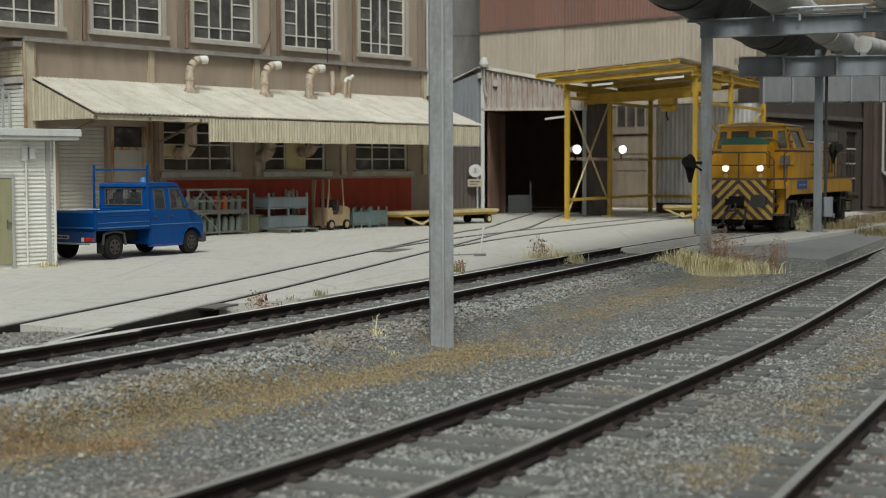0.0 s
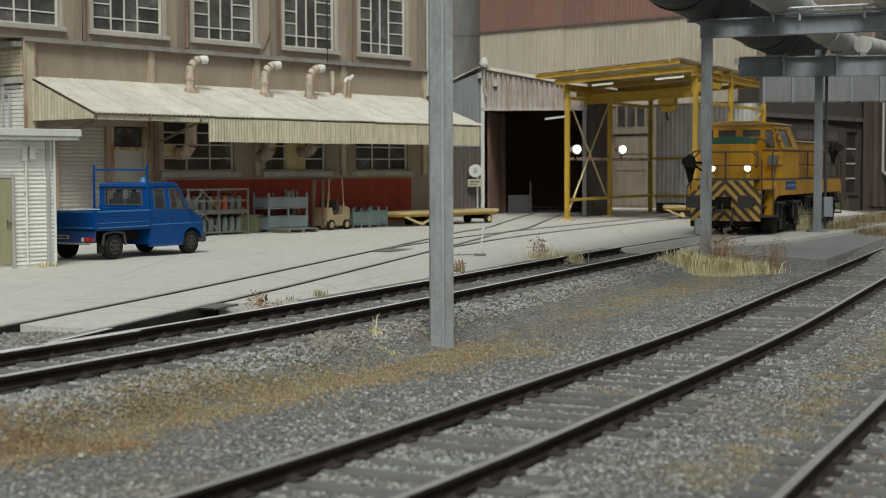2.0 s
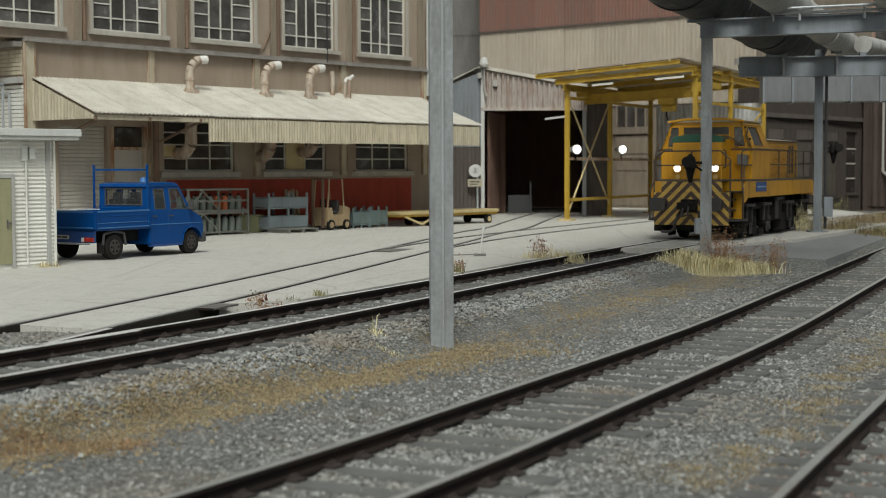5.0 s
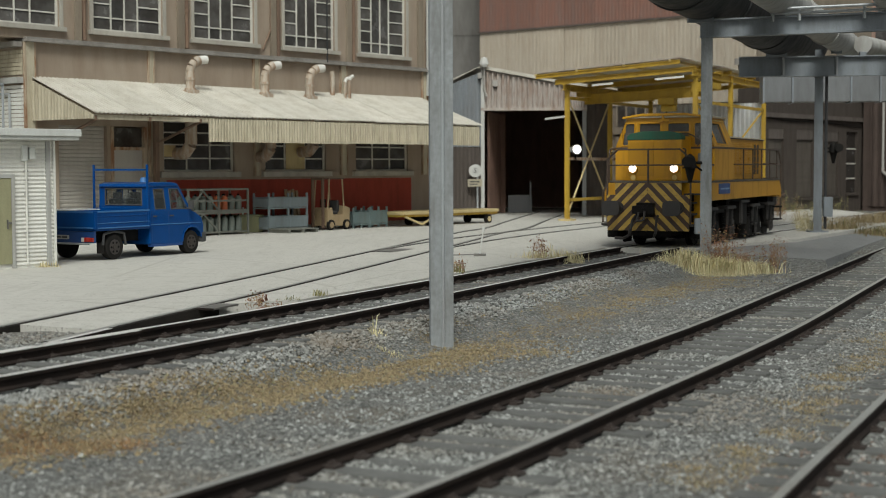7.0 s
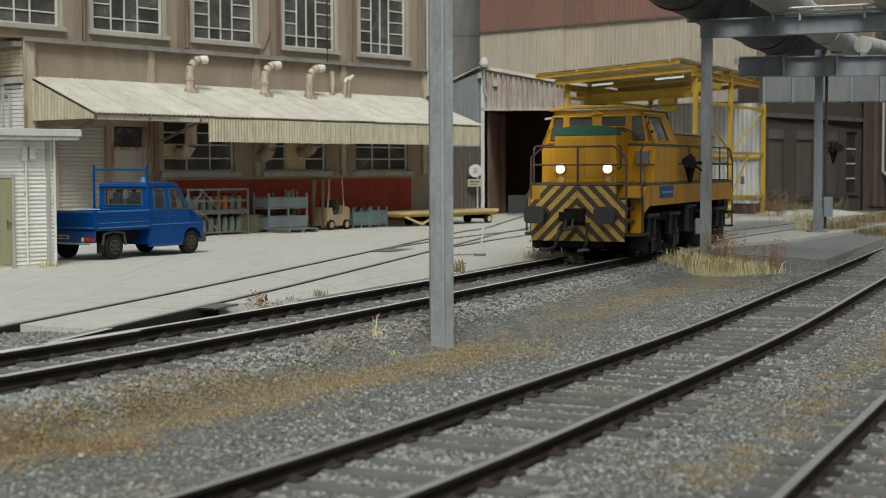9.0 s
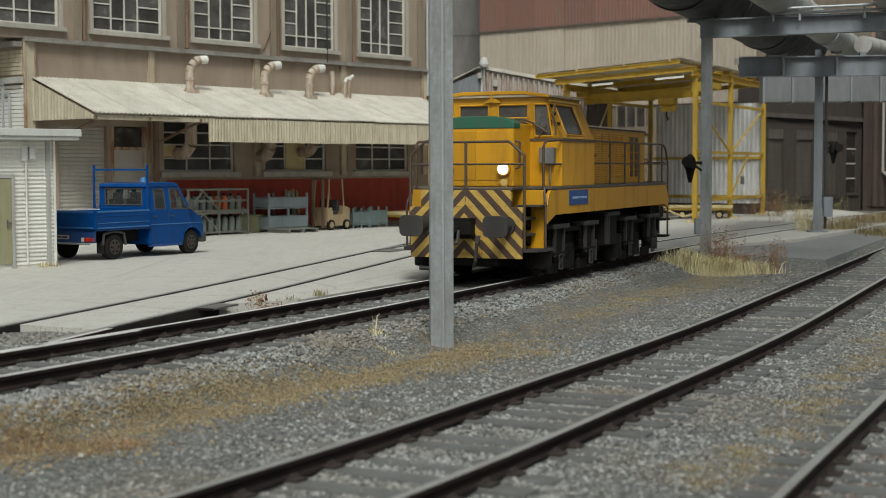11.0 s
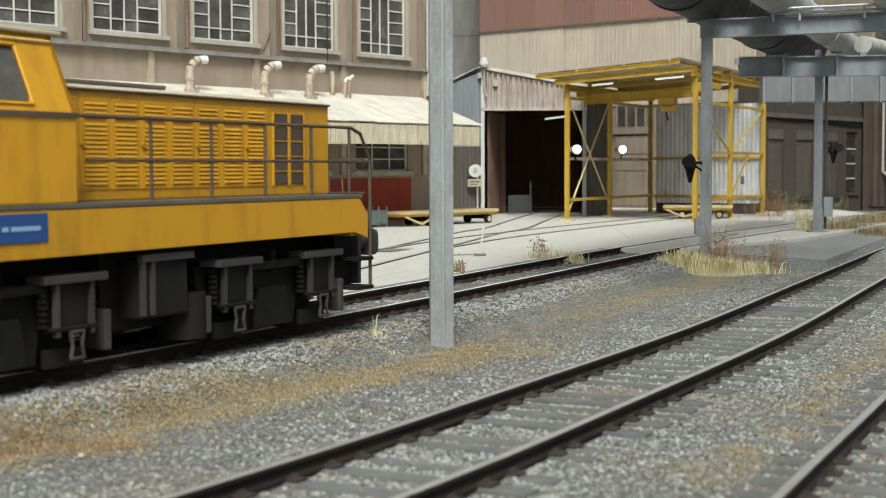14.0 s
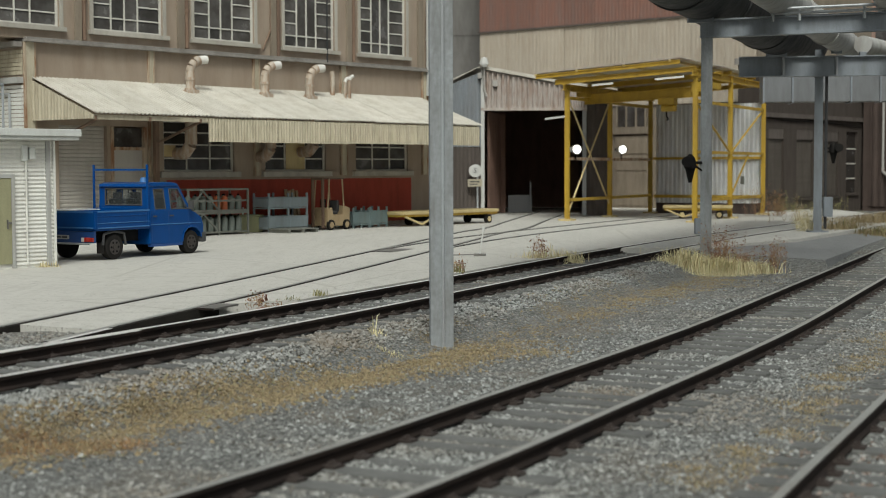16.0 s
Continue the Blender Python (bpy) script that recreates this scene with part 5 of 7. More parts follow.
    for sx in (1.42, 2.05):
        for y in (-0.42, 0.42):
            part("seat", Mesh().box(sx - 0.12, sx, y - 0.24, y + 0.24, 1.1, 1.42).box(sx - 0.1, sx - 0.02, y - 0.13, y + 0.13, 1.42, 1.58), "plastic_dark", body, bevel=0.03)
    part("steering_wheel", Mesh().path([(2.3 + 0.05 * math.sin(k * 0.628), 0.4 + 0.19 * math.cos(k * 0.628), 1.2 + 0.17 * math.sin(k * 0.628)) for k in range(11)], 0.016, 6), "plastic_dark", body)
    part("bumper", Mesh().box(3.1, 3.26, -W - 0.02, W + 0.02, 0.28, 0.54), "plastic_dark", t, "dark plastic bumper", bevel=0.04)
    # bed
    part("bed_floor", Mesh().box(-0.8, 1.09, -W - 0.03, W + 0.03, 0.7, 0.77), "blue", t, bevel=0.01)
    part("bed_lining", Mesh().box(-0.78, 1.07, -W, W, 0.772, 0.8), "blue_sign", t)
    for s in (-1, 1):
        out = lambda a, c: sorted((s * (W + a), s * (W + c)))
        d = part("drop_side", Mesh().box(-0.8, 1.09, *out(0.05, 0.015), 0.75, 1.17), "blue", t, bevel=0.008)
        for z, w, m in ((0.77, 0.016, "blue_edge"), (0.885, 0.01, "blue_edge"), (1.05, 0.008, "blue"), (1.155, 0.022, "blue_edge")):
            part("side_rib", Mesh().box(-0.78, 1.07, *out(0.062, 0.05), z - w, z + w), m, d, bevel=0.005)
        for x in (-0.79, 1.06):
            part("latch_post", Mesh().box(x, x + 0.035, *out(0.066, 0.05), 0.75, 1.17), "blue", d)
    d = part("tailgate", Mesh().box(-0.84, -0.8, -W - 0.05, W + 0.05, 0.75, 1.17), "blue", t, bevel=0.008)
    for z, w in ((0.78, 0.014), (1.15, 0.02)):
        part("side_rib", Mesh().box(-0.853, -0.84, -W, W, z - w, z + w), "blue_edge", d)
    part("headboard", Mesh().box(1.05, 1.085, -W - 0.01, W + 0.01, 0.8, 1.2), "blue", t)
    part("white_sheet", Mesh().box(-0.7, 0.35, 0.05, 0.8, 1.17, 1.192), "ivory", t, "white board lying on the bed")
    # ladder rack before the cab's back
    rk = Mesh()
    for s in (-1, 1):
        rk.box(0.99, 1.035, s * 0.875 - 0.024, s * 0.875 + 0.024, 0.78, 2.27)
    rk.box(0.99, 1.035, -0.85, 0.85, 2.12, 2.165)
    part("ladder_rack", rk, "blue", t, "blue steel ladder rack", bevel=0.006)
    part("beacon", Mesh().tube((1.75, -0.1, 1.82), (1.75, -0.1, 1.95), 0.11, 12, 0.07), "blue_edge", t, "blue roof beacon", smooth=True)
    # chassis, lamps, wheels
    part("chassis", Mesh().box(-0.75, 2.4, -0.45, 0.45, 0.4, 0.68), "black", t)
    part("rear_panel", Mesh().box(-0.78, -0.7, -W + 0.04, W - 0.02, 0.42, 0.69), "blue_sign", t, "dark blue rear panel", bevel=0.01)
    part("number_plate", Mesh().box(-0.795, -0.78, -0.02, 0.46, 0.5, 0.6), "sign_white", t, "pale plate with dark bars")
    part("plate_bar", Mesh().box(-0.799, -0.795, 0.04, 0.2, 0.53, 0.57).box(-0.799, -0.795, 0.24, 0.4, 0.53, 0.57), "plastic_dark", t)
    part("rear_bar", Mesh().tube((-0.8, -0.7, 0.4), (-0.8, 0.7, 0.4), 0.025, 8), "steel_light", t)
    for s in (-1, 1):
        l = part("tail_lamp", Mesh().box(-0.82, -0.77, *sorted((s * 0.52, s * 0.8)), 0.45, 0.55), "tail_red", t, bevel=0.01)
        part("reversing_lens", Mesh().box(-0.828, -0.82, *sorted((s * 0.45, s * 0.53)), 0.45, 0.55), "ivory", l)
        part("mudguard", Mesh().path([(-0.48, s * 0.8, 0.36), (-0.44, s * 0.8, 0.62), (-0.1, s * 0.8, 0.68), (0.24, s * 0.8, 0.62), (0.3, s * 0.8, 0.34)], 0.032, 6), "plastic_dark", t)
        part("mud_flap", Mesh().box(-0.5, -0.475, *sorted((s * 0.62, s * 0.82)), 0.16, 0.42), "tyre", t)
    for x in (-0.1, 2.7):
        for s in (-1, 1):
            w = part("wheel", Mesh().tube((x, s * 0.62, 0.3), (x, s * 0.82, 0.3), 0.3, 28), "tyre", t, smooth=True, bevel=0.03)
            part("rim", Mesh().tube((x, s * 0.815, 0.3), (x, s * 0.828, 0.3), 0.18, 20).tube((x, s * 0.828, 0.3), (x, s * 0.845, 0.3), 0.065, 12), "hub", w, smooth=True)
            for q in range(6):
                part("bolt", Mesh().tube((x + 0.12 * math.cos(q * 1.047), s * 0.826, 0.3 + 0.12 * math.sin(q * 1.047)), (x + 0.12 * math.cos(q * 1.047), s * 0.834, 0.3 + 0.12 * math.sin(q * 1.047)), 0.028, 6), "black", w)


build_truck()


# ---------- loose things along the wall ----------
def WALL(x, out, rz=0.0):
    return FRONT_WALL @ pose(x, -out, -0.02, 0, 0, rz)


def build_gas_rack():
    r = thing("cylinder_rack", WALL(-12.75, 1.5), "two-tier steel rack holding gas cylinders", "rack")
    W, D, H = 2.55, 0.9, 1.52
    for x in (0, W / 2, W):
        for y in (0, D):
            part("post", Mesh().box(x - 0.03, x + 0.03, y - 0.03, y + 0.03, 0, H), "crate", r)
    for z in (0.1, 0.72, 0.8, 1.12, H - 0.03):
        part("rail", Mesh().box(0, W, -0.035, 0.0, z - 0.03, z + 0.03), "crate", r)
        part("rail", Mesh().box(0, W, D, D + 0.035, z - 0.03, z + 0.03), "crate", r)
    for z in (0.08, 0.76):
        part("shelf", Mesh().box(0, W, 0, D, z - 0.02, z + 0.02), "crate", r)
    for a, b in (((0.05, 0.85), (0.6, 1.45)), ((0.6, 1.45), (1.2, 0.85)), ((0.05, 0.15), (0.6, 0.7)), ((0.6, 0.7), (1.2, 0.15))):
        part("lattice_bar", Mesh().tube((a[0], -0.02, a[1]), (b[0], -0.02, b[1]), 0.03, 6), "crate", r)
    rng = random.Random(4)
    for z in (0.1, 0.78):
        for i in range(8):
            for j in range(2):
                x, y = 0.2 + i * 0.305, 0.24 + j * 0.4
                g = thing("gas_cylinder", r.matrix_basis @ pose(x, y, z), "orange gas cylinder standing in the rack" if z > 0.5 and i in (4, 5) else "grey-green gas cylinder standing in the rack", "gas cylinder", "cylinders in the rack")
                part("bottle", Mesh().tube((0, 0, 0), (0, 0, 0.42), 0.11, 14).tube((0, 0, 0.42), (0, 0, 0.5), 0.11, 14, 0.05), "gas_orange" if z > 0.5 and i in (4, 5) else "gas_grey", g, smooth=True)
                part("valve", Mesh().tube((0, 0, 0.5), (0, 0, 0.56), 0.03, 8), "gear", g)


build_gas_rack()


def build_mesh_crate(at, L, H, mat, label):
    c = thing("stacking_crate", at, label, "crate", "crates along the wall")
    part("floor", Mesh().box(0, L, 0, 0.8, 0.1, 0.14), mat, c)
    for x in (0.03, L / 2, L - 0.03):
        for y in (0.03, 0.77):
            part("post", Mesh().box(x - 0.03, x + 0.03, y - 0.03, y + 0.03, 0, H + 0.14), mat, c)
    for y in (0.0, 0.78):
        for k, a in enumerate((0.06, L / 2 + 0.03)):
            part("side_panel", Mesh().box(a, a + L / 2 - 0.09, y, y + 0.02, 0.16, H - 0.04), mat, c)
        part("top_rail", Mesh().box(0, L, y - 0.01, y + 0.03, H - 0.04, H), mat, c)
    for x in (0, L - 0.02):
        part("end_panel", Mesh().box(x, x + 0.02, 0.06, 0.74, 0.16, H - 0.04), mat, c)


build_mesh_crate(WALL(-9.25, 1.5), 1.86, 0.55, "crate_blue", "grey-blue steel stacking crate on the ground")
build_mesh_crate(FRONT_WALL @ pose(-9.25, -1.5, 0.67), 1.86, 0.5, "crate_blue", "grey-blue steel stacking crate on top of another")
build_mesh_crate(WALL(-5.0, 1.4), 0.88, 0.58, "crate_teal", "teal steel crate against the red wall")
build_mesh_crate(WALL(-4.1, 1.4), 0.95, 0.62, "crate_teal", "teal steel crate against the red wall")


def build_simple_things():
    p = thing("pallet", WALL(-9.3, 2.45), "grey pallet lying before the crates", "pallet")
    for i in range(5):
        part("board", Mesh().box(0, 1.5, i * 0.2, i * 0.2 + 0.15, 0.11, 0.14), "crate", p)
    for x in (0.05, 0.7, 1.35):
        part("block", Mesh().box(x, x + 0.1, 0, 0.95, 0.0, 0.11), "crate", p)
    g = thing("storage_box", WALL(-10.25, 1.0), "faded green storage box by the rack", "box")
    part("body", Mesh().box(0, 1.2, 0, 0.7, 0, 0.55), "green_box", g, bevel=0.03)
    part("lid", Mesh().box(-0.02, 1.22, -0.02, 0.72, 0.552, 0.6), "green_box", g, bevel=0.02)
    part("lifting_eye", Mesh().path([(0.55, 0.3, 0.6), (0.55, 0.3, 0.85)], 0.03, 6), "sign_white", g)
    k = thing("plank_stack", WALL(-7.2, 0.35), "pale planks leaning upright at the wall", "planks")
    for i in range(4):
        part("plank", Mesh().box(i * 0.17, i * 0.17 + 0.12, 0.0, 0.05, 0, 1.45 - 0.05 * (i % 2)), "wood", k, at=pose(0, 0, 0, -8, 0, 0))
    # forklift
    f = thing("forklift", WALL(-6.65, 1.75), "small tan forklift truck parked by the wall", "forklift")
    f.scale = (0.86, 0.9, 0.9)
    part("body", Mesh().prism([(0.0, 0.15), (1.25, 0.15), (1.3, 0.85), (0.9, 0.95), (0.85, 0.6), (0.3, 0.6), (0.25, 0.88), (0.0, 0.85)], 0, 0.85), "forklift", f, bevel=0.03)
    part("seat", Mesh().box(0.35, 0.8, 0.2, 0.65, 0.6, 0.75).box(0.75, 0.87, 0.2, 0.65, 0.7, 1.15), "plastic_dark", f, bevel=0.04)
    for x, y in ((0.02, 0.05), (0.02, 0.8), (0.98, 0.05), (0.98, 0.8)):
        part("guard_post", Mesh().tube((x, y, 0.8), (x + (0.12 if x < 0.5 else -0.1), y, 2.0), 0.03, 6), "forklift", f)
    part("guard_roof", Mesh().box(0.1, 0.95, 0.02, 0.83, 1.98, 2.03), "brown_pipe", f)
    for y in (0.15, 0.7):
        part("mast", Mesh().box(-0.2, -0.1, y - 0.04, y + 0.04, 0.1, 2.05), "brown_pipe", f)
        part("fork", Mesh().box(-1.0, -0.1, y - 0.05, y + 0.05, 0.06, 0.1), "gear", f)
    part("mast_bar", Mesh().box(-0.2, -0.12, 0.15, 0.7, 1.95, 2.05), "brown_pipe", f)
    part("control", Mesh().box(0.12, 0.2, 0.3, 0.55, 0.85, 1.2), "gear", f)
    for x in (0.15, 1.05):
        for y in (0.0, 0.85):
            w = part("wheel", Mesh().tube((x, y - 0.06, 0.2), (x, y + 0.06, 0.2), 0.2, 18), "tyre", f, smooth=True)
            part("rim", Mesh().tube((x, y - 0.07, 0.2), (x, y - 0.06, 0.2), 0.12, 12), "forklift", w)
    # speed board on the door post
    b = thing("speed_board", pose(1.45, 63.9, 0), "round white board with the figure 5 above a small plate", "sign")
    part("disc", Mesh().tube((0, 0, 2.03), (0, 0.04, 2.03), 0.29, 28), "sign_white", b, smooth=True)
    part("ring", Mesh().tube((0, -0.01, 2.03), (0, 0.0, 2.03), 0.15, 20), "sign_white", b)
    part("pin", Mesh().tube((0.1, 0.05, 0.0), (0.1, 0.05, 2.3), 0.04, 8), "steel_light", b)
    part("plate", Mesh().box(-0.33, 0.31, -0.01, 0.03, 1.32, 1.66), "plate_tan", b, "tan plate with dark bars")
    part("plate_bar", Mesh().box(-0.24, 0.2, -0.016, -0.01, 1.52, 1.57).box(-0.24, 0.1, -0.016, -0.01, 1.41, 1.45), "plastic_dark", b)
    cu = bpy.data.curves.new("figure", "FONT")
    cu.body, cu.size, cu.align_x, cu.align_y, cu.extrude = "5", 0.3, "CENTER", "CENTER", 0.004
    cu.materials.append(M["plastic_dark"])
    fig = new("figure", cu)
    fig.parent, fig.matrix_basis = b, pose(0, -0.018, 2.03, 90, 0, 0)
    # lamp over the shed corner
    l = thing("wall_lamp", pose(1.86, 64.2, 6.35), "white wall lamp with bracket on the shed corner", "lamp")
    part("hood", Mesh().tube((0, 0, 0.45), (0, -0.05, 0.72), 0.22, 14, 0.12), "sign_white", l, smooth=True)
    part("bulb", Mesh().tube((0, -0.05, 0.3), (0, -0.03, 0.46), 0.13, 12, 0.16), "ivory", l, smooth=True)
    part("bracket", Mesh().path([(0, 0.1, 0.5), (0, 0.15, -0.6), (0.1, 0.1, -1.0)], 0.05, 8), "lamp_grey", l)
    part("connection_box", Mesh().box(-0.28, -0.1, 0.0, 0.2, -0.2, 0.05).box(0.38, 0.62, 0.1, 0.25, -0.55, -0.28), "lamp_grey", l, bevel=0.02)
    # hand lever of the points
    v = thing("point_lever", pose(0.9, 35.0, -0.02), "pale hand lever of the points on its base", "points lever")
    part("base", Mesh().box(-0.15, 0.15, -0.1, 0.1, 0, 0.06), "iron", v, bevel=0.01)
    part("lever", Mesh().tube((0, 0, 0.05), (0.09, 0, 0.62), 0.018, 8).tube((0.085, 0, 0.6), (0.1, 0, 0.72), 0.035, 8), "sign_white", v)
    part("rod", Mesh().tube((-0.9, 0.02, 0.02), (0, 0.02, 0.04), 0.015, 6), "iron", v)
    # cover plates set in the yard
    for x, y, a, b in ((-1.35, 37.6, 1.5, 0.7), (-3.55, 22.3, 0.8, 0.35)):
        c = thing("cover_plate", pose(x, y, -0.018, 0, 0, 70), "dark iron cover plate set in the paving", "cover plate", "cover plates")
        part("plate", Mesh().box(-a / 2, a / 2, -b / 2, b / 2, -0.02, 0.006), "iron", c)
        part("rim", Mesh().box(-a / 2 - 0.04, -a / 2, -b / 2, b / 2, -0.02, 0.008), "rail_side", c)
    # check rails in the crossing
    c = thing("check_rail", pose(0, 0, 0), "bright check rails at the crossing of the points", "rail")
    for line, off, lo, hi in ((main_line(15.5, 19), -0.66, 15.5, 19), (SHED_LINE, 0.86, 16.8, 19.2)):
        fr = [q for q in frames_of(line, off, 0) if lo <= q[0].y <= hi]
        r = part("rail", Mesh().ribbon(RAIL, fr), "rail_side", c)
        part("rail_head", Mesh().ribbon(HEAD, fr), "rail_bright", r)


build_simple_things()


# ---------- ballast, grass and weeds ----------
def scatter(name, pts, sizes, material, label, category, seed):
    """Small faceted stones as one object."""
    rng = np.random.default_rng(seed)
    n = len(pts)
    base = np.array([(1, 0, 0), (-1, 0, 0), (0, 1, 0), (0, -1, 0), (0, 0, 1), (0, 0, -1)], float)
    fac = np.array([(0, 2, 4), (2, 1, 4), (1, 3, 4), (3, 0, 4), (2, 0, 5), (1, 2, 5), (3, 1, 5), (0, 3, 5)])
    v = base[None] * (0.6 + 0.7 * rng.random((n, 6, 1))) + rng.normal(0, 0.14, (n, 6, 3))
    ang = rng.random(n) * 6.283
    c, s = np.cos(ang)[:, None], np.sin(ang)[:, None]
    v = np.stack([v[..., 0] * c - v[..., 1] * s, v[..., 0] * s + v[..., 1] * c, v[..., 2] * 0.75], -1)
    v = v * sizes[:, None, None] + np.array(pts)[:, None, :]
    f = (fac[None] + (np.arange(n) * 6)[:, None, None]).reshape(-1, 3)
    me = bpy.data.meshes.new(name)
    me.from_pydata(v.reshape(-1, 3).tolist(), [], f.tolist())
    me.materials.append(M[material])
    return tagged(new(name, me), label, category, kind="stuff")


def along(line, width, count, seed, gap=None, y_max=60):
    rng = np.random.default_rng(seed)
    fr = [q for q in frames_of(line) if 6 < q[0].y < y_max]
    out = []
    w = np.array([1 / max(8, p.y) ** 1.1 for p, s in fr])
    pick = rng.choice(len(fr), count, p=w / w.sum())
    off = rng.normal(0, width * 0.55, count)
    for k, o in zip(pick, off):
        p, s = fr[k]
        q = p + s * o + Vector((s.y, -s.x, 0)) * rng.uniform(-0.3, 0.3)
        out.append((q.x, q.y, o))
    return out


def build_ballast():
    rng = np.random.default_rng(2)
    pts, size = [], []
    for line, z, n, w, ymax in ((main_line(8, 40), -0.185, 60000, 1.7, 38.5), (FRONT, LOW - 0.195, 62000, 2.2, 42), (THIRD, LOW - 0.19, 16000, 1.6, 30)):
        for x, y, o in along(line, w, n, int(rng.integers(99)), y_max=ymax):
            if line[0].y == 8 and o < -0.95 and y > 22.3:
                continue
            if line[0].y == 8 and o < -1.1 and y > 20.2:
                continue
            if abs(abs(o) - 0.7525) < 0.1 or y < 8:
                continue
            g = ground_z(x, y)
            h = max(g, z - max(0, abs(o) - 1.3) * (0.37 if line[0].y == 8 else 0.22))
            pts.append((x, y, h + rng.uniform(-0.02, 0.012)))
            size.append(rng.uniform(0.014, 0.034))
    for k in range(20000):
        y = 9 + 32 * rng.random() ** 1.5
        x = main_x(y) + 1.2 + rng.random() * 9.5
        if y > 37:
            continue
        pts.append((x, y, ground_z(x, y) + 0.004))
        size.append(rng.uniform(0.008, 0.02))
    dust, dsize = [], []
    for x, y, o in along(THIRD, 1.7, 9000, 77, y_max=30):
        if abs(abs(o) - 0.7525) > 0.09 and y > 8:
            dust.append((x, y, LOW - 0.185 - max(0, abs(o) - 1.3) * 0.22 + rng.uniform(-0.02, 0.012)))
            dsize.append(rng.uniform(0.014, 0.034))
    scatter("rusty_ballast", dust, np.array(dsize), "rust_dust", "rust-stained ballast stones round the sunken track", "ballast", 8)
    scatter("ballast", pts, np.array(size), "ballast", "loose grey crushed-stone ballast round the sleepers", "ballast", 6)


build_ballast()


def points_gravel():
    """Gravel between the rails where the paving ends."""
    inner = [(p.x, p.y) for p, q in frames_of(SHED_LINE, -0.62) if p.y < 19.6]
    outer = [(p.x, p.y) for p, q in frames_of(main_line(10, 19.6), -1.105)]
    ob = part("ballast_bed", slab([(-12, 8)] + [(-6.8, 16)] + inner + outer[::-1] + [(outer[0][0] - 2, 8)], -0.4, -0.09), "ground")
    tagged(ob, "gravel filling round the points", "ballast", kind="structure")
    rng = np.random.default_rng(15)
    pts = []
    for k in range(7000):
        y = rng.uniform(14.5, 22.6)
        x = main_x(y) - 0.85 - abs(rng.normal(0, 1.1))
        if x < -8 or (y > 19.3 and x < main_x(y) - 1.3):
            continue
        pts.append((x, y, (-0.086 if y < 19.4 else -0.14) + rng.uniform(-0.015, 0.01)))
    scatter("gravel", pts, rng.uniform(0.014, 0.034, len(pts)), "ballast", "loose stones round the points", "gravel", 16)
    pts = []
    for k in range(15000):
        y = 11 + 27 * rng.random() ** 1.25
        r = rng.uniform(0.85, 1.75)
        d = (main_x(y + 0.2) - main_x(y - 0.2)) / 0.4
        x = main_x(y) + r * math.hypot(1, d)
        pts.append((x, y, max(ground_z(x, y), -0.19 - max(0, r - 1.38) * 0.38) + rng.uniform(-0.014, 0.014)))
    scatter("ballast", pts, rng.uniform(0.016, 0.038, len(pts)), "ballast", "grey ballast shoulder of the running track", "ballast", 17)


points_gravel()


def beds():
    """Raised ballast beds under the sleepers."""
    for line, z, lo, hi, name in ((main_line(-20, 38.4), 0.0, -1.1, 1.9, "ballast_bed"), (FRONT, LOW, -1.9, 1.9, "ballast_bed"), (THIRD, LOW, -1.7, 1.7, "ballast_bed")):
        if z == 0.0:
            shape = [(lo, -0.75), (2.45, -0.75), (2.3, -0.56), (1.38, -0.21), (lo, -0.205)]
        else:
            shape = [(lo - 0.3, -0.36), (hi + 0.3, -0.36), (hi - 0.5, -0.205), (max(lo, -1.4), -0.205)]
        m = Mesh().ribbon(shape, frames_of(line, 0, z))
        tagged(part(name, m, "ground"), "grey ballast bed carrying the sleepers", "ballast", kind="structure")


beds()


def blades(name, spots, material, label, seed, kind="stuff", category="grass"):
    """Grass as thin bent blades. spots: (x, y, radius x, radius y, count, low, high, lean)."""
    rng = np.random.default_rng(seed)
    vs, fs = [], []
    for x, y, rx, ry, n, lo, hi, lean in spots:
        for k in range(n):
            px, py = x + rng.normal(0, rx * 0.5), y + rng.normal(0, ry * 0.5)
            h = lo + (hi - lo) * rng.random() ** 1.7
            a = rng.random() * 6.283
            l = abs(rng.normal(0, lean)) * h
            w = 0.004 + h * 0.009
            z = PAVE(px, py)
            ca, sa = math.cos(a), math.sin(a)
            i = len(vs)
            vs += [(px - sa * w, py + ca * w, z), (px + sa * w, py - ca * w, z), (px + ca * l * 0.35 - sa * w * 0.8, py + sa * l * 0.35 + ca * w * 0.8, z + h * 0.6), (px + ca * l * 0.35 + sa * w * 0.8, py + sa * l * 0.35 - ca * w * 0.8, z + h * 0.6), (px + ca * l, py + sa * l, z + h * (1 - 0.3 * lean))]
            fs += [(i, i + 1, i + 3, i + 2), (i + 2, i + 3, i + 4)]
    me = bpy.data.meshes.new(name)
    me.from_pydata(vs, [], fs)
    me.materials.append(M[material])
    return tagged(new(name, me), label, category, kind=kind)


def PAVE(x, y):
    r = right_of_main(x, max(5, min(60, y)))
    if (r < -1.1 and y > 22.3) or (y > 43 and 1 < r < 2.5):
        return -0.03
    return ground_z(x, y) - 0.01


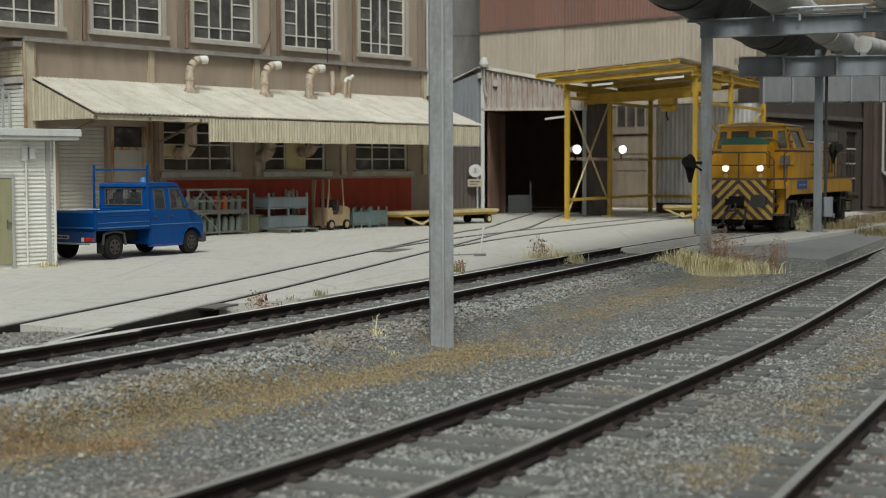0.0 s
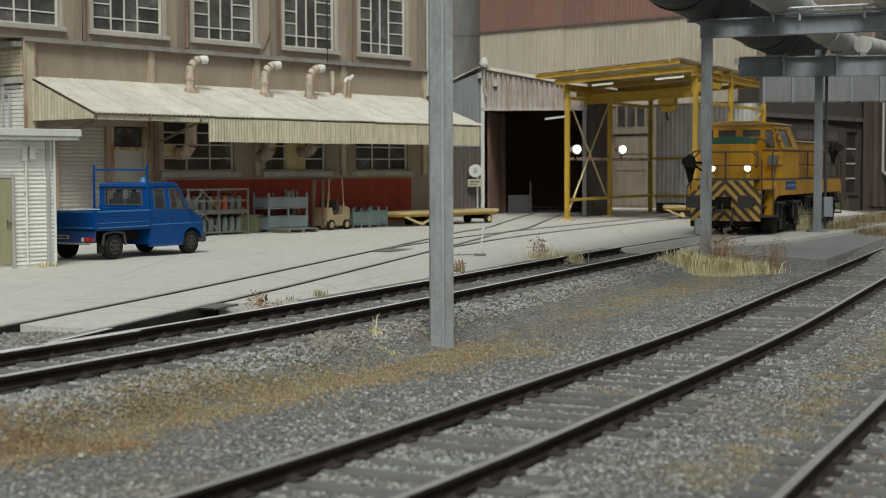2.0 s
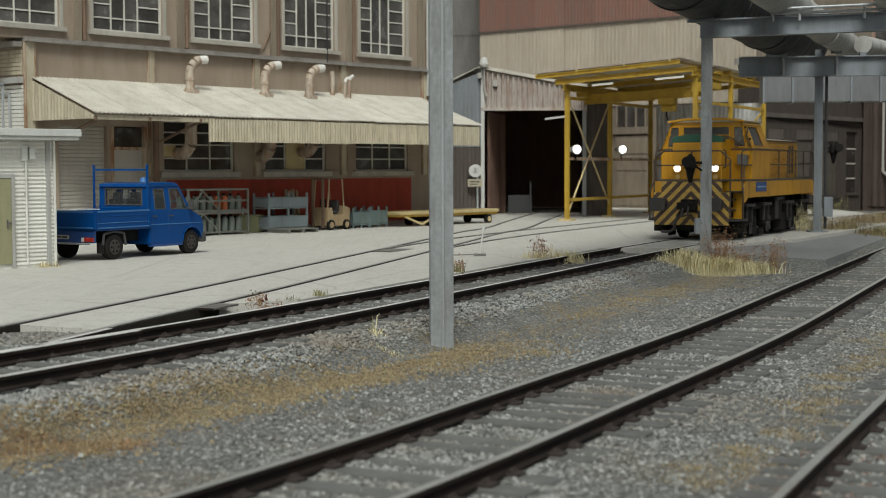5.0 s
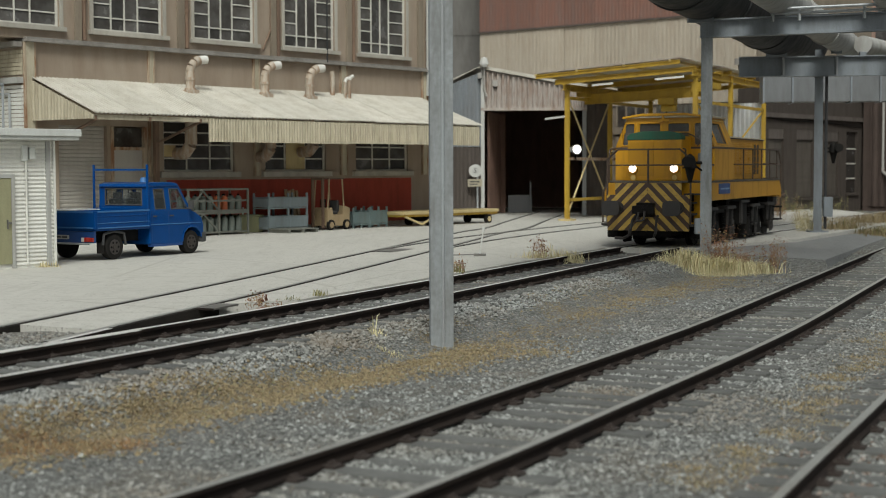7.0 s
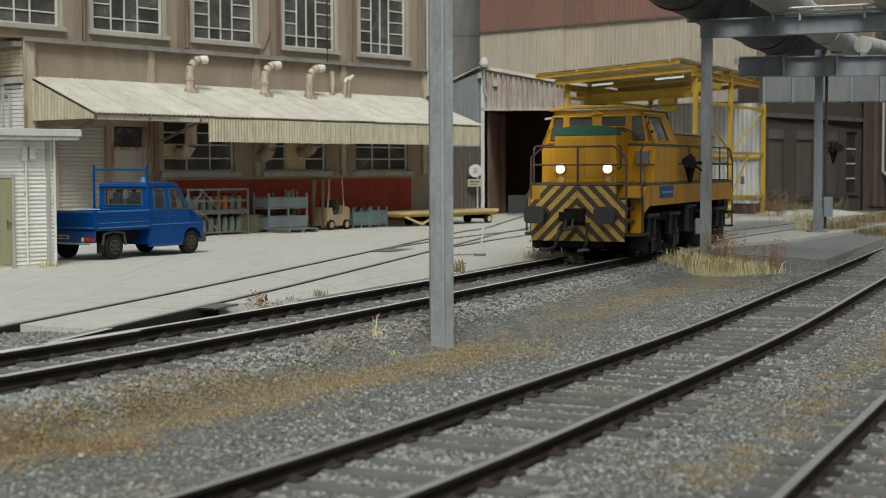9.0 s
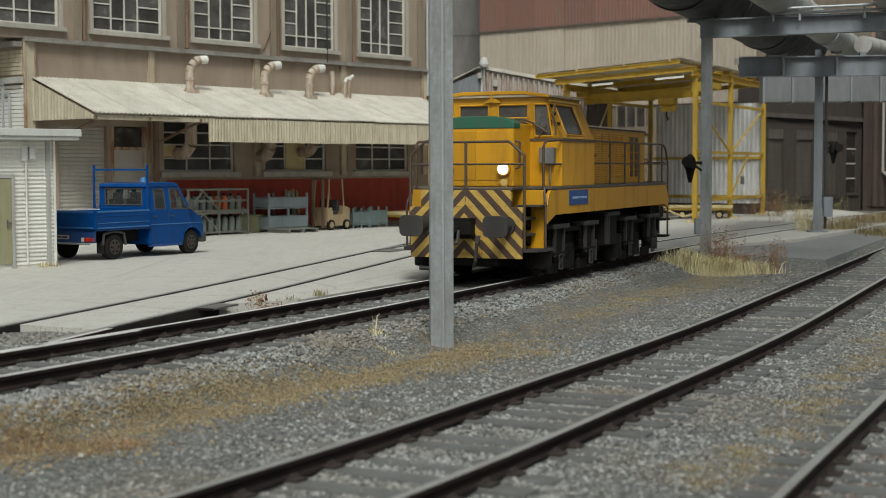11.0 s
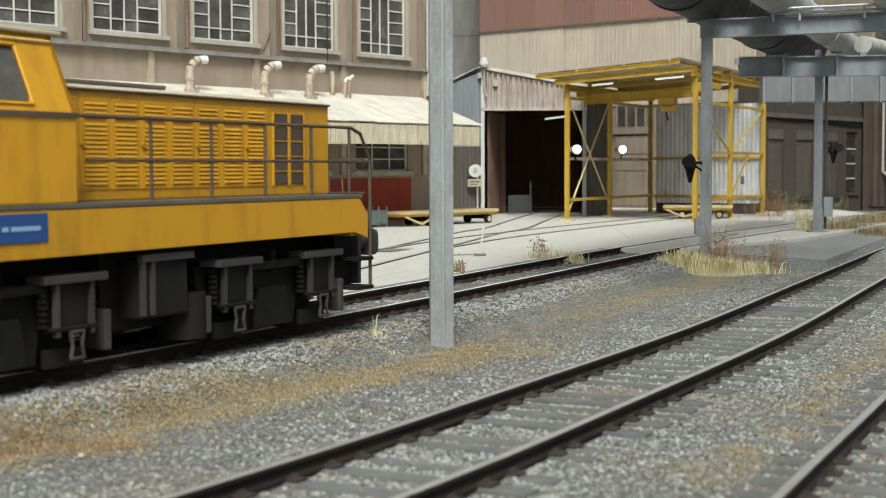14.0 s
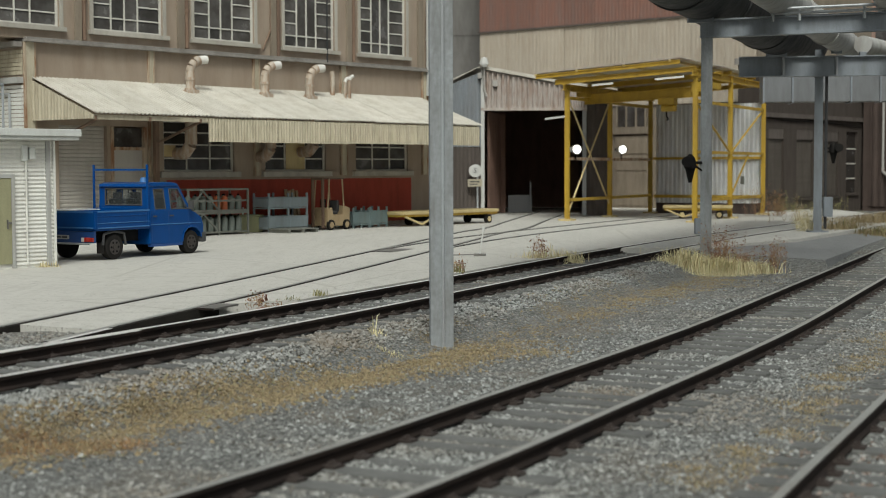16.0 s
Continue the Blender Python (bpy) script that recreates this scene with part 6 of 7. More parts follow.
def leafy(name, spots, material, label, seed):
    """Dead weeds: branching thin stems with many small leaf flakes."""
    rng = np.random.default_rng(seed)
    vs, fs = [], []
    for x, y, rx, ry, n, h0, h1 in spots:
        for k in range(n):
            px, py = x + rng.normal(0, rx * 0.5), y + rng.normal(0, ry * 0.5)
            z, h = PAVE(px, py), rng.uniform(h0, h1)
            dx, dy = rng.normal(0, 0.16, 2)
            w = 0.006
            i = len(vs)
            vs += [(px - w, py, z), (px + w, py, z), (px + dx * h, py + dy * h, z + h)]
            fs.append((i, i + 1, i + 2))
            for q in range(26):
                t = rng.uniform(0.25, 1.0)
                cx, cy, cz = px + dx * h * t + rng.normal(0, 0.05), py + dy * h * t + rng.normal(0, 0.05), z + h * t + rng.normal(0, 0.025)
                s = rng.uniform(0.008, 0.024)
                d = rng.normal(0, 1, (3, 3))
                i = len(vs)
                vs += [(cx + s * d[j, 0], cy + s * d[j, 1], cz + s * d[j, 2]) for j in range(3)]
                fs.append((i, i + 1, i + 2))
    me = bpy.data.meshes.new(name)
    me.from_pydata(vs, [], fs)
    me.materials.append(M[material])
    return tagged(new(name, me), label, "weeds", kind="stuff")


def build_plants():
    blades("dry_grass", [(6.6, 35.5, 0.8, 0.5, 1900, 0.1, 0.58, 0.8), (7.45, 35.4, 0.7, 0.45, 1100, 0.1, 0.45, 0.9), (5.75, 35.2, 0.5, 0.4, 600, 0.08, 0.28, 0.9), (6.7, 34.6, 0.9, 0.4, 1200, 0.04, 0.16, 1.2)], "dry_grass", "yellow dry grass tuft round the steel column", 21)
    blades("dry_grass", [(2.95, 34.6, 0.4, 0.3, 520, 0.12, 0.5, 0.5), (2.4, 34.2, 0.5, 0.25, 380, 0.08, 0.3, 0.7)], "dry_grass", "yellow dry grass tuft at the paving's edge", 22)
    blades("dry_grass", [(-2.0, 24.1, 0.2, 0.14, 90, 0.05, 0.18, 0.6), (0.35, 29.6, 0.16, 0.2, 90, 0.08, 0.32, 0.4), (-2.5, 23.4, 0.3, 0.1, 60, 0.03, 0.12, 0.8)], "green_weed", "small weed tufts growing beside the rail", 23)
    blades("dry_grass", [(-8.75, 31.5, 0.25, 0.12, 120, 0.06, 0.22, 0.8)], "dry_grass", "dry grass at the foot of the shed", 24)
    blades("dry_grass", [(-0.97, 20.2, 0.12, 0.1, 50, 0.05, 0.2, 0.8), (-1.0, 20.3, 0.05, 0.05, 4, 0.3, 0.5, 1.0), (-0.75, 19.6, 0.3, 0.2, 120, 0.03, 0.1, 1.0)], "dry_grass", "pale dry grass stalks in the gravel", 25)
    blades("dry_grass", [(14.8, 49.8, 1.9, 1.2, 2600, 0.15, 0.45, 1.1), (17.3, 51.4, 2.0, 1.6, 2800, 0.15, 0.5, 1.1), (19.8, 53.2, 2.0, 1.8, 2400, 0.15, 0.5, 1.1), (16.5, 56.5, 2.4, 2.4, 2600, 0.15, 0.6, 1.2), (20.0, 58.5, 2.4, 2.4, 2200, 0.15, 0.6, 1.2)], "brown_grass", "brown dry grass strip beside the road", 26)
    blades("dry_grass", [(15.2, 49.6, 1.6, 0.7, 500, 0.2, 0.6, 0.8), (18.3, 51.2, 1.8, 0.8, 500, 0.2, 0.6, 0.8)], "green_weed", "olive weeds in the dry strip beside the road", 28)
    leafy("green_bush", [(12.2, 48.2, 0.4, 0.35, 46, 0.35, 1.0)], "dry_grass", "pale green bush at the steel column", 27)
    leafy("dark_bush", [(14.3, 63.5, 0.7, 0.4, 50, 0.5, 1.6), (15.2, 64.0, 0.6, 0.4, 36, 0.3, 1.1)], "rust_weed", "dark scrub beside the ribbed gantry wall", 35)
    blades("dry_grass", [(6.55, 35.2, 0.75, 0.5, 900, 0.2, 0.66, 0.8), (7.5, 35.2, 0.6, 0.5, 500, 0.15, 0.5, 0.9)], "dry_grass", "fallen yellow grass round the steel column", 29)
    leafy("rusty_weed", [(6.95, 35.9, 0.45, 0.4, 60, 0.6, 1.25), (8.25, 35.5, 0.3, 0.3, 30, 0.5, 0.95), (7.5, 35.6, 0.35, 0.3, 24, 0.4, 0.75)], "rust_weed", "rusty brown dead weeds round the column", 31)
    leafy("rusty_weed", [(2.32, 34.3, 0.2, 0.2, 12, 0.25, 0.5)], "rust_weed", "rusty dead weed at the paving's edge", 32)
    leafy("rusty_weed", [(-2.78, 22.35, 0.25, 0.16, 26, 0.1, 0.26), (0.33, 29.6, 0.12, 0.1, 7, 0.15, 0.35)], "rust_weed", "rusty dead weed beside the rail", 33)
    leafy("dark_bush", [(16.4, 69.0, 0.7, 0.4, 40, 0.4, 1.3), (18.5, 70.5, 1.5, 0.5, 40, 0.3, 0.8)], "green_weed", "dark scrub at the foot of the workshop", 34)
    turf, rng = [], np.random.default_rng(9)
    strip = smooth_line([(-5.2, 11.2), (-4.35, 12.6), (-4.09, 13.05), (-3.64, 13.74), (-3.1, 14.56), (-2.42, 15.8), (-1.59, 17.05), (-0.76, 18.17), (0.12, 19.5), (0.79, 20.95), (2.56, 26.3), (3.63, 28.1), (5.06, 30.7), (6.7, 34.0)], 0.25)
    for p in strip:
        k = 0.55 + 0.45 * noise.noise((p.x * 0.9, p.y * 0.9, 5))
        far = 1.0 if p.y < 18 else (0.6 if p.y < 21 else (0.1 if p.y < 25 else 0.26))
        for q in range(5):
            turf.append((p.x + rng.normal(0, 0.24 if p.y < 20 else 0.55), p.y + rng.normal(0, 0.24), 0.3, 0.26, int(470 * max(0.2, k) * far), 0.02, 0.06, 1.3))
    tufts = [(x + rng.normal(0, 0.3), y + rng.normal(0, 0.26)) for x, y, *_ in turf for q in range(46 if y < 18 else (18 if y < 21 else 3))]
    scatter("ground_moss", [(x, y, ground_z(x, y) + 0.004) for x, y in tufts], rng.uniform(0.012, 0.034, len(tufts)), "moss", "ochre moss and dead litter on the gravel", "moss", 44)
    blades("dead_turf", turf, "brown_grass", "flat brown dead grass between the tracks", 41)
    more = []
    for p in smooth_line([(1.9, 11.4), (2.4, 11.9), (3.2, 13.7), (4.0, 15.4), (4.85, 17.05), (6.15, 20.2), (8.0, 24.0)], 0.3):
        more.append((p.x + rng.normal(0, 0.25), p.y + rng.normal(0, 0.3), 0.28, 0.28, int(300 * rng.random() + 170), 0.015, 0.055, 1.3))
    blades("dead_turf", more, "brown_grass", "flat brown dead grass between the near tracks", 42)
    blades("dead_turf", [(-3.85 + rng.normal(0, 0.4), 13.2 + rng.normal(0, 0.3), 0.32, 0.24, 330, 0.02, 0.06, 1.3) for _ in range(18)], "orange_moss", "ochre-coloured moss patch in the gravel", 43)


build_plants()

# ---------- locomotive ----------
WHEELSETS = []
loco = thing("diesel_locomotive", pose(0, 0, 0), "yellow centre-cab diesel shunting locomotive with lit headlights", "locomotive")


def build_locomotive():
    P = lambda *a, **k: part(*a, **k)
    # frame with side sills, cut up toward the ends
    for s in (-1, 1):
        y0, y1 = sorted((s * 1.36, s * 1.43))
        P("side_sill", Mesh().prism([(-5.36, 1.16), (-5.02, 1.25), (2.92, 1.23), (3.4, 1.07), (3.4, 1.4), (3.3, 1.62), (3.16, 1.72), (-5.14, 1.72), (-5.36, 1.5)], y0, y1), "loco_yellow", loco, bevel=0.012)
    P("frame", Mesh().box(-5.05, 3.3, -1.3, 1.3, 1.25, 1.62), "gear", loco)
    P("centre_sill", Mesh().box(-5.2, 3.85, -0.62, 0.62, 0.3, 1.25), "gear", loco)
    P("belly_pan", Mesh().box(-1.6, -0.3, -1.0, 1.0, 0.32, 1.25), "gear", loco)
    for s in (-1, 1):
        P("step_panel", Mesh().box(3.34, 3.38, *sorted((s * 0.6, s * 1.355)), 0.56, 1.715), "loco_yellow", loco, "yellow panel behind the corner steps", bevel=0.01)
    P("walkway", Mesh().box(-5.2, 3.2, -1.44, 1.44, 1.722, 1.775).box(3.205, 3.9, -0.94, 0.94, 1.724, 1.773), "sooty", loco, bevel=0.01)
    # end plates with warning stripes
    P("buffer_beam", Mesh().prism([(-1.13, 0.44), (1.13, 0.44), (1.15, 1.4), (-1.15, 1.4)], 0, 0.08, Matrix(((0, -1, 0, 3.97), (1, 0, 0, 0), (0, 0, 1, 0), (0, 0, 0, 1)))), "chevron", loco, "plate with yellow and brown warning stripes", bevel=0.01)
    P("apron", Mesh().box(3.88, 3.955, -0.92, 0.92, 1.404, 1.715), "chevron", loco, "upper plate with warning stripes", bevel=0.01)
    P("buffer_beam", Mesh().box(-5.64, -5.55, -1.15, 1.15, 0.5, 1.4), "gear_worn", loco, bevel=0.01)
    P("rear_platform", Mesh().box(-5.55, -5.3, -0.95, 0.95, 1.25, 1.4).box(-5.55, -5.1, -0.6, 0.6, 0.4, 1.25), "gear", loco)
    P("end_panel", Mesh().prism([(-5.3, 1.2), (-5.3, 1.5), (-5.12, 1.72), (-5.0, 1.72), (-5.0, 1.2)], -1.36, 1.36), "loco_yellow", loco)
    for x, sgn in ((3.975, 1), (-5.64, -1)):
        for y in (-0.84, 0.84):
            b = P("buffer", Mesh().tube((x, y, 1.06), (x + sgn * 0.34, y, 1.06), 0.125, 16).tube((x, y, 1.06), (x + sgn * 0.05, y, 1.06), 0.175, 16).tube((x + sgn * 0.3, y, 1.06), (x + sgn * 0.56, y, 1.06), 0.1, 14), "gear_worn", loco, smooth=True)
            head = [(0.245 * c * abs(c) ** -0.55 if abs(c) > 1e-6 else 0, 0.2 * q * abs(q) ** -0.55 if abs(q) > 1e-6 else 0) for c, q in ((math.cos(2 * math.pi * i / 24), math.sin(2 * math.pi * i / 24)) for i in range(24))]
            P("buffer_head", Mesh().prism([(y + u, 1.06 + w) for u, w in head], 0, 0.05, Matrix(((0, -sgn, 0, x + sgn * 0.56 + (0.05 if sgn > 0 else -0.05)), (1, 0, 0, 0), (0, 0, 1, 0), (0, 0, 0, 1)))), "gear_worn", b, bevel=0.012)
        k = P("coupling", Mesh().box(x, x + sgn * 0.3, -0.22, 0.22, 0.82, 1.2).tube((x + sgn * 0.2, 0, 1.0), (x + sgn * 0.55, 0, 1.0), 0.07, 8).box(x + sgn * 0.3, x + sgn * 0.42, -0.3, 0.3, 0.9, 1.12), "gear", loco, bevel=0.015)
        P("screw_link", Mesh().path([(x + sgn * 0.5, 0.08, 0.98), (x + sgn * 0.62, 0.1, 0.75), (x + sgn * 0.62, -0.1, 0.72), (x + sgn * 0.5, -0.08, 0.95)], 0.03, 6), "gear_worn", k)
        P("brake_hose", Mesh().path([(x + sgn * 0.05, -0.3, 0.85), (x + sgn * 0.3, -0.32, 0.72), (x + sgn * 0.42, -0.33, 0.5), (x + sgn * 0.35, -0.4, 0.32), (x + sgn * 0.2, -0.62, 0.24), (x + sgn * 0.18, -0.85, 0.25)], 0.042, 8), "gear_worn", loco, "grey rubber brake hose", smooth=True)
        P("brake_hose", Mesh().path([(x + sgn * 0.05, 0.3, 0.85), (x + sgn * 0.22, 0.32, 0.7), (x + sgn * 0.22, 0.3, 0.4), (x + sgn * 0.1, 0.22, 0.3)], 0.035, 8), "gear_worn", loco, smooth=True)
    P("tow_plate", Mesh().prism([(-0.36, 0.55), (0.36, 0.55), (0.32, 0.98), (0, 1.32), (-0.32, 0.98)], 0, 0.05, Matrix(((0, -1, 0, 4.022), (1, 0, 0, 0), (0, 0, 1, 0), (0, 0, 0, 1)))), "chevron", loco, bevel=0.008)
    # front hood
    hw = 0.76
    hood = [(-hw, 1.775), (hw, 1.775), (hw, 2.98), (-hw, 2.98)]
    face = lambda x: Matrix(((0, -1, 0, x), (1, 0, 0, 0), (0, 0, 1, 0), (0, 0, 0, 1)))
    fh = P("front_hood", Mesh().prism(hood, 0, 1.1, face(3.41)), "loco_yellow", loco, "yellow bonnet with two doors", bevel=0.03)
    P("hood_top", Mesh().prism([(-hw * 0.99, 2.982), (hw * 0.99, 2.982), (hw * 0.86, 3.04), (hw * 0.45, 3.09), (-hw * 0.45, 3.09), (-hw * 0.86, 3.04)], 0, 0.88, face(3.39)), "sooty", fh, bevel=0.02)
    P("green_band", Mesh().prism([(-hw - 0.012, 2.88), (hw + 0.012, 2.88), (hw + 0.012, 2.99), (hw * 0.88, 3.06), (hw * 0.45, 3.115), (-hw * 0.45, 3.115), (-hw * 0.88, 3.06), (-hw - 0.012, 2.99)], 0, 0.34, face(3.425)), "loco_green", fh, "green painted front edge of the bonnet", bevel=0.02)
    for y in (-0.375, 0.375):
        P("hood_door", Mesh().prism([(y - 0.36, 1.9), (y + 0.36, 1.9), (y + 0.36, 2.83), (y - 0.36, 2.83)], 0, 0.018, face(3.425)), "loco_yellow", fh, bevel=0.006)
    P("grab_handle", Mesh().path([(3.3, hw + 0.0, 2.12), (3.3, hw + 0.08, 2.14), (3.3, hw + 0.08, 2.62), (3.3, hw + 0.0, 2.65)], 0.022, 6), "rail_brown", fh)
    for y in (-0.58, 0.58):
        h = P("headlight", Mesh().tube((3.38, y, 2.11), (3.5, y, 2.11), 0.135, 20).tube((3.42, y, 1.86), (3.45, y, 1.86), 0.1, 16), "loco_yellow", loco, "round lit headlight", smooth=True)
        P("lens", Mesh().tube((3.5, y, 2.11), (3.52, y, 2.11), 0.105, 20), "head_glow", h)
        P("tail_lamp", Mesh().tube((3.45, y, 1.86), (3.462, y, 1.86), 0.07, 14), "loco_pale", h)
    # cab
    cx0, cx1 = 0.48, 2.52
    lw, tw, zb, zt = 1.42, 1.08, 2.68, 3.5
    lean = (lw - tw) / (zt - zb)
    P("cab_body", Mesh().box(cx0, cx1, -lw, lw, 1.775, zb), "loco_yellow", loco, bevel=0.02)
    P("cab_ledge", Mesh().box(cx0 - 0.01, cx1 + 0.01, -lw - 0.02, lw + 0.02, zb - 0.035, zb + 0.02), "rail_brown", loco)
    up = P("cab_upper", Mesh(), "loco_yellow", loco, "yellow upper cab with sloping sides and dusty windows")
    m = Mesh()
    wy = lambda z: lw - (z - zb) * lean

    def front_wall(x, d):
        zs = [zb, 2.74, 3.1, 3.36, zt]
        for za, zc in zip(zs, zs[1:]):
            # spans of solid wall between the openings at this height
            def spans():
                if za >= 3.36 or zc <= 2.74:
                    return [(-9, 9)]
                if zc <= 3.11:
                    return [(-9, -1.22), (-0.86, 0.86), (1.22, 9)]
                return [(-9, -1.12), (-0.84, -0.72), (-0.1, 0.1), (0.72, 0.84), (1.12, 9)]
            for a, c in spans():
                q = [(max(a, -wy(za)), za), (min(c, wy(za)), za), (min(c, wy(zc)), zc), (max(a, -wy(zc)), zc)]
                m.prism(q, 0, d, face(x))
    front_wall(cx1, 0.06)
    front_wall(cx0 + 0.06, 0.06)
    for s in (-1, 1):
        # sloping side with a window
        def pt(x, z, inn=0.0):
            return Vector((x, s * (wy(z) - inn), z))
        def quad(xa, xb, za, zc):
            vs = [pt(xa, za), pt(xb, za), pt(xb, zc), pt(xa, zc), pt(xa, za, 0.06), pt(xb, za, 0.06), pt(xb, zc, 0.06), pt(xa, zc, 0.06)]
            m.add(vs, [(0, 1, 2, 3), (4, 7, 6, 5), (0, 4, 5, 1), (1, 5, 6, 2), (2, 6, 7, 3), (3, 7, 4, 0)])
        quad(cx0, 1.06, zb, zt), quad(2.18, cx1, zb, zt), quad(1.06, 2.18, zb, 2.77), quad(1.06, 2.18, 3.37, zt)
        ring = [(1.06, 2.77), (2.18, 2.77), (2.18, 3.37), (1.06, 3.37)]
        g = Mesh().add([pt(*q, 0.03) for q in ring] + [pt(*q, 0.045) for q in ring], [(0, 1, 2, 3), (4, 7, 6, 5), (0, 4, 5, 1), (1, 5, 6, 2), (2, 6, 7, 3), (3, 7, 4, 0)])
        P("side_window", g, "cab_glass", up)
        f, seal = Mesh(), Mesh()
        for (xa, za), (xb, zc) in zip(ring, ring[1:] + ring[:1]):
            f.tube(pt(xa, za, -0.004), pt(xb, zc, -0.004), 0.022, 6)
            seal.tube(pt(1.62 + (xa - 1.62) * 0.95, 3.07 + (za - 3.07) * 0.91, 0.022), pt(1.62 + (xb - 1.62) * 0.95, 3.07 + (zc - 3.07) * 0.91, 0.022), 0.012, 6)
        for xa, za, dx, dz in ((1.06, 2.77, 1, 1), (2.18, 2.77, -1, 1), (2.18, 3.37, -1, -1), (1.06, 3.37, 1, -1)):
            tri = [(xa, za), (xa + dx * 0.1, za), (xa + dx * 0.03, za + dz * 0.03), (xa, za + dz * 0.1)]
            f.add([pt(*q, 0.004) for q in tri] + [pt(*q, 0.05) for q in tri], [(0, 1, 2, 3), (7, 6, 5, 4), (0, 4, 5, 1), (1, 5, 6, 2), (2, 6, 7, 3), (3, 7, 4, 0)])
        P("window_trim", f, "loco_yellow", up)
        P("window_seal", seal, "rail_brown", up)
        P("rain_strip", Mesh().tube(pt(0.55, 3.43, -0.02), pt(2.42, 3.43, -0.02), 0.02, 6), "loco_pale", up)
        for hz in (2.98, 3.18, 3.33):
            P("hinge", Mesh().box(2.38, 2.45, s * wy(hz) - 0.04, s * wy(hz) + 0.04, hz - 0.03, hz + 0.03), "gear_light", up)
        for x in (cx1, cx0 + 0.06):
            gl = [(s * 0.86, 2.74), (s * 1.22, 2.74), (s * 1.12, 3.36), (s * 0.84, 3.36)]
            P("end_window", Mesh().prism(gl, 0.02, 0.035, face(x)), "cab_glass", up)
            P("end_window", Mesh().prism([(s * 0.1, 3.1), (s * 0.72, 3.1), (s * 0.72, 3.36), (s * 0.1, 3.36)], 0.02, 0.035, face(x)), "cab_glass", up)
            if x == cx1:
                fr = Mesh()
                for ring in (gl, [(s * 0.1, 3.1), (s * 0.72, 3.1), (s * 0.72, 3.36), (s * 0.1, 3.36)]):
                    for (ya, za), (yb, zc) in zip(ring, ring[1:] + ring[:1]):
                        fr.tube((x + 0.005, ya, za), (x + 0.005, yb, zc), 0.02, 6)
                    for (pa, pb, pc) in ((ring[i - 1], ring[i], ring[(i + 1) % 4]) for i in range(4)):
                        u = (Vector(pa) - Vector(pb)).normalized() * 0.085
                        w = (Vector(pc) - Vector(pb)).normalized() * 0.085
                        pb = Vector(pb)
                        fr.prism([tuple(pb), tuple(pb + u), tuple(pb + (u + w) * 0.3), tuple(pb + w)], 0, 0.03, face(x))
                P("window_trim", fr, "loco_yellow", up)
    me = up.data
    tmp = data_of("cab_upper", m, M["loco_yellow"])
    up.data = tmp
    bpy.data.meshes.remove(me)
    P("cab_roof", Mesh().prism([(-1.16, 3.5), (1.16, 3.5), (1.16, 3.545), (0.62, 3.62), (-0.62, 3.62), (-1.16, 3.545)], 0, 2.2, face(cx1 + 0.08)), "loco_roof", loco, "pale dusty cab roof with overhang", bevel=0.02)
    P("roof_lip", Mesh().prism([(-1.18, 3.485), (-0.62, 3.555), (0.62, 3.555), (1.18, 3.485), (1.18, 3.545), (0.62, 3.628), (-0.62, 3.628), (-1.18, 3.545)], 0, 0.04, face(cx1 + 0.1)), "loco_yellow", loco, bevel=0.015)
    P("horn_bracket", Mesh().prism([(-0.16, 3.4), (0.16, 3.4), (0.16, 3.43), (0.03, 3.5), (-0.03, 3.5), (-0.16, 3.43)], 0, 0.05, face(cx1 + 0.06)).tube((cx1 + 0.08, -0.02, 3.42), (cx1 + 0.08, -0.02, 3.58), 0.03, 8), "loco_yellow", loco)
    P("wiper", Mesh().path([(cx1 + 0.03, 0.95, 2.72), (cx1 + 0.04, 1.12, 2.95)], 0.014, 6), "rail_brown", loco)
    P("exhaust_pipe", Mesh().path([(3.05, 0.66, 3.06), (2.8, 0.74, 3.06), (2.58, 0.84, 3.0), (2.55, 1.12, 2.82)], 0.02, 8), "sooty", loco)
    P("cable", Mesh().path([(2.56, 1.3, 3.34), (2.6, 1.26, 3.1), (2.56, 1.3, 2.95), (2.6, 1.32, 2.76)], 0.018, 6), "rail_brown", loco)
    P("junction_box", Mesh().box(2.53, 2.68, 1.0, 1.3, 2.22, 2.52).tube((2.6, 1.2, 1.8), (2.6, 1.2, 2.22), 0.02, 6), "grey_box", loco, "grey junction box", bevel=0.015)
    P("cab_seat", Mesh().box(1.0, 1.4, -0.3, 0.2, 1.8, 2.7).box(2.0, 2.3, -0.8, 0.8, 1.8, 2.75), "plastic_dark", loco, bevel=0.03)
    # rear hood with louvred doors
    rw, r0, r1, rz = 0.88, -5.22, 0.48, 3.0
    rh = P("rear_hood", Mesh().box(r0, r1, -rw, rw, 1.775, rz), "loco_yellow", loco, "yellow rear bonnet with louvred doors", bevel=0.02)
    P("hood_roof", Mesh().prism([(-rw - 0.03, rz), (rw + 0.03, rz), (rw + 0.01, rz + 0.02), (0.4, rz + 0.09), (-0.4, rz + 0.09), (-rw - 0.01, rz + 0.02)], 0, r1 - r0 + 0.06, face(r1)), "loco_roof", rh, "pale dusty bonnet roof", bevel=0.01)
    for s in (-1, 1):
        P("roof_gutter", Mesh().tube((r0 + 0.02, s * (rw + 0.025), rz - 0.005), (r1 - 0.02, s * (rw + 0.025), rz - 0.005), 0.018, 6), "rail_brown", rh)
    P("roof_vent", Mesh().box(-2.2, -0.3, -0.45, 0.45, rz + 0.09, rz + 0.14), "sooty", rh, bevel=0.015)
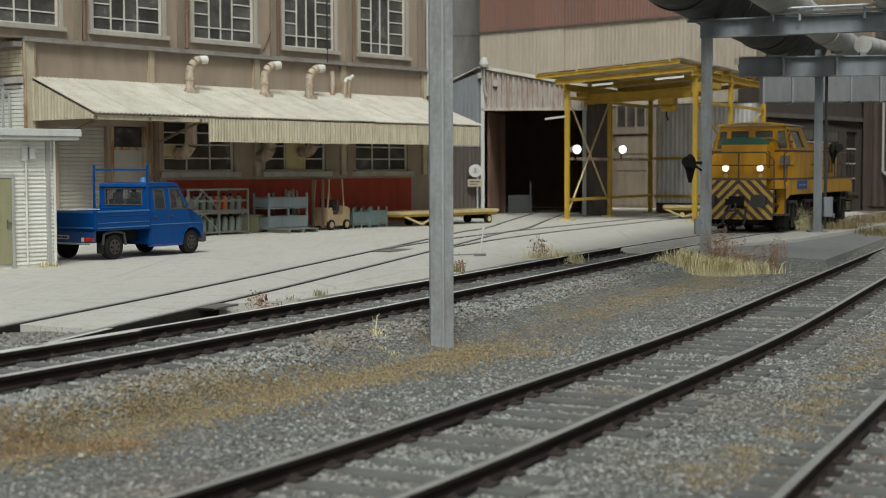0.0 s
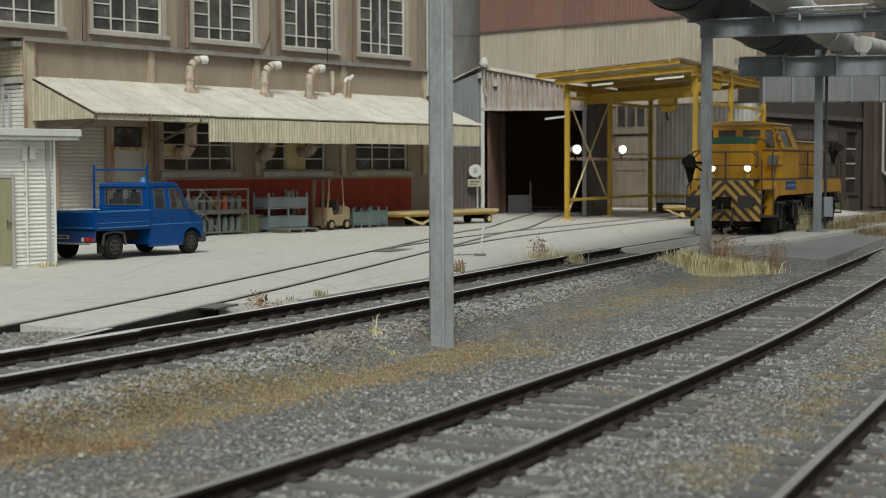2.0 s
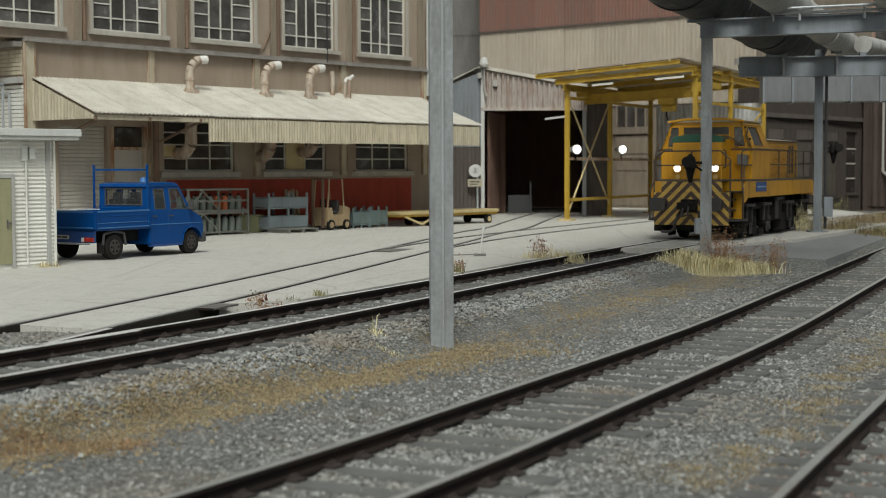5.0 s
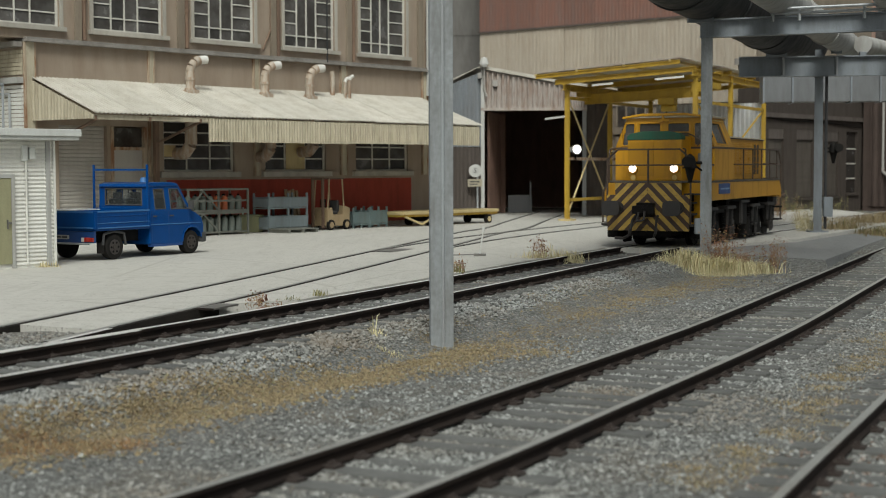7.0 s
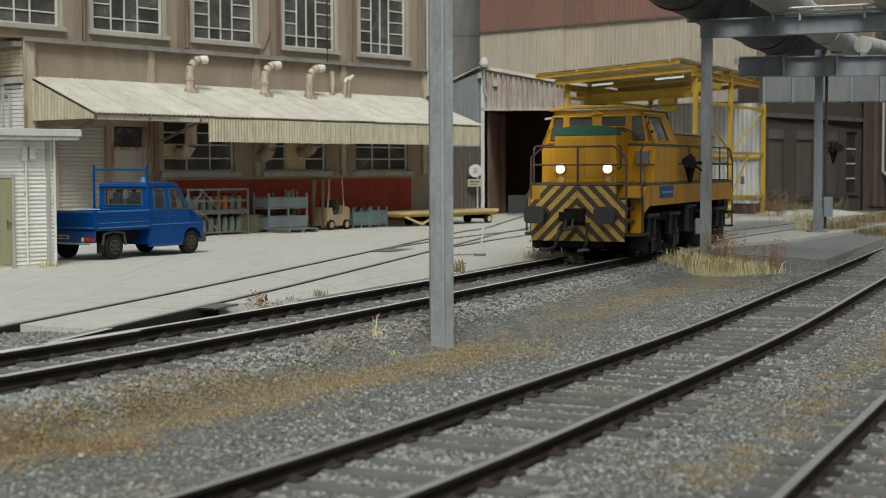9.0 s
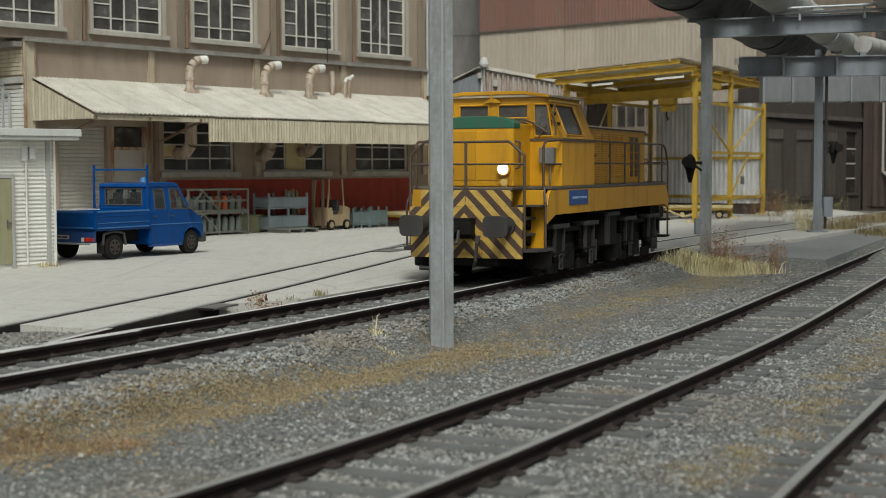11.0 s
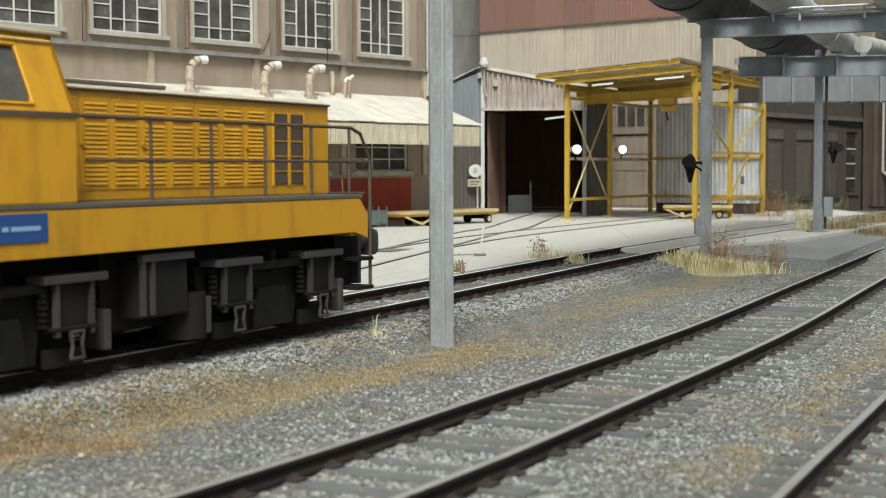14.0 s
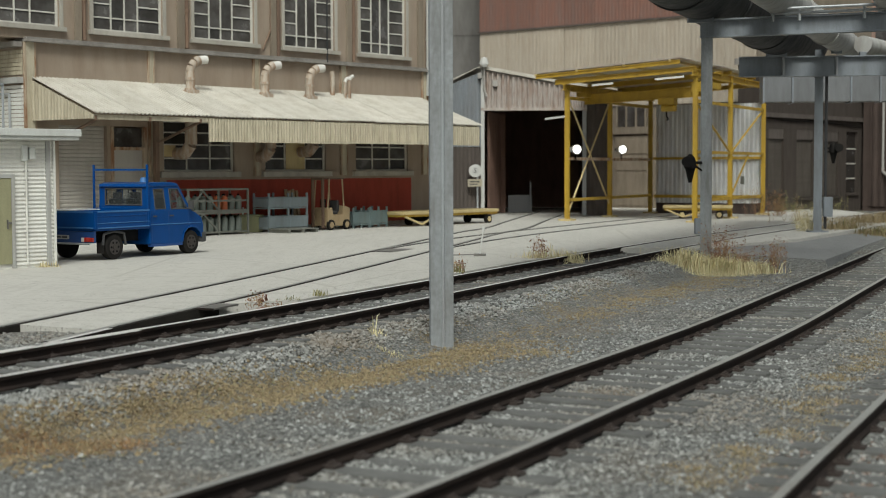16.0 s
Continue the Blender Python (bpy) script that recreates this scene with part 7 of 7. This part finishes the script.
    for s in (-1, 1):
        for i in range(9):
            xa = 0.36 - i * 0.51
            if i < 8:
                d = P("louvre_door", Mesh().box(xa - 0.49, xa - 0.01, s * rw - 0.012, s * rw + 0.012, 1.9, 2.9), "loco_yellow", rh, bevel=0.004)
                # flat darker sheet stands for the shade behind the slats
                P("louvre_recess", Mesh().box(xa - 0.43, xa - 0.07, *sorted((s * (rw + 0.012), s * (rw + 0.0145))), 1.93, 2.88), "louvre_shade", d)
                lo = Mesh()
                for z0, n in ((1.95, 14), (2.68, 4)):
                    for k in range(n):
                        z = z0 + k * 0.05
                        lo.add([(xx, s * (rw + d0), z + dz) for xx in (xa - 0.43, xa - 0.07) for d0, dz in ((0.012, 0), (0.027, 0.004), (0.014, 0.036))], [(0, 1, 4, 3), (1, 2, 5, 4), (0, 3, 5, 2), (0, 2, 1), (3, 4, 5)])
                P("louvres", lo, "loco_yellow", d)
                if i % 2:
                    P("latch", Mesh().tube((xa - 0.03, s * (rw + 0.01), 2.4), (xa - 0.03, s * (rw + 0.045), 2.4), 0.03, 8), "louvre_shade", d)
        for xa, xb in ((-4.18, -3.86), (-4.56, -4.24)):
            vent = P("side_vent", Mesh().box(xa, xb, s * rw - 0.01, s * rw + 0.018, 1.92, 2.85), "rail_brown", rh, "grimy brown vent grille", bevel=0.01)
            for k in range(4):
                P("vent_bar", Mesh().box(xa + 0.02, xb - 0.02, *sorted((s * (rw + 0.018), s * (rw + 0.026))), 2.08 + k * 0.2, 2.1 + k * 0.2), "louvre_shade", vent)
            P("vent_frame", Mesh().box(xa - 0.025, xa, s * rw - 0.01, s * rw + 0.024, 1.9, 2.87).box(xb, xb + 0.025, s * rw - 0.01, s * rw + 0.024, 1.9, 2.87), "loco_yellow", vent)
    # handrails
    rail = Mesh()
    for s in (-1, 1):
        y = s * 1.38
        rail.path([(0.5, y, 2.68), (-5.0, y, 2.68), (-5.25, y, 2.6), (-5.5, y, 2.25), (-5.5, y, 0.5)], 0.024, 6)
        rail.path([(0.3, y, 2.22), (-5.5, y, 2.22)], 0.02, 6)
        rail.path([(3.3, s * 1.32, 1.76), (3.3, s * 1.32, 2.52), (3.25, s * 1.33, 2.6), (3.14, s * 1.34, 2.64), (2.5, s * 1.42, 2.67)], 0.026, 6)
        rail.path([(3.3, s * 1.32, 2.2), (2.54, s * 1.4, 2.2)], 0.024, 6)
        rail.path([(3.32, s * 1.34, 1.76), (3.5, s * 1.43, 1.46), (3.5, s * 1.43, 0.64)], 0.024, 6)
        for x in (-0.75, -1.85, -2.95, -4.0, -4.95):
            rail.tube((x, y, 1.76), (x, y, 2.68), 0.02, 6)
    part("side_handrail", rail, "rail_brown", loco, "thin brown handrails", smooth=True)
    fr = Mesh()
    fr.path([(3.9, -1.16, 0.6), (3.9, -1.16, 2.36), (3.9, -0.86, 2.62), (3.9, 0.86, 2.62), (3.9, 1.16, 2.36), (3.9, 1.16, 0.6)], 0.026, 6)
    fr.path([(3.9, -1.16, 2.2), (3.9, 1.16, 2.2)], 0.022, 6)
    fr.tube((3.93, 0.0, 1.5), (3.93, 0.0, 2.62), 0.028, 6)
    part("front_handrail", fr, "rail_brown", loco, smooth=True)
    bk = Mesh()
    bk.path([(-5.5, -1.3, 2.25), (-5.5, 1.3, 2.25)], 0.022, 6).path([(-5.5, -1.3, 1.78), (-5.5, 1.3, 1.78)], 0.022, 6)
    part("rear_handrail", bk, "rail_brown", loco, smooth=True)
    # corner steps
    for s in (-1, 1):
        wide = lambda a, c: sorted((s * a, s * c))
        P("step", Mesh().prism([(3.36, s * 1.0), (3.95, s * 1.0), (3.95, s * 1.2), (3.8, s * 1.36), (3.55, s * 1.46), (3.12, s * 1.46), (3.12, s * 1.36), (3.36, s * 1.36)], 0, 0.06, Matrix(((1, 0, 0, 0), (0, 0, 1, 0), (0, 1, 0, 0.56), (0, 0, 0, 1)))), "gear_worn", loco, bevel=0.01)
        for z in (0.86, 1.16):
            P("step", Mesh().box(3.39, 3.86, *wide(0.92, 1.2), z, z + 0.05), "gear_worn", loco, bevel=0.01)
            # dark wedge modelled where a shadow lies under each tread
            P("step_web", Mesh().prism([(3.39, z), (3.8, z), (3.39, z - 0.2)], *wide(0.95, 1.1)), "gear", loco)
        if s > 0:
            P("step", Mesh().box(3.39, 3.8, 0.95, 1.43, 1.4, 1.44), "gear_worn", loco, bevel=0.01)
            P("step_web", Mesh().prism([(3.39, 1.4), (3.8, 1.4), (3.39, 1.22)], 0.95, 1.1), "gear", loco)
        for z in (0.45, 0.85):
            P("step", Mesh().box(-5.5, -5.05, *wide(1.08, 1.44), z, z + 0.05), "gear_light", loco, bevel=0.008)
        P("step_back", Mesh().box(-5.5, -5.05, *wide(1.03, 1.07), 0.45, 1.7), "gear", loco)
    # name plate with unreadable writing
    for s in (-1, 1):
        y0, y1 = sorted((s * 1.43, s * 1.445))
        pl = P("name_plate", Mesh().box(0.95, 2.13, y0, y1, 1.4, 1.69), "blue_sign", loco, "blue enamel plate with pale unreadable writing", bevel=0.006)
        t = Mesh()
        for a, b in ((1.06, 1.46), (1.5, 1.58), (1.62, 1.96)):
            t.box(a, b, *sorted((s * 1.445, s * 1.449)), 1.52, 1.565)
        P("writing_bar", t, "pale_blue", pl)
    # bogies and wheels
    for bx in (1.38, -3.4):
        bog = P("bogie_frame", Mesh().box(bx - 1.45, bx + 1.45, -0.64, 0.64, 0.2, 0.8), "gear", loco)
        for s in (-1, 1):
            y0, y1 = sorted((s * 0.98, s * 1.08))
            P("side_frame", Mesh().prism([(bx - 1.5, 0.72), (bx - 1.5, 0.95), (bx + 1.5, 0.95), (bx + 1.5, 0.72), (bx + 1.3, 0.5), (bx + 0.66, 0.42), (bx + 0.6, 0.1), (bx - 0.6, 0.1), (bx - 0.66, 0.42), (bx - 1.3, 0.5)], y0, y1), "gear_light", bog, bevel=0.015)
            P("centre_plate", Mesh().prism([(bx - 0.42, 0.12), (bx + 0.42, 0.12), (bx + 0.3, 0.62), (bx - 0.3, 0.62)], *sorted((s * 1.09, s * 1.16))), "gear_light", bog, bevel=0.012)
            P("top_rail", Mesh().box(bx - 0.6, bx + 0.6, *sorted((s * 1.08, s * 1.24)), 0.86, 0.96).tube((bx, s * 1.16, 0.8), (bx, s * 1.16, 1.1), 0.045, 8), "gear_light", bog, bevel=0.01)
            P("frame_hole", Mesh().tube((bx + 0.05, s * 1.15, 0.42), (bx + 0.05, s * 1.166, 0.42), 0.14, 18), "black", bog)
            for ax in (bx - 0.95, bx + 0.95):
                out = lambda a, c: sorted((s * a, s * c))
                P("axle_box", Mesh().box(ax - 0.3, ax + 0.3, *out(1.08, 1.2), 0.42, 0.96).box(ax - 0.24, ax + 0.24, *out(1.2, 1.27), 0.5, 0.96).box(ax - 0.28, ax + 0.28, *out(1.08, 1.16), 0.06, 0.26), "gear_light", bog, bevel=0.015)
                P("spring_cap", Mesh().box(ax - 0.47, ax + 0.47, *out(1.08, 1.36), 0.95, 1.04), "gear_worn", bog, bevel=0.015)
                P("axle_tray", Mesh().box(ax - 0.34, ax + 0.34, *out(1.08, 1.33), 0.46, 0.5), "gear_light", bog, bevel=0.008)
                for k in (-0.27, 0.27):
                    sp = Mesh()
                    for q in range(7):
                        sp.tube((ax + k * 1.35, s * 1.2, 0.5 + q * 0.064), (ax + k * 1.35, s * 1.2, 0.54 + q * 0.064), 0.06, 10)
                    P("spring", sp, "gear", bog)
                for k in (-0.26, 0.26):
                    P("guide_bar", Mesh().box(ax + k - 0.03, ax + k + 0.03, *out(1.26, 1.32), 0.4, 0.96), "gear_worn", bog)
                P("shackle", Mesh().path([(ax - 0.1, s * 1.33, 0.44), (ax + 0.1, s * 1.33, 0.44), (ax + 0.07, s * 1.33, 0.3), (ax + 0.1, s * 1.33, 0.16), (ax - 0.1, s * 1.33, 0.16), (ax - 0.07, s * 1.33, 0.3), (ax - 0.1, s * 1.33, 0.44)], 0.022, 6), "gear_worn", bog)
                P("brake_block", Mesh().box(ax + (-0.6 if ax < bx else 0.5), ax + (-0.5 if ax < bx else 0.6), *out(0.9, 1.28), 0.18, 0.62), "gear_worn", bog, bevel=0.02)
        for ax in (bx - 0.95, bx + 0.95):
            w = Mesh()
            for s in (-1, 1):
                w.tube((0, s * 0.68, 0), (0, s * 0.72, 0), 0.5, 28).tube((0, s * 0.72, 0), (0, s * 0.83, 0), 0.46, 28).tube((0, s * 0.83, 0), (0, s * 0.9, 0), 0.12, 12)
                for q in range(6):
                    an = q * math.pi / 3
                    w.tube((math.cos(an) * 0.28, s * 0.83, math.sin(an) * 0.28), (math.cos(an) * 0.28, s * 0.845, math.sin(an) * 0.28), 0.06, 8)
            w.tube((0, -0.7, 0), (0, 0.7, 0), 0.08, 10)
            base = pose(ax, 0, 0.46)
            ob = part("wheelset", w, "gear", loco, "steel wheelset", smooth=True, at=base)
            WHEELSETS.append((ob, base))
    # tank and boxes between the bogies
    for s in (-1, 1):
        y0, y1 = sorted((s * 0.75, s * 1.32))
        P("equipment_box", Mesh().box(-1.45, -0.62, y0, y1, 0.46, 1.12), "gear_light", loco, bevel=0.03)
        P("air_tank", Mesh().tube((-1.68, s * 1.05, 0.14), (-1.68, s * 1.05, 0.68), 0.28, 18), "gear_light", loco, smooth=True)
        P("box_rib", Mesh().box(-0.82, -0.76, *sorted((s * 1.3, s * 1.36)), 0.5, 1.14).box(-0.66, -0.61, *sorted((s * 1.3, s * 1.36)), 0.5, 1.14).box(-1.5, -0.58, *sorted((s * 1.3, s * 1.38)), 1.1, 1.18), "gear_worn", loco)
        P("sand_box", Mesh().tube((3.12, s * 1.16, 0.22), (3.12, s * 1.16, 0.64), 0.26, 18), "gear_light", loco, bevel=0.04)


build_locomotive()

# ---------- running of the locomotive ----------
RUN = [(0, 50.1), (0.5, 49.83), (1, 49.52), (1.5, 49.18), (2, 48.82), (2.5, 48.42), (3, 47.98), (3.5, 47.5), (4, 46.95), (4.5, 46.33), (5, 45.62), (5.5, 44.83), (6, 43.95),
       (6.5, 42.98), (7, 41.85), (7.5, 40.65), (8, 39.33), (8.5, 37.98), (9, 36.62), (9.5, 35.22), (10, 33.75), (10.5, 32.18), (11, 30.5), (11.5, 28.68), (12, 26.12), (12.5, 23.6), (13, 21.05),
       (13.5, 18.58), (14, 15.8), (14.5, 12.95), (15, 10.35), (15.5, 7.75), (16, 5.15)]


def motions():
    rows = []
    for t, y in RUN:
        d = (main_x(y + 1.5) - main_x(y - 1.5)) / 3
        rows.append((t, pose(main_x(y), y, 0, 0, 0, -90 - math.degrees(math.atan(d)))))
    walk(loco, rows)
    # wheels roll with the way that the middle of the engine has gone
    ts = [k / 10 for k in range(161)]
    ys = np.interp(ts, [r[0] for r in RUN], [r[1] for r in RUN])
    way, turned = [0.0], 0.0
    for a, b in zip(ys, ys[1:]):
        turned += math.hypot(b - a, main_x(b) - main_x(a))
        way.append(turned)
    for ob, base in WHEELSETS:
        walk(ob, [(t, base @ pose(0, 0, 0, 0, math.degrees(w / 0.46), 0)) for t, w in zip(ts, way)])


motions()
